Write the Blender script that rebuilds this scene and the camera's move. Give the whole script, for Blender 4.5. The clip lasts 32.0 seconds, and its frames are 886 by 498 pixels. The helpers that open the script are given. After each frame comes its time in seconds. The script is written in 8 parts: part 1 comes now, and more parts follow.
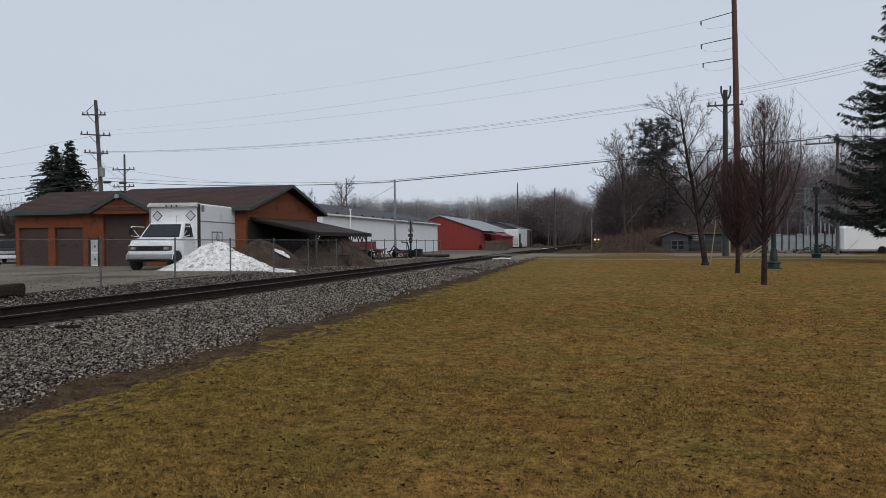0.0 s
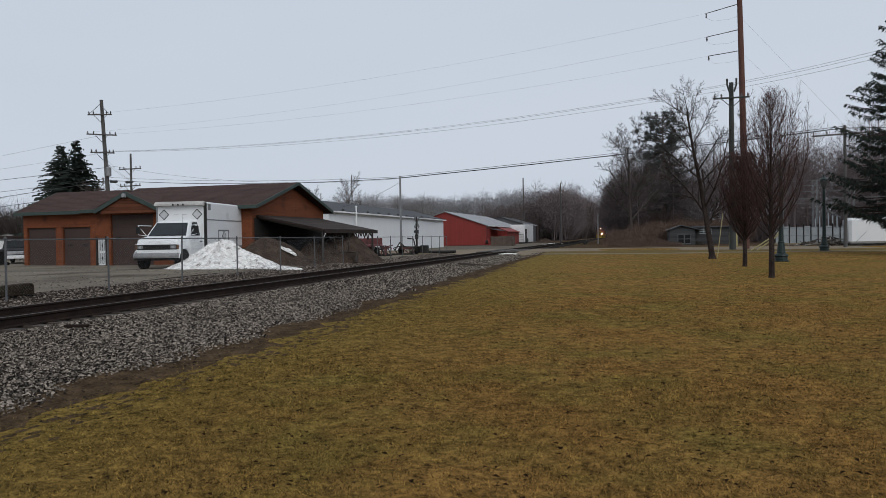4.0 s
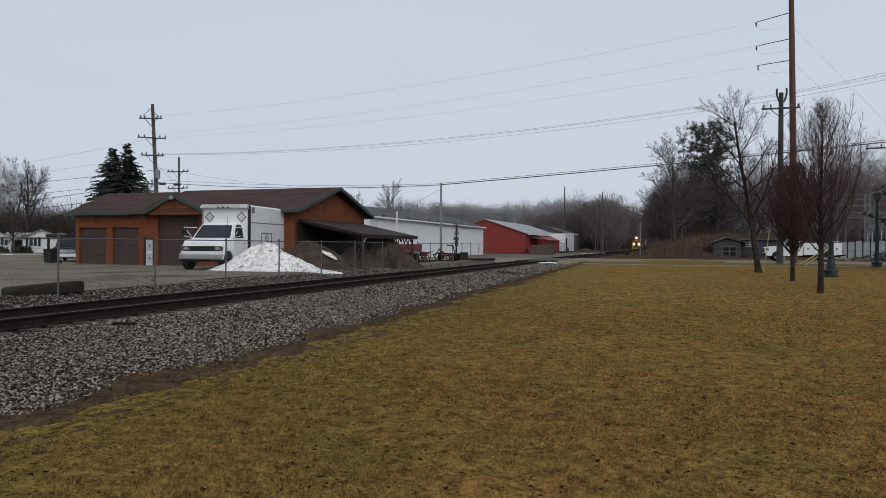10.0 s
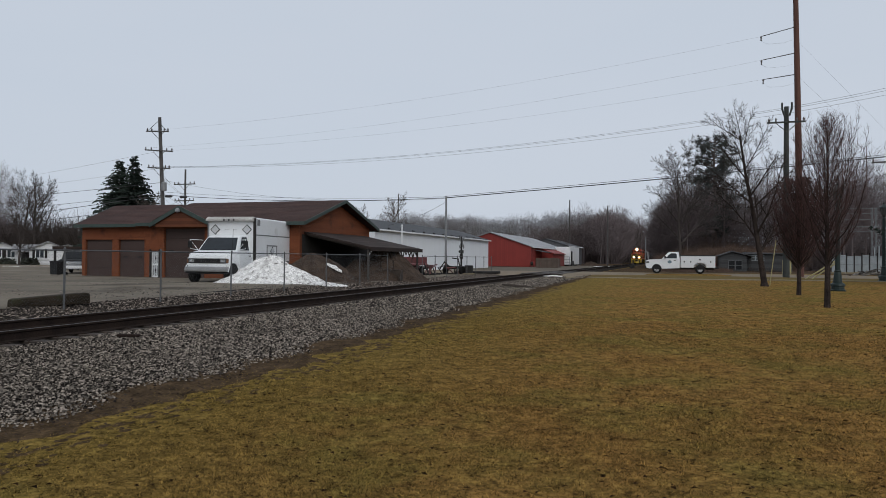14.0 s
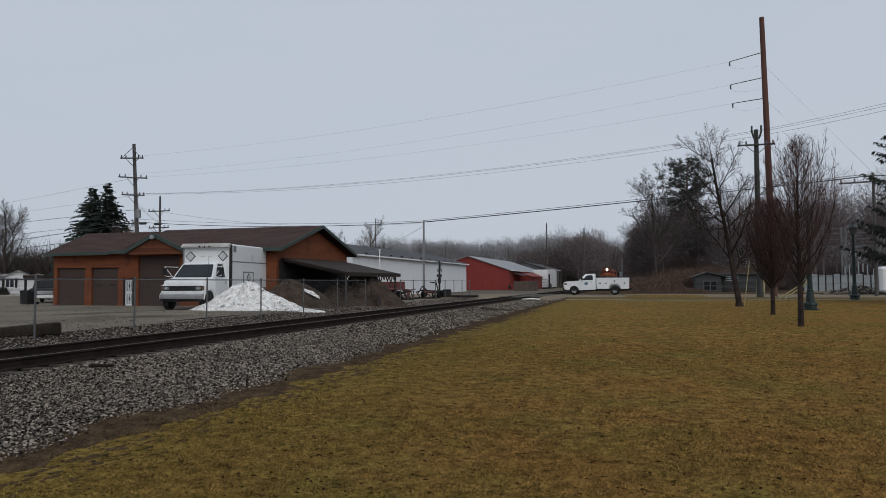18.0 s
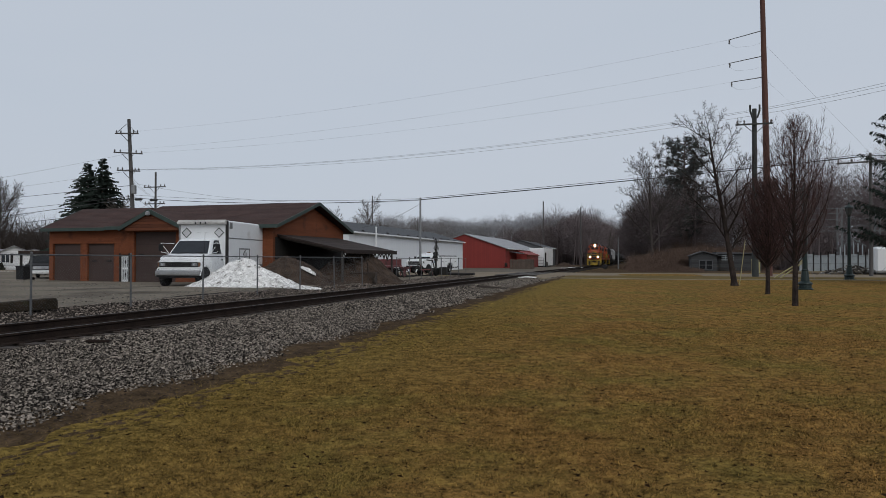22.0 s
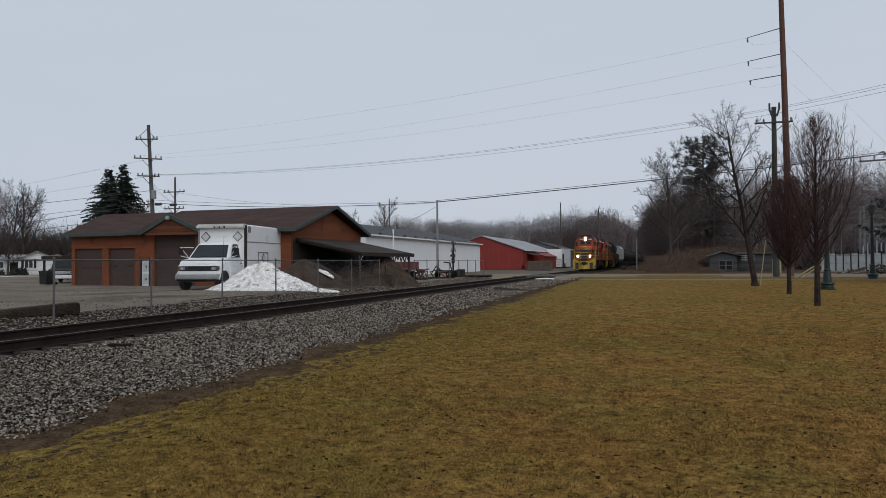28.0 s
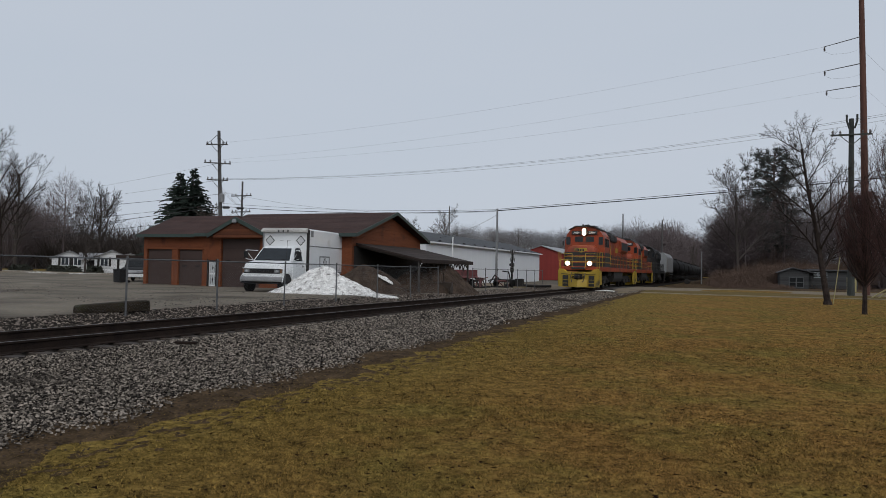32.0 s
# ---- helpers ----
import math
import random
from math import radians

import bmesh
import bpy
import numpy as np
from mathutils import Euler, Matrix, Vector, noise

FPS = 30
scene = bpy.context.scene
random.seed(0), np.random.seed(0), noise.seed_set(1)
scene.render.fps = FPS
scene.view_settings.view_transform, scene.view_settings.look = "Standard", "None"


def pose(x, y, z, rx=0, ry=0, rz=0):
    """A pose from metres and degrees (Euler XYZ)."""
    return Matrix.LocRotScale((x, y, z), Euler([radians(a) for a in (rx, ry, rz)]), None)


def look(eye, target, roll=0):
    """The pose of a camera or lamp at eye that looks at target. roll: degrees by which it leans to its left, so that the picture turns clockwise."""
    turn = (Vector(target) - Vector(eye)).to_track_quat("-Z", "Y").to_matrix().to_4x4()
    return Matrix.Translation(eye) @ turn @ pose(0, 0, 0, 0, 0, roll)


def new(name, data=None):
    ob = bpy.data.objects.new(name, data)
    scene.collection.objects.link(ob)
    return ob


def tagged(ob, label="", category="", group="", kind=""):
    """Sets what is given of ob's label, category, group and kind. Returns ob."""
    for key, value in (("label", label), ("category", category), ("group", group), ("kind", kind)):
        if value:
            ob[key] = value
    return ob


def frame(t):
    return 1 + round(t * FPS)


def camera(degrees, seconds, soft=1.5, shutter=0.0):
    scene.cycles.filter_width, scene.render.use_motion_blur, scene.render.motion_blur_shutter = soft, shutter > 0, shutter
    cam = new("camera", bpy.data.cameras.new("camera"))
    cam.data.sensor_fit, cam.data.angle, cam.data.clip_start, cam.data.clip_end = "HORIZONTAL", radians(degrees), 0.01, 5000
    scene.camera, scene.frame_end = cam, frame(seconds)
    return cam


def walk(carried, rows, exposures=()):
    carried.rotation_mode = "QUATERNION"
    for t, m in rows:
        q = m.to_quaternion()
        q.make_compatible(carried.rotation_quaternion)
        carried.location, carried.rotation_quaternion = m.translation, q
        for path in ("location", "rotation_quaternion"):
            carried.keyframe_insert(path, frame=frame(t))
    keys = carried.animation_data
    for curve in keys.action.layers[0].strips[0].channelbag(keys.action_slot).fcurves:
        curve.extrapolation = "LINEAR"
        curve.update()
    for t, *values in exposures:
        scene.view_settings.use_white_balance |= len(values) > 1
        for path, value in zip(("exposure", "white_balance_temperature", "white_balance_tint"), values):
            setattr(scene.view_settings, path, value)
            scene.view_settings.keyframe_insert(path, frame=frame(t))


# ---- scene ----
EYE = (0.0, 0.0, 1.6)
PATH = (
    (0, 89.42, 0.35, 14.18), (0.5, 88.99, 0.68, 14.83), (1, 88.99, 0.98, 14.97),
    (1.5, 89.29, 0.96, 14.76), (2, 89.49, 1.09, 15.39), (2.5, 89.42, 0.74, 15.37),
    (4.5, 89.01, 0.99, 14.59), (5, 88.91, -0.04, 15.72), (5.5, 90.05, -0.14, 16.06),
    (6, 89.46, 0.91, 19.16), (6.5, 89.62, 0.99, 22.91), (7, 89.78, 0.81, 22.08),
    (7.5, 90.65, 0.34, 21.87), (8, 90.83, 0.82, 19.29), (8.5, 89.65, 0.68, 16.62),
    (9, 89.36, 0.68, 16.20), (9.5, 89.67, 0.07, 17.76), (10, 89.69, -0.29, 17.88),
    (10.5, 89.68, -0.40, 17.23), (11, 89.78, -0.55, 16.93), (11.5, 89.71, -0.21, 16.99),
    (12, 89.98, -0.35, 17.37), (12.5, 90.24, -0.39, 17.00), (13, 90.39, -0.47, 17.29),
    (13.5, 90.50, -0.56, 18.18), (15.5, 91.53, -0.23, 18.11), (16, 91.51, -0.43, 17.59),
    (16.5, 91.52, -0.12, 16.97), (17, 91.78, -0.07, 16.57), (17.5, 92.41, -0.00, 16.76),
    (18, 92.70, 0.28, 16.51), (18.5, 92.35, 0.45, 16.34), (19, 92.06, 0.53, 17.51),
    (19.5, 91.83, 0.73, 18.25), (20, 91.76, 0.61, 18.09), (20.5, 91.95, 0.58, 17.02),
    (21, 91.99, 0.35, 17.46), (21.5, 91.31, 0.24, 16.87), (22, 90.90, -0.04, 16.22),
    (22.5, 90.45, 0.03, 16.37), (23, 90.02, 0.24, 15.86), (23.5, 90.13, -0.33, 14.75),
    (24, 90.93, 0.17, 15.67), (24.5, 91.19, -0.19, 15.50), (25, 90.68, -0.25, 15.99),
    (25.5, 91.12, 1.92, 16.77), (27.5, 90.99, 0.78, 17.51), (28, 91.08, 0.38, 17.62),
    (28.5, 91.07, -0.06, 18.66), (29, 90.80, -0.19, 19.49), (29.5, 90.85, -0.24, 19.87),
    (30, 90.95, -0.36, 19.58), (30.5, 91.31, -0.37, 20.12), (31, 91.43, -0.89, 20.74),
    (31.5, 91.35, -0.98, 21.91), (32, 91.71, -1.16, 22.37),
)
cam = camera(64.16, 32.0, soft=0.8)
walk(cam, [(t, pose(*EYE, rx, ry, rz)) for t, rx, ry, rz in PATH], [(0, 0.03), (9, 0.05), (13, 0.03), (16, -0.09), (20, -0.17), (23, -0.10), (25, -0.04), (28, -0.06), (32, -0.12)])

# ---- world and light: a flat overcast winter day ----
world = bpy.data.worlds.new("overcast_sky")
scene.world = world
world.use_nodes = True
wn, wl = world.node_tree.nodes, world.node_tree.links
wn.clear()
w_out, w_bg = wn.new("ShaderNodeOutputWorld"), wn.new("ShaderNodeBackground")
w_sky = wn.new("ShaderNodeTexSky")
w_sky.sky_type, w_sky.sun_disc = "NISHITA", False
w_sky.sun_elevation, w_sky.sun_rotation = radians(40), radians(146)
w_sky.air_density, w_sky.dust_density = 1.0, 4.0
w_tc, w_map, w_noise = wn.new("ShaderNodeTexCoord"), wn.new("ShaderNodeMapping"), wn.new("ShaderNodeTexNoise")
w_map.inputs["Scale"].default_value = (1, 1, 3.5)
w_noise.inputs["Scale"].default_value, w_noise.inputs["Detail"].default_value = 1.3, 4
w_cloud = wn.new("ShaderNodeMixRGB")
w_cloud.inputs[1].default_value, w_cloud.inputs[2].default_value = (6.35, 7.2, 8.35, 1), (7.25, 7.8, 8.75, 1)
w_mix = wn.new("ShaderNodeMixRGB")
w_mix.inputs[0].default_value = 0.93
wl.new(w_tc.outputs["Generated"], w_map.inputs["Vector"])
wl.new(w_map.outputs[0], w_noise.inputs["Vector"])
wl.new(w_noise.outputs["Fac"], w_cloud.inputs[0])
wl.new(w_sky.outputs[0], w_mix.inputs[1])
wl.new(w_cloud.outputs[0], w_mix.inputs[2])
wl.new(w_mix.outputs[0], w_bg.inputs["Color"])
w_bg.inputs["Strength"].default_value = 0.085
wl.new(w_bg.outputs[0], w_out.inputs["Surface"])
sun_data = bpy.data.lights.new("sun", "SUN")
sun_data.energy, sun_data.angle, sun_data.color = 1.3, radians(55), (1.0, 0.98, 0.95)
sun = new("sun", sun_data)
sun.matrix_world = look((20, -30, 30), (0, 0, 0))
scene.view_settings.exposure = 0.0


# ---- materials ----
def mat(name, c1, c2, rough=0.8, metal=0.0, scale=4.0, fine=40.0, bump=0.2, spec=0.4, island=0.0, random=0.0, stretch=(1, 1, 1), stain=None, emit=None, power=1.0, greener=None):
    """A surface with a broad and a fine variation between two colours, a fine relief, and where wanted stains."""
    m = bpy.data.materials.new(name)
    m.use_nodes = True
    n, l = m.node_tree.nodes, m.node_tree.links
    b = n["Principled BSDF"]
    b.inputs["Roughness"].default_value, b.inputs["Metallic"].default_value = rough, metal
    b.inputs["Specular IOR Level"].default_value = spec
    tc, mp = n.new("ShaderNodeTexCoord"), n.new("ShaderNodeMapping")
    mp.inputs["Scale"].default_value = stretch
    l.new(tc.outputs["Object"], mp.inputs["Vector"])
    big, small = n.new("ShaderNodeTexNoise"), n.new("ShaderNodeTexNoise")
    for node, s, d in ((big, scale, 5), (small, fine, 4)):
        node.inputs["Scale"].default_value, node.inputs["Detail"].default_value = s, d
        l.new(mp.outputs[0], node.inputs["Vector"])
    add = n.new("ShaderNodeMath")
    add.operation = "MULTIPLY_ADD"
    add.inputs[1].default_value = 0.45
    half = n.new("ShaderNodeMath")
    half.operation = "MULTIPLY"
    half.inputs[1].default_value = 0.55
    l.new(big.outputs["Fac"], half.inputs[0])
    l.new(small.outputs["Fac"], add.inputs[0])
    l.new(half.outputs[0], add.inputs[2])
    ramp = n.new("ShaderNodeMapRange")
    ramp.inputs["From Min"].default_value, ramp.inputs["From Max"].default_value = 0.34, 0.66
    l.new(add.outputs[0], ramp.inputs["Value"])
    fac = ramp.outputs[0]
    if island or random:
        src = n.new("ShaderNodeNewGeometry").outputs["Random Per Island"] if island else n.new("ShaderNodeObjectInfo").outputs["Random"]
        mixf = n.new("ShaderNodeMix")
        mixf.inputs[0].default_value = island or random
        l.new(fac, mixf.inputs[2])
        l.new(src, mixf.inputs[3])
        fac = mixf.outputs[0]
    if power != 1.0:
        pw = n.new("ShaderNodeMath")
        pw.operation = "POWER"
        pw.inputs[1].default_value = power
        l.new(fac, pw.inputs[0])
        fac = pw.outputs[0]
    mix = n.new("ShaderNodeMixRGB")
    mix.inputs[1].default_value, mix.inputs[2].default_value = (*c1, 1), (*c2, 1)
    l.new(fac, mix.inputs[0])
    col = mix.outputs[0]
    if stain:
        sn = n.new("ShaderNodeTexNoise")
        sn.inputs["Scale"].default_value, sn.inputs["Detail"].default_value = stain[1], 6
        l.new(tc.outputs["Object"], sn.inputs["Vector"])
        sr = n.new("ShaderNodeMapRange")
        sr.inputs["From Min"].default_value, sr.inputs["From Max"].default_value = stain[2], stain[2] + 0.16
        l.new(sn.outputs["Fac"], sr.inputs["Value"])
        sm = n.new("ShaderNodeMixRGB")
        sm.inputs[2].default_value = (*stain[0], 1)
        l.new(sr.outputs[0], sm.inputs[0])
        l.new(col, sm.inputs[1])
        col = sm.outputs[0]
    if greener:
        # moister, greener turf on one side of the lawn: (colour, x where it begins, x where it is full, share)
        sx_ = n.new("ShaderNodeSeparateXYZ")
        l.new(tc.outputs["Object"], sx_.inputs[0])
        gr_ = n.new("ShaderNodeMapRange")
        gr_.inputs["From Min"].default_value, gr_.inputs["From Max"].default_value = greener[1], greener[2]
        gr_.inputs["To Max"].default_value = greener[3]
        l.new(sx_.outputs[0], gr_.inputs["Value"])
        # and in patches a stride or two across
        pn_, pr_, mx_ = n.new("ShaderNodeTexNoise"), n.new("ShaderNodeMapRange"), n.new("ShaderNodeMath")
        pn_.inputs["Scale"].default_value, pn_.inputs["Detail"].default_value, pn_.inputs["Roughness"].default_value = 0.5, 6, 0.65
        pr_.inputs["From Min"].default_value, pr_.inputs["From Max"].default_value = 0.44, 0.62
        l.new(tc.outputs["Object"], pn_.inputs["Vector"])
        l.new(pn_.outputs["Fac"], pr_.inputs["Value"])
        mx_.operation = "MAXIMUM"
        l.new(gr_.outputs[0], mx_.inputs[0])
        l.new(pr_.outputs[0], mx_.inputs[1])
        gm_ = n.new("ShaderNodeMixRGB")
        gm_.blend_type = "MULTIPLY"
        gm_.inputs[2].default_value = (*greener[0], 1)
        l.new(mx_.outputs[0], gm_.inputs[0])
        l.new(col, gm_.inputs[1])
        col = gm_.outputs[0]
    l.new(col, b.inputs["Base Color"])
    if bump:
        bp = n.new("ShaderNodeBump")
        bp.inputs["Strength"].default_value, bp.inputs["Distance"].default_value = bump, 0.02
        l.new(small.outputs["Fac"], bp.inputs["Height"])
        l.new(bp.outputs[0], b.inputs["Normal"])
    if emit:
        b.inputs["Emission Color"].default_value, b.inputs["Emission Strength"].default_value = (*emit[0], 1), emit[1]
    return m


def glass(name, tint=(0.02, 0.025, 0.03), rough=0.05):
    return mat(name, tint, tuple(c * 1.6 for c in tint), rough, 0.0, 2, 20, 0.0, 0.35)


LAWN = mat("dormant_lawn", (0.038, 0.0225, 0.0075), (0.318, 0.182, 0.054), 0.95, 0, 6.0, 24, 1.0, 0.02, greener=((0.78, 0.97, 0.87), -1.2, -4.8, 0.85), stain=((0.12, 0.078, 0.024), 0.8, 0.62))
BLADES = mat("grass_blades", (0.008, 0.0053, 0.0016), (0.655, 0.368, 0.101), 0.95, 0, 4.0, 16, 0, 0.05, power=2.3, island=0.72, greener=((0.78, 0.97, 0.87), -1.2, -4.8, 0.85))
FIELD = mat("far_field_grass", (0.085, 0.062, 0.026), (0.16, 0.115, 0.046), 0.95, 0, 0.06, 1.5, 0.2, 0.02)
BARE_SOIL = mat("wet_bare_soil", (0.020, 0.014, 0.009), (0.105, 0.070, 0.040), 1.0, 0, 5.0, 34, 1.0, 0.02)
STONE_BED = mat("ballast_bed", (0.010, 0.008, 0.007), (0.032, 0.027, 0.023), 1.0, 0, 1.2, 26, 0.9, 0.02)
STONES = mat("crushed_stone", (0.006, 0.005, 0.0045), (0.385, 0.33, 0.276), 0.9, 0, 0.7, 18, 0.15, 0.05, power=2.1, island=0.92, stain=((0.03, 0.025, 0.021), 0.55, 0.62))
LOT = mat("worn_asphalt_lot", (0.092, 0.079, 0.061), (0.215, 0.184, 0.144), 0.88, 0, 0.5, 22, 0.8, 0.10, stretch=(0.35, 1, 1), stain=((0.055, 0.044, 0.032), 0.3, 0.54))
ROAD = mat("road_asphalt", (0.15, 0.122, 0.09), (0.222, 0.184, 0.139), 0.95, 0, 0.5, 30, 0.3, 0.04)
CONCRETE = mat("pale_concrete", (0.15, 0.124, 0.082), (0.225, 0.19, 0.13), 0.95, 0, 1.2, 25, 0.25, 0.03)
RAIL_STEEL = mat("rusty_rail_steel", (0.011, 0.008, 0.007), (0.028, 0.019, 0.015), 0.9, 0.0, 3, 40, 0.3, 0.1)
RAIL_TOP = mat("worn_rail_head", (0.05, 0.043, 0.038), (0.085, 0.074, 0.066), 0.5, 0.5, 3, 40, 0.05)
TIE_WOOD = mat("creosoted_tie", (0.022, 0.017, 0.014), (0.07, 0.055, 0.045), 0.9, 0, 2, 30, 0.6, random=0.4, stretch=(0.3, 3, 3))
BARK_GREY = mat("grey_bark", (0.055, 0.045, 0.04), (0.12, 0.10, 0.09), 0.95, 0, 3, 22, 0.4, 0.1)
BARK_RED = mat("reddish_twigs", (0.045, 0.026, 0.024), (0.105, 0.06, 0.055), 0.95, 0, 3, 22, 0.3, 0.1)
BARK_NEAR = mat("near_black_wet_bark", (0.016, 0.012, 0.011), (0.05, 0.039, 0.034), 0.95, 0, 3, 22, 0.4, 0.05)
# Distance haze is painted in: paler than the bark of near trees.
BARK_HAZY = mat("haze_paled_bark", (0.058, 0.046, 0.043), (0.135, 0.109, 0.100), 0.95, 0, 3, 22, 0.3, 0.1)
BARK_MID = mat("brown_grey_bark", (0.036, 0.030, 0.028), (0.08, 0.068, 0.062), 0.95, 0, 3, 22, 0.3, 0.05)
# Frosted far trees, with distance haze added into the pale tone.
BARK_PALE = mat("haze_pale_bark", (0.17, 0.17, 0.183), (0.33, 0.327, 0.338), 0.95, 0, 1, 10, 0.2, 0.1)
BRUSH = mat("brown_brush", (0.058, 0.040, 0.031), (0.165, 0.112, 0.086), 0.95, 0, 1, 10, 0.2, 0.1, island=0.6)
# Haze is mixed into these needles' grey-green, for the pine far off.
PINE_TUFT = mat("haze_lightened_pine_tufts", (0.030, 0.035, 0.033), (0.062, 0.068, 0.064), 0.9, 0, 0.5, 8, 0.2, 0.1, island=0.4)
NEEDLES = mat("spruce_needles", (0.012, 0.018, 0.015), (0.036, 0.047, 0.038), 0.9, 0, 1.5, 12, 0.3, 0.1, island=0.5)
POLE_RED = mat("reddish_treated_pole", (0.06, 0.027, 0.021), (0.12, 0.054, 0.04), 0.85, 0, 1.2, 20, 0.4, stretch=(3, 3, 0.3))
POLE_GREY = mat("weathered_pole", (0.05, 0.047, 0.046), (0.10, 0.095, 0.092), 0.9, 0, 1.2, 20, 0.4, stretch=(3, 3, 0.3))
POLE_GREEN = mat("green_tinted_pole", (0.026, 0.031, 0.030), (0.058, 0.062, 0.058), 0.85, 0, 1.2, 20, 0.4, stretch=(3, 3, 0.3))
WIRE = mat("black_cable", (0.02, 0.02, 0.022), (0.04, 0.04, 0.042), 0.6, 0, 1, 5, 0)
WIRE_PALE = mat("aluminium_conductor", (0.16, 0.165, 0.18), (0.22, 0.225, 0.24), 0.5, 0.3, 1, 5, 0)
GALV = mat("galvanised_steel", (0.17, 0.175, 0.18), (0.28, 0.285, 0.29), 0.55, 0.6, 4, 40, 0.1)
PORCELAIN = mat("glazed_insulator", (0.10, 0.09, 0.09), (0.16, 0.15, 0.15), 0.25, 0, 3, 20, 0)
SNOW = mat("dirty_snow", (0.22, 0.21, 0.195), (0.90, 0.89, 0.87), 0.8, 0, 5.0, 16, 1.0, 0.1, power=0.55, stain=((0.15, 0.135, 0.12), 6.0, 0.56))
DUSTY_STONES = mat("dusty_brown_stone", (0.02, 0.017, 0.014), (0.33, 0.275, 0.235), 0.95, 0, 0.7, 18, 0.15, 0.05, power=1.7, island=0.85, stain=((0.05, 0.04, 0.03), 0.7, 0.62))
RUSTY_STONES = mat("rust_stained_stone", (0.014, 0.011, 0.009), (0.075, 0.055, 0.043), 0.95, 0, 0.7, 18, 0.15, 0.05, island=0.7)
GRAVEL = mat("tan_gravel", (0.085, 0.072, 0.058), (0.155, 0.135, 0.112), 0.95, 0, 0.3, 12, 0.5, 0.05, stain=((0.10, 0.078, 0.045), 0.15, 0.55))
LITTER = mat("leaf_litter", (0.035, 0.024, 0.016), (0.10, 0.068, 0.042), 1.0, 0, 0.4, 8, 0.5, 0.02)
DIRT = mat("damp_dirt", (0.020, 0.014, 0.011), (0.085, 0.061, 0.046), 1.0, 0, 2.2, 14, 1.0, 0.1)


# ---- mesh tools ----
class Build:
    """Collects vertices and faces of one mesh."""

    def __init__(self):
        self.v, self.f, self.smooth = [], [], False

    def add(self, vs, fs):
        n = len(self.v)
        self.v.extend(tuple(p) for p in vs)
        self.f.extend(tuple(i + n for i in f) for f in fs)
        return self

    def box(self, x0, x1, y0, y1, z0, z1, c=0.0, m=None):
        """A box with chamfered edges of width c."""
        if c <= 0:
            vs = [(x, y, z) for x in (x0, x1) for y in (y0, y1) for z in (z0, z1)]
            fs = [(0, 1, 3, 2), (4, 6, 7, 5), (0, 4, 5, 1), (2, 3, 7, 6), (0, 2, 6, 4), (1, 5, 7, 3)]
        else:
            c = min(c, (x1 - x0) / 2.1, (y1 - y0) / 2.1, (z1 - z0) / 2.1)
            lo, hi = (x0, y0, z0), (x1, y1, z1)
            vs, idx = [], {}
            for sx in (0, 1):
                for sy in (0, 1):
                    for sz in (0, 1):
                        s = (sx, sy, sz)
                        for a in range(3):
                            p = [(hi if s[k] else lo)[k] + (0 if k == a else (-c if s[k] else c)) for k in range(3)]
                            idx[s, a] = len(vs)
                            vs.append(p)
            fs = []
            for a in range(3):
                b, d = (a + 1) % 3, (a + 2) % 3
                for s in (0, 1):
                    q = []
                    for u, w in ((0, 0), (1, 0), (1, 1), (0, 1)):
                        k = [0, 0, 0]
                        k[a], k[b], k[d] = s, u, w
                        q.append(idx[tuple(k), a])
                    fs.append(tuple(q if s else q[::-1]))
                for u in (0, 1):
                    for w in (0, 1):
                        k0, k1 = [0, 0, 0], [0, 0, 0]
                        k0[a], k1[a] = 0, 1
                        k0[b] = k1[b] = u
                        k0[d] = k1[d] = w
                        q = [idx[tuple(k0), b], idx[tuple(k1), b], idx[tuple(k1), d], idx[tuple(k0), d]]
                        fs.append(tuple(q if u == w else q[::-1]))
            for s in idx:
                if s[1] == 0:
                    k = s[0]
                    q = (idx[k, 0], idx[k, 1], idx[k, 2])
                    fs.append(q if sum(k) % 2 else q[::-1])
        if m is not None:
            vs = [m @ Vector(p) for p in vs]
        return self.add(vs, fs)

    def prism(self, poly, a0, a1, axis=1, m=None):
        """A polygon pushed along an axis. axis 0: poly holds (y, z); 1: (x, z); 2: (x, y)."""
        def put(p, a):
            return ((a, p[0], p[1]), (p[0], a, p[1]), (p[0], p[1], a))[axis]
        n = len(poly)
        vs = [put(p, a0) for p in poly] + [put(p, a1) for p in poly]
        if m is not None:
            vs = [m @ Vector(p) for p in vs]
        fs = [tuple(range(n))[::-1], tuple(range(n, 2 * n))] + [(i, (i + 1) % n, n + (i + 1) % n, n + i) for i in range(n)]
        return self.add(vs, fs)

    def tube(self, pts, radii, sides=6, caps=True):
        """A tapered tube along points."""
        pts = [Vector(p) for p in pts]
        if not hasattr(radii, "__len__"):
            radii = [radii] * len(pts)
        rings, ref = [], None
        for i, p in enumerate(pts):
            d = (pts[min(i + 1, len(pts) - 1)] - pts[max(i - 1, 0)]).normalized()
            if ref is None:
                ref = d.orthogonal().normalized()
            ref = (ref - d * ref.dot(d))
            ref = ref.normalized() if ref.length > 1e-5 else d.orthogonal().normalized()
            s = d.cross(ref)
            for k in range(sides):
                a = 2 * math.pi * k / sides
                rings.append(p + (ref * math.cos(a) + s * math.sin(a)) * radii[i])
        fs = []
        for i in range(len(pts) - 1):
            for k in range(sides):
                k2 = (k + 1) % sides
                fs.append((i * sides + k, i * sides + k2, (i + 1) * sides + k2, (i + 1) * sides + k))
        if caps:
            fs += [tuple(range(sides))[::-1], tuple(range((len(pts) - 1) * sides, len(pts) * sides))]
        return self.add(rings, fs)

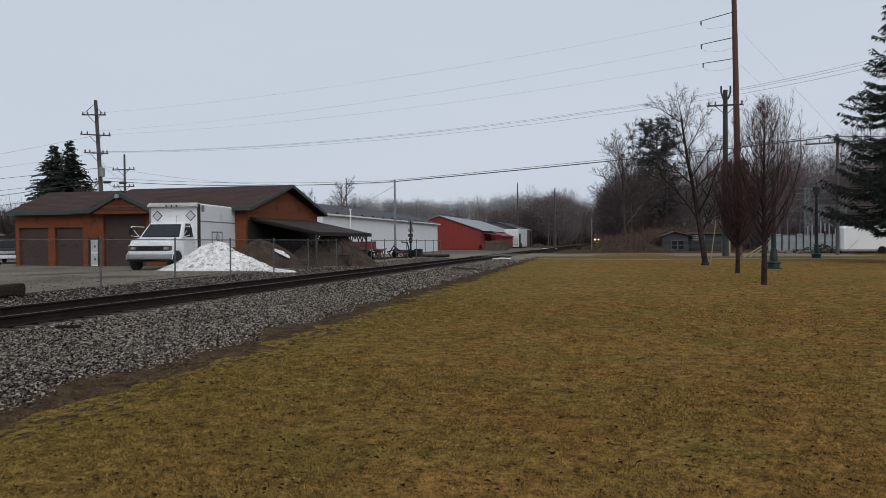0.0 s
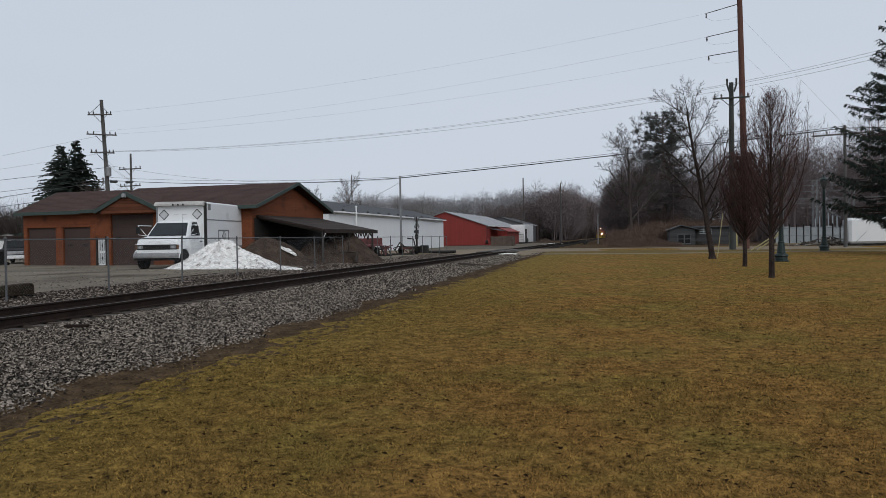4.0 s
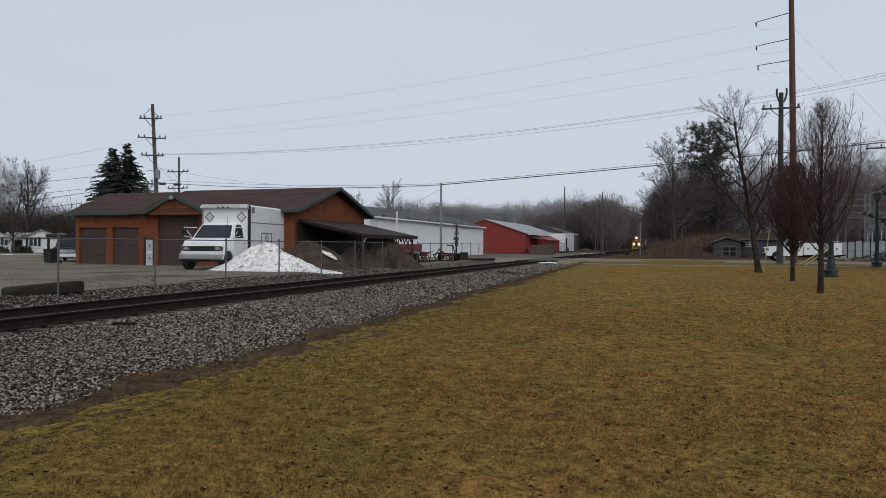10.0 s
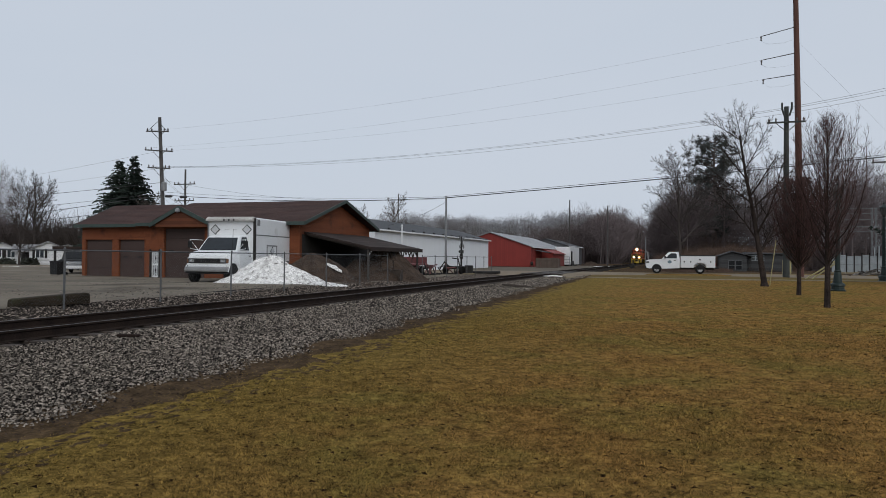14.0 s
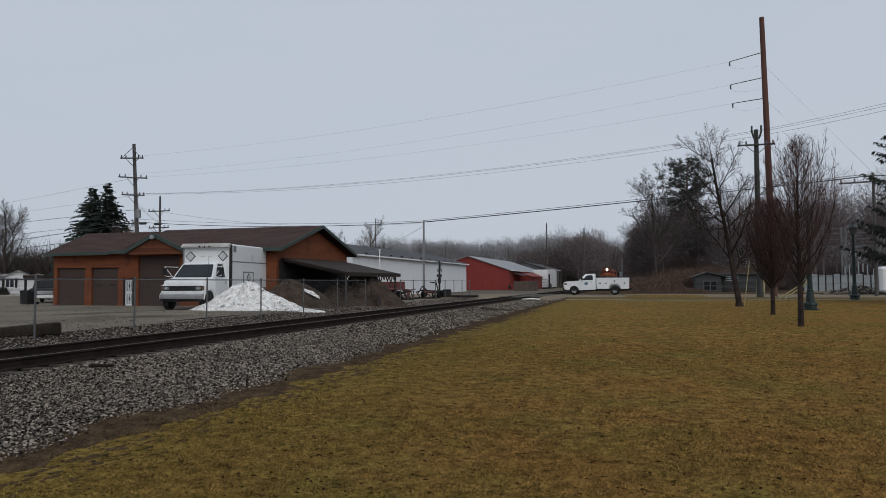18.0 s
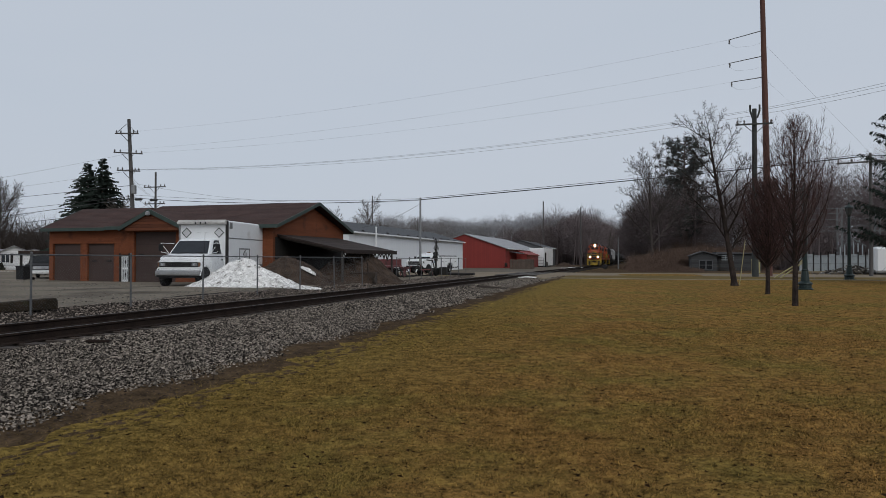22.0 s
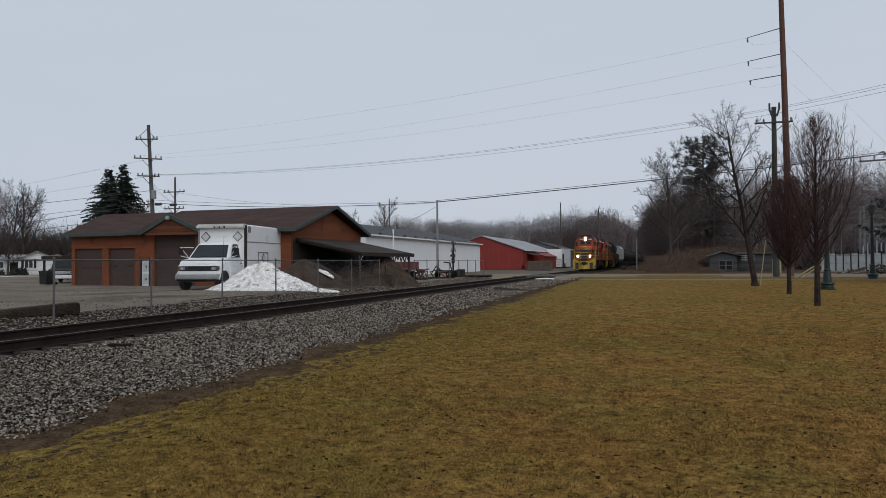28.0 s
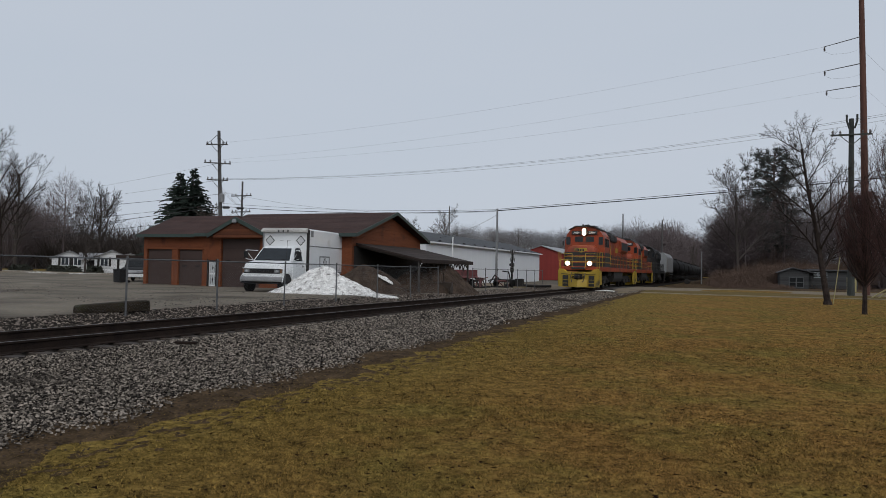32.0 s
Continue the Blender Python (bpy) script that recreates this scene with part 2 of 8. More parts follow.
    def turned(self, profile, base=(0, 0, 0), sides=12):
        """A body turned round a vertical axis: (radius, height) from bottom to top."""
        return self.tube([(base[0], base[1], base[2] + h) for r, h in profile], [r for r, h in profile], sides)

    def disc_x(self, x0, x1, y, z, r, sides=20, c=0.0):
        """A wheel-like cylinder along x, with chamfered rims."""
        rr, xs = ([r - c, r, r, r - c], [x0, x0 + c, x1 - c, x1]) if c else ([r, r], [x0, x1])
        return self.tube([(x, y, z) for x in xs], rr, sides)

    def mesh(self, name, material):
        me = bpy.data.meshes.new(name)
        me.from_pydata(self.v, [], self.f)
        me.materials.append(material)
        if self.smooth:
            me.polygons.foreach_set("use_smooth", [True] * len(me.polygons))
        me.update()
        return me

    def ob(self, name, material, parent=None, label=""):
        o = new(name, self.mesh(name, material))
        if parent:
            o.parent = parent
        return tagged(o, label)


def crisp(o, degrees=32):
    """Smooth faces, with edges sharper than the angle kept hard."""
    o.data.polygons.foreach_set("use_smooth", [True] * len(o.data.polygons))
    o.data.set_sharp_from_angle(angle=radians(degrees))
    return o


def loft(rings, closed=True):
    """A skin through rings of equally many points, closed at both ends."""
    n = len(rings[0])
    fs = [tuple(range(n))[::-1], tuple(range(n * (len(rings) - 1), n * len(rings)))]
    for j in range(len(rings) - 1):
        for i in range(n if closed else n - 1):
            fs.append((j * n + i, j * n + (i + 1) % n, (j + 1) * n + (i + 1) % n, (j + 1) * n + i))
    return Build().add([p for q in rings for p in q], fs)


def array_mesh(name, verts, quads, material):
    """A large mesh from arrays of vertices and four-cornered faces."""
    me = bpy.data.meshes.new(name)
    quads = np.asarray(quads, dtype=np.int32)
    k = quads.shape[1]
    me.vertices.add(len(verts))
    me.vertices.foreach_set("co", np.asarray(verts, dtype=np.float32).ravel())
    me.loops.add(quads.size)
    me.loops.foreach_set("vertex_index", quads.ravel())
    me.polygons.add(len(quads))
    me.polygons.foreach_set("loop_start", np.arange(0, quads.size, k, dtype=np.int32))
    me.materials.append(material)
    me.update(calc_edges=True)
    me.validate()
    return me


def thing(name, m, label, category, group="", kind=""):
    e = new(name)
    e.matrix_world = m
    e.empty_display_size = 0.2
    return tagged(e, label, category, group, kind)


def rnd(a, b):
    return random.uniform(a, b)


# ---- ground ----
TRACK_X, RAIL_Z = -10.67, 0.41
BEND_Y, BEND = 57.0, 0.006  # beyond the crossing the track swings a little aside
ROAD_Y0, ROAD_Y1 = 58.0, 69.5


def track_x(y):
    return TRACK_X - BEND * np.maximum(0.0, y - BEND_Y)


def sstep(a, b, x):
    t = np.clip((x - a) / (b - a), 0, 1)
    return t * t * (3 - 2 * t)


def ground_z(x, y):
    """The height of the ground: the lawn rises a little to the road, the yard beyond the track lies higher."""
    x, y = np.asarray(x, float), np.asarray(y, float)
    lawn = 0.30 * np.clip((y - 3) / 46, 0, 1) + 0.07 * sstep(50, 58, y)
    yard = 0.34 + 0.07 * np.exp(-((x + 20) ** 2 + (y - 27) ** 2) / 40)
    k = sstep(-5.0, -13.0, x)
    z = lawn * (1 - k) + yard * k
    bed = sstep(-6.0, -8.6, x) * sstep(-15.5, -12.6, x)
    z = z * (1 - bed) + np.minimum(z, 0.12) * bed
    z = z + 0.03 * np.sin(x * 0.31 + 1.3) * np.sin(y * 0.23) * sstep(3, 12, np.hypot(x, y)) * (1 - sstep(-4, -6, x))
    far = sstep(120, 400, np.hypot(x, y))
    return z * (1 - far) + 0.25 * far


def graded(a, b, fine0, fine1, step):
    """Coordinates that are close together between fine0 and fine1 and spread out towards a and b."""
    mid = list(np.arange(fine0, fine1 + step / 2, step))
    out, s, x = [], step, fine1
    while x < b:
        s *= 1.35
        x += s
        out.append(min(x, b))
    lo, s, x = [], step, fine0
    while x > a:
        s *= 1.35
        x -= s
        lo.append(max(x, a))
    return np.array(lo[::-1] + mid + out)


def sheet(name, xs, ys, lift, material, zf=ground_z):
    gx, gy = np.meshgrid(xs, ys)
    gz = zf(gx, gy) + lift
    nx, ny = len(xs), len(ys)
    i, j = np.meshgrid(np.arange(nx - 1), np.arange(ny - 1))
    a = (j * nx + i).ravel()
    quads = np.stack([a, a + 1, a + nx + 1, a + nx], 1)
    return new(name, array_mesh(name, np.stack([gx.ravel(), gy.ravel(), gz.ravel()], 1), quads, material))


ground = tagged(sheet("ground", graded(-2500, 2500, -40, 30, 0.8), graded(-800, 3500, -6, 70, 0.8), 0, LAWN), "dormant tan and olive winter lawn", "lawn", kind="structure")

# ---- ballast, ties and rails ----
BAL_Y0, BAL_Y1 = -8.0, 59.0


def ballast_z(x, y):
    """The stone bank: steep to the lawn, nearly flat round the ties."""
    d = np.abs(x - TRACK_X)
    edge = np.where(x > TRACK_X, np.interp(y, [0, 12, 30, 57], [5.2, 5.0, 4.6, 4.2]), 4.6)
    crown = 0.175 + 0.05 * sstep(1.0, 1.5, d) - 0.07 * np.clip(d - 1.7, 0, 1)
    k = np.clip((edge - d) / np.maximum(edge - 1.9, 0.1), 0, 1)
    g = ground_z(x, y)
    z = g * (1 - k) + crown * k - 0.02 * (k <= 0)
    return np.where(x < TRACK_X - 1.9, np.maximum(z, g + 0.015), z)


xs = np.arange(TRACK_X - 5.0, TRACK_X + 5.4, 0.2)
ballast = tagged(sheet("ballast_bank", xs, np.concatenate([np.arange(BAL_Y0, 30, 0.4), np.arange(30, BAL_Y1, 1.0)]), 0.004, STONE_BED, ballast_z),
                 "sloping bank of grey crushed stone ballast", "ballast", kind="structure")
tagged(sheet("far_trackbed", np.arange(TRACK_X - 6.4, TRACK_X + 3.3, 0.4), np.arange(70.0, 620, 5.0), 0.0, STONE_BED,
                       lambda x, y: 0.24 - 0.12 * np.clip(np.abs(x - track_x(y)) - 1.6, 0, 2)), "grey stone trackbed beyond the road", "ballast", kind="structure")
tagged(sheet("soil_verge", np.arange(TRACK_X + 2.6, -1.2, 0.6), np.arange(70.5, 420, 5.0), 0.02, BARE_SOIL), "bare soil verge between the far track and the brush", "soil", kind="structure")


def stone_field(name, n, xa, xb, ya, yb, size, zf, rng, keep=None, material=None):
    """Loose angular stones as one mesh."""
    x, y = rng.uniform(xa, xb, n), rng.uniform(ya, yb, n)
    if keep is not None:
        k = keep(x, y, rng)
        x, y = x[k], y[k]
        n = len(x)
    s = size * rng.uniform(0.5, 1.4, n)
    # four corners below, a short crooked ridge on top
    corner = np.array([[-1, -1, -0.6], [1, -1, -0.6], [1, 1, -0.6], [-1, 1, -0.6], [-0.55, 0, 1], [0.55, 0, 1]], float)
    v = (corner[None] + rng.uniform(-0.42, 0.42, (n, 6, 3))) * 0.5 * np.stack([s, s * rng.uniform(0.5, 0.9, n), s * rng.uniform(0.4, 0.75, n)], 1)[:, None]
    ang = rng.uniform(0, 6.28, n)
    til = rng.uniform(-0.55, 0.55, n)
    ca, sa, ct, st = np.cos(ang), np.sin(ang), np.cos(til), np.sin(til)
    vy, vz = v[..., 1] * ct[:, None] - v[..., 2] * st[:, None], v[..., 1] * st[:, None] + v[..., 2] * ct[:, None]
    vx = v[..., 0] * ca[:, None] - vy * sa[:, None]
    vy = v[..., 0] * sa[:, None] + vy * ca[:, None]
    z = zf(x, y) + s * 0.12 + rng.uniform(-0.012, 0.030, n)
    v = np.stack([vx + x[:, None], vy + y[:, None], vz + z[:, None]], 2).reshape(-1, 3)
    q = np.array([(0, 1, 5), (0, 5, 4), (1, 2, 5), (2, 3, 4), (2, 4, 5), (3, 0, 4)])
    quads = (q[None] + 6 * np.arange(n)[:, None, None]).reshape(-1, 3)
    return new(name, array_mesh(name, v, quads, material or STONES))


rng = np.random.default_rng(7)


def bank_keep(x, y, rng):
    d = np.abs(x - TRACK_X)
    edge = np.where(x > TRACK_X, np.interp(y, [0, 12, 30, 57], [5.2, 5.0, 4.6, 4.2]), 4.6)
    fade = np.clip((edge - d - 0.05 + 0.25 * np.sin(y * 2.1) * np.sin(y * 0.7)) / 0.4, 0, 1)
    rail_gap = (np.abs(d - 0.755) > 0.12)
    return (rng.uniform(0, 1, len(x)) < fade) & rail_gap


stones = stone_field("ballast_stones", 82000, TRACK_X + 1.0, TRACK_X + 5.4, 1.5, 9, 0.0255, ballast_z, rng, bank_keep)
stones_m = stone_field("ballast_stones", 66000, TRACK_X + 1.0, TRACK_X + 5.4, 9, 18, 0.033, ballast_z, rng, bank_keep)
tagged(stones_m, "loose grey crushed stones on the sloping bank", "gravel", kind="stuff")
tagged(stones, "loose grey and pinkish crushed stones on the bank", "gravel", kind="stuff")
stones_n = stone_field("ballast_stones", 14000, TRACK_X + 1.0, TRACK_X + 5.4, -7.5, 1.5, 0.045, ballast_z, rng, bank_keep)
tagged(stones_n, "loose grey crushed stones on the bank beside the camera", "gravel", kind="stuff")
stones_b = stone_field("ballast_stones", 60000, TRACK_X + 1.0, TRACK_X + 5.3, 18, 57.8, 0.05, ballast_z, rng, bank_keep)
tagged(stones_b, "loose grey crushed stones along the track", "gravel", kind="stuff")
stones_c = stone_field("ballast_stones", 44000, TRACK_X - 4.3, TRACK_X - 1.3, -6, 57.8, 0.043, ballast_z, rng, bank_keep, DUSTY_STONES)
tagged(stones_c, "dusty brownish crushed stones behind the rails", "gravel", kind="stuff")
stones_d = stone_field("ballast_stones", 11000, TRACK_X - 1.3, TRACK_X + 1.05, -6, 57.8, 0.06, ballast_z, rng, bank_keep, RUSTY_STONES)
tagged(stones_d, "rust-stained dark stones between the rails", "gravel", kind="stuff")

RAIL = [(-0.07, 0), (0.07, 0), (0.07, 0.012), (0.018, 0.03), (0.012, 0.125), (0.036, 0.14), (0.036, 0.165), (0.026, 0.172), (-0.026, 0.172), (-0.036, 0.165), (-0.036, 0.14), (-0.012, 0.125), (-0.018, 0.03), (-0.07, 0.012)]
track = thing("railway_track", pose(TRACK_X, 0, RAIL_Z - 0.172), "single straight railway track with rusty rails on wooden ties", "railway track")
for side in (-0.755, 0.755):
    swing = Matrix.Translation((0, BEND_Y, 0)) @ Matrix.Rotation(BEND, 4, "Z")
    for ya, yb, mm in ((-12, BEND_Y, None), (0.0, 540, swing)):
        Build().prism([(side + x, z) for x, z in RAIL], ya, yb, 1, mm).ob("rail", RAIL_STEEL, track, "rust-brown steel rail")
        Build().box(side - 0.024, side + 0.024, ya, yb, 0.1725, 0.174, 0.0, mm).ob("running_band", RAIL_TOP, track, "dull worn rail head")
tie_mesh = Build().box(-1.3, 1.3, -0.115, 0.115, -0.17, 0.0, 0.012).mesh("tie", TIE_WOOD)
plate_mesh = Build().box(-0.17, 0.17, -0.095, 0.095, 0.0, 0.014, 0.004).mesh("tie_plate", RAIL_STEEL)
for i in range(290):
    y = -4 + i * 0.53
    if ROAD_Y0 - 0.6 < y < ROAD_Y1 + 0.4:
        continue
    t = new("tie", tie_mesh)
    t.parent, t.location, t.rotation_euler = track, (rnd(-0.03, 0.03) + float(track_x(y)) - TRACK_X, y, rnd(-0.012, 0.004)), (0, 0, rnd(-0.012, 0.012))
    if y < 32:
        for side in (-0.755, 0.755):
            p = new("tie_plate", plate_mesh)
            p.parent, p.location = t, (side, 0, 0.0)

# ---- roads, pavement, yard ----
def road_z(x, y):
    x = np.asarray(x, float)
    rise = sstep(6, 2, np.abs(x - TRACK_X))
    out = np.maximum(ROAD_Y0 - y, y - ROAD_Y1)
    sunk = sstep(1.95, 1.7, np.abs(x - TRACK_X - 0.04 * (TRACK_X - track_x(y))))
    return 0.385 + 0.02 * rise - 0.26 * np.clip(out / 1.8, 0, 1) - 0.14 * sunk


road = tagged(sheet("road", np.unique(np.concatenate([graded(-300, 300, -30, 30, 1.5), np.arange(TRACK_X - 2.2, TRACK_X + 2.21, 0.2)])), np.concatenate([[ROAD_Y0 - 1.8, ROAD_Y0 - 0.9], np.linspace(ROAD_Y0, ROAD_Y1, 7), [ROAD_Y1 + 0.9, ROAD_Y1 + 1.8]]), 0.0, ROAD, road_z), "grey asphalt road that crosses the track", "road", kind="structure")
pav = tagged(new("pavement"), "pale concrete pavement across the lawn", "pavement", kind="structure")
for i in range(46):
    x0 = -7.5 + i * 1.52
    z = float(ground_z(x0 + 0.75, 51.0))
    Build().box(x0, x0 + 1.5, 50.3, 51.7, z - 0.08, z + 0.03 + rnd(0, 0.008), 0.012).ob("slab", CONCRETE, pav)
tagged(sheet("crossing_verge", np.arange(-7.0, 30, 0.9), np.linspace(52.2, 57.4, 6), 0.012, FIELD), "dry brown grass verge beside the road", "verge", kind="structure")
tagged(sheet("brush_floor", np.arange(-2.2, 60, 2.0), np.arange(71.4, 170, 3.0), 0.015, LITTER), "brown leaf litter and dead grass beyond the road", "verge", kind="structure")
tagged(sheet("trackside_verge", np.arange(-46, -8.0, 1.4), np.arange(150.5, 420, 6.0), 0.015, LITTER), "brown dead grass beside the far track", "verge", kind="structure")
tagged(sheet("gravel_lot", np.arange(-44, -11.9, 1.0), np.arange(69.6, 150, 2.0), 0.02, GRAVEL), "tan gravel lot in front of the red building", "gravel lot", kind="structure")
lot = tagged(sheet("yard", np.arange(-75.15, -14.2, 0.9), np.arange(6, 57, 0.9), 0.012, LOT, lambda x, y: ground_z(x, y) + 0.02 + 0.02 * np.sin(x * 0.4) * np.sin(y * 0.5)), "worn wet asphalt and gravel yard", "yard", kind="structure")
yard_stones = stone_field("yard_gravel", 11000, -36, -14.6, 16, 33.2, 0.034, lambda x, y: ground_z(x, y) + 0.034, np.random.default_rng(17),
                          lambda x, y, r_: r_.uniform(0, 1, len(x)) < 0.15 + 0.7 * sstep(-20, -15, x) + 0.3 * np.sin(x * 0.8 + y) * np.sin(y * 0.5), DUSTY_STONES)
tagged(yard_stones, "fine gravel strewn over the worn yard", "gravel", kind="stuff")


# ---- soil edge, grass blades and litter ----
def foot_x(y):
    """The foot of the stone bank on the lawn side."""
    return TRACK_X + np.interp(y, [0, 12, 30, 57], [5.2, 5.0, 4.6, 4.2])


def soil_strip():
    ys = np.concatenate([np.arange(-2, 24, 0.07), np.arange(24, 56, 0.2)])
    us = np.linspace(0, 1, 5)
    rg = np.random.default_rng(5)
    jit = np.interp(ys, np.arange(-3, 58, 0.5), rg.normal(0, 0.34, 122)) + np.interp(ys, np.arange(-3, 58, 0.2), rg.normal(0, 0.10, 305)) + rg.normal(0, 0.02, len(ys))
    v = []
    for y, j in zip(ys, jit):
        x0, x1 = foot_x(y) - 0.5, foot_x(y) + 0.62 + 0.6 * j
        for u in us:
            x = x0 + (x1 - x0) * u
            sink = 0.016 if u == 1 else 0.0
            v.append((x, y, -sink + max(float(ground_z(x, y)), float(ballast_z(np.array([x]), np.array([y]))[0])) + 0.008))
    n = len(us)
    q = [(r_ * n + i, r_ * n + i + 1, (r_ + 1) * n + i + 1, (r_ + 1) * n + i) for r_ in range(len(ys) - 1) for i in range(n - 1)]
    return new("soil_strip", array_mesh("soil_strip", np.array(v), q, BARE_SOIL))


edge_stones = stone_field("strewn_stones", 20000, TRACK_X + 4.0, TRACK_X + 6.1, 1.5, 45, 0.022, lambda x, y: np.maximum(ground_z(x, y), ballast_z(x, y)), rng,
                          lambda x, y, r_: np.abs(x - foot_x(y) - 0.05) < np.abs(r_.normal(0, 0.3, len(x))), RUSTY_STONES)
tagged(edge_stones, "small stones strewn over the soil edge", "gravel", kind="stuff")
tagged(soil_strip(), "strip of dark bare soil between lawn and ballast", "soil", kind="structure")


def soil_scraps():
    """Ragged bits of bare soil where the grass thins out towards the bank."""
    b, r_ = Build(), random.Random(23)
    for k in range(700):
        y = 1.2 + 34 * r_.random() ** 1.5
        x = float(foot_x(y)) + 0.5 + abs(r_.gauss(0, 0.28))
        s, a0 = r_.uniform(0.015, 0.055) * (1 + 0.03 * y), r_.uniform(0, 6.28)
        ring_ = [(x + s * r_.uniform(0.5, 1.1) * math.cos(a0 + i * 0.785), y + 1.5 * s * r_.uniform(0.5, 1.1) * math.sin(a0 + i * 0.785)) for i in range(8)]
        b.add([(u, v, float(ground_z(u, v)) + 0.004 + 0.0000012 * k) for u, v in ring_], [tuple(range(8))])
    return b.ob("soil_scraps", BARE_SOIL)


tagged(soil_scraps(), "scattered bare patches at the thin edge of the lawn", "soil", kind="stuff")


def blades(name, n, ya, yb, h, wd, seed):
    r_ = np.random.default_rng(seed)
    y = ya + (yb - ya) * r_.uniform(0, 1, n) ** (1.0 if yb < 10 else 1.45)
    y = y + r_.normal(0, 0.09, n) * np.maximum(y, 1.0)
    lo = np.maximum(foot_x(y) - 0.15, -1.9 * np.abs(y) - 2.0)
    x = lo + (0.56 * np.abs(y) + 0.9 + 1.5 * (y < 2.3) - lo) * r_.uniform(0, 1, n)
    edge = x - (foot_x(y) + 0.2 + 0.16 * np.sin(y * 3.1) * np.sin(y * 1.3 + 2) + 0.08 * np.sin(y * 11 + 5 * np.sin(y * 2)))
    keep = (edge > 0.16 + r_.normal(0, 0.42, n)) & (np.sin(x * 2.3 + 1 + np.sin(y * 0.7)) * np.sin(y * 1.9 + np.sin(x * 1.1)) + 0.5 * np.sin(x * 7.1 + y * 3) * np.sin(y * 6.3 - x * 2) + r_.uniform(-1, 1.6, n) > -0.75)
    x, y = x[keep], y[keep]
    n = len(x)
    hh, a, ln = h * r_.uniform(0.25, 1.1, n), r_.uniform(0, 6.28, n), r_.uniform(0.5, 3.0, n)
    w = wd * r_.uniform(0.6, 1.5, n)
    dx, dy = np.cos(a) * hh * ln, np.sin(a) * hh * ln
    cx, cy = -np.sin(a) * w, np.cos(a) * w
    z = ground_z(x, y) - 0.003
    v = np.stack([np.stack([x - cx, y - cy, z], 1), np.stack([x + cx, y + cy, z], 1), np.stack([x + dx, y + dy, z + hh], 1)], 1).reshape(-1, 3)
    q = np.arange(3 * n).reshape(n, 3)
    return tagged(new(name, array_mesh(name, v, q, BLADES)), "matted tan and olive dormant grass blades", "grass", kind="stuff")


blades("grass_blades", 26000, -1.5, 2.3, 0.030, 0.003, 70)
blades("grass_blades", 420000, 2.3, 7.0, 0.021, 0.0026, 71)
blades("grass_blades", 320000, 7.0, 19.0, 0.024, 0.0040, 72)
blades("grass_blades", 70000, 13.0, 30.0, 0.030, 0.005, 73)
LEAF = mat("wet_fallen_leaf", (0.007, 0.005, 0.004), (0.04, 0.022, 0.011), 0.95, 0, 5, 30, 0, 0.03, island=0.7)
lv = Build()
rl = random.Random(9)
for k in range(3600):
    y = 2.4 + 26 * rl.random() ** 1.25
    x = rl.uniform(max(-4.6, -1.2 * y), 0.5 * y)
    s, a = rl.uniform(0.008, 0.028) * (1 + 0.02 * y), rl.uniform(0, 6.28)
    z = gz0 = float(ground_z(x, y)) + 0.035
    ca, sa = math.cos(a) * s, math.sin(a) * s
    lv.add([(x - ca, y - sa, z), (x + sa * 0.6, y - ca * 0.6, z + s * 0.5), (x + ca, y + sa, z + 0.2 * s), (x - sa * 0.6, y + ca * 0.6, z + s * 0.3)], [(0, 1, 2, 3)])
tagged(lv.ob("fallen_leaves", LEAF), "scattered dark fallen leaves on the lawn", "leaves", kind="stuff")


# ---- trees ----
def grow(b, base, direction, length, radius, level, p, r, twig_r, flat=False):
    """One limb and all that grows from it. p: per level (count, length ratio, spread in degrees, lift)."""
    if flat and level >= len(p):
        d = Vector(direction).normalized()
        s = d.orthogonal().normalized()
        s = (Matrix.Rotation(r.uniform(0, 6.28), 3, d) @ s) * twig_r
        o, tip = Vector(base), Vector(base) + d * length
        b.add([o - s, o + s, tip], [(0, 1, 2)])
        return
    steps = 4 if level == 0 else (3 if level < 2 else 2)
    pts, rad, d, q = [Vector(base)], [radius], Vector(direction).normalized(), Vector(base)
    wob = 0.06 if level == 0 else 0.16
    for i in range(steps):
        d = (d + Vector((r.uniform(-wob, wob), r.uniform(-wob, wob), r.uniform(-wob, wob) * 0.5 + (0.05 if level else 0)))).normalized()
        q = q + d * (length / steps)
        pts.append(q)
        rad.append(max(radius * (1 - 0.72 * (i + 1) / steps), twig_r))
    b.tube(pts, rad, 7 if level == 0 else (4 if level == 1 else 3), level == 0)
    if level >= len(p):
        return
    count, ratio, spread, lift, start = p[level]
    for k in range(count):
        f = start + (1 - start) * (k + r.uniform(0.2, 0.9)) / count
        i = min(int(f * steps), steps - 1)
        o = pts[i].lerp(pts[i + 1], f * steps - i)
        dd = (pts[i + 1] - pts[i]).normalized()
        side = dd.orthogonal().normalized()
        side.rotate(Euler((0, 0, 0)))
        turn = Matrix.Rotation(k * 2.4 + r.uniform(-0.5, 0.5), 3, dd)
        side = turn @ side
        a = radians(spread * r.uniform(0.7, 1.3))
        nd = dd * math.cos(a) + side * math.sin(a) + Vector((0, 0, lift))
        ln = length * ratio * r.uniform(0.7, 1.2) * (1.15 - 0.6 * f if level == 0 else 1.05 - 0.45 * f)
        grow(b, o, nd, ln, max(rad[i] * (0.36 if len(p) > 3 and p[0][0] > 30 else 0.5), twig_r), level + 1, p, r, twig_r, flat)


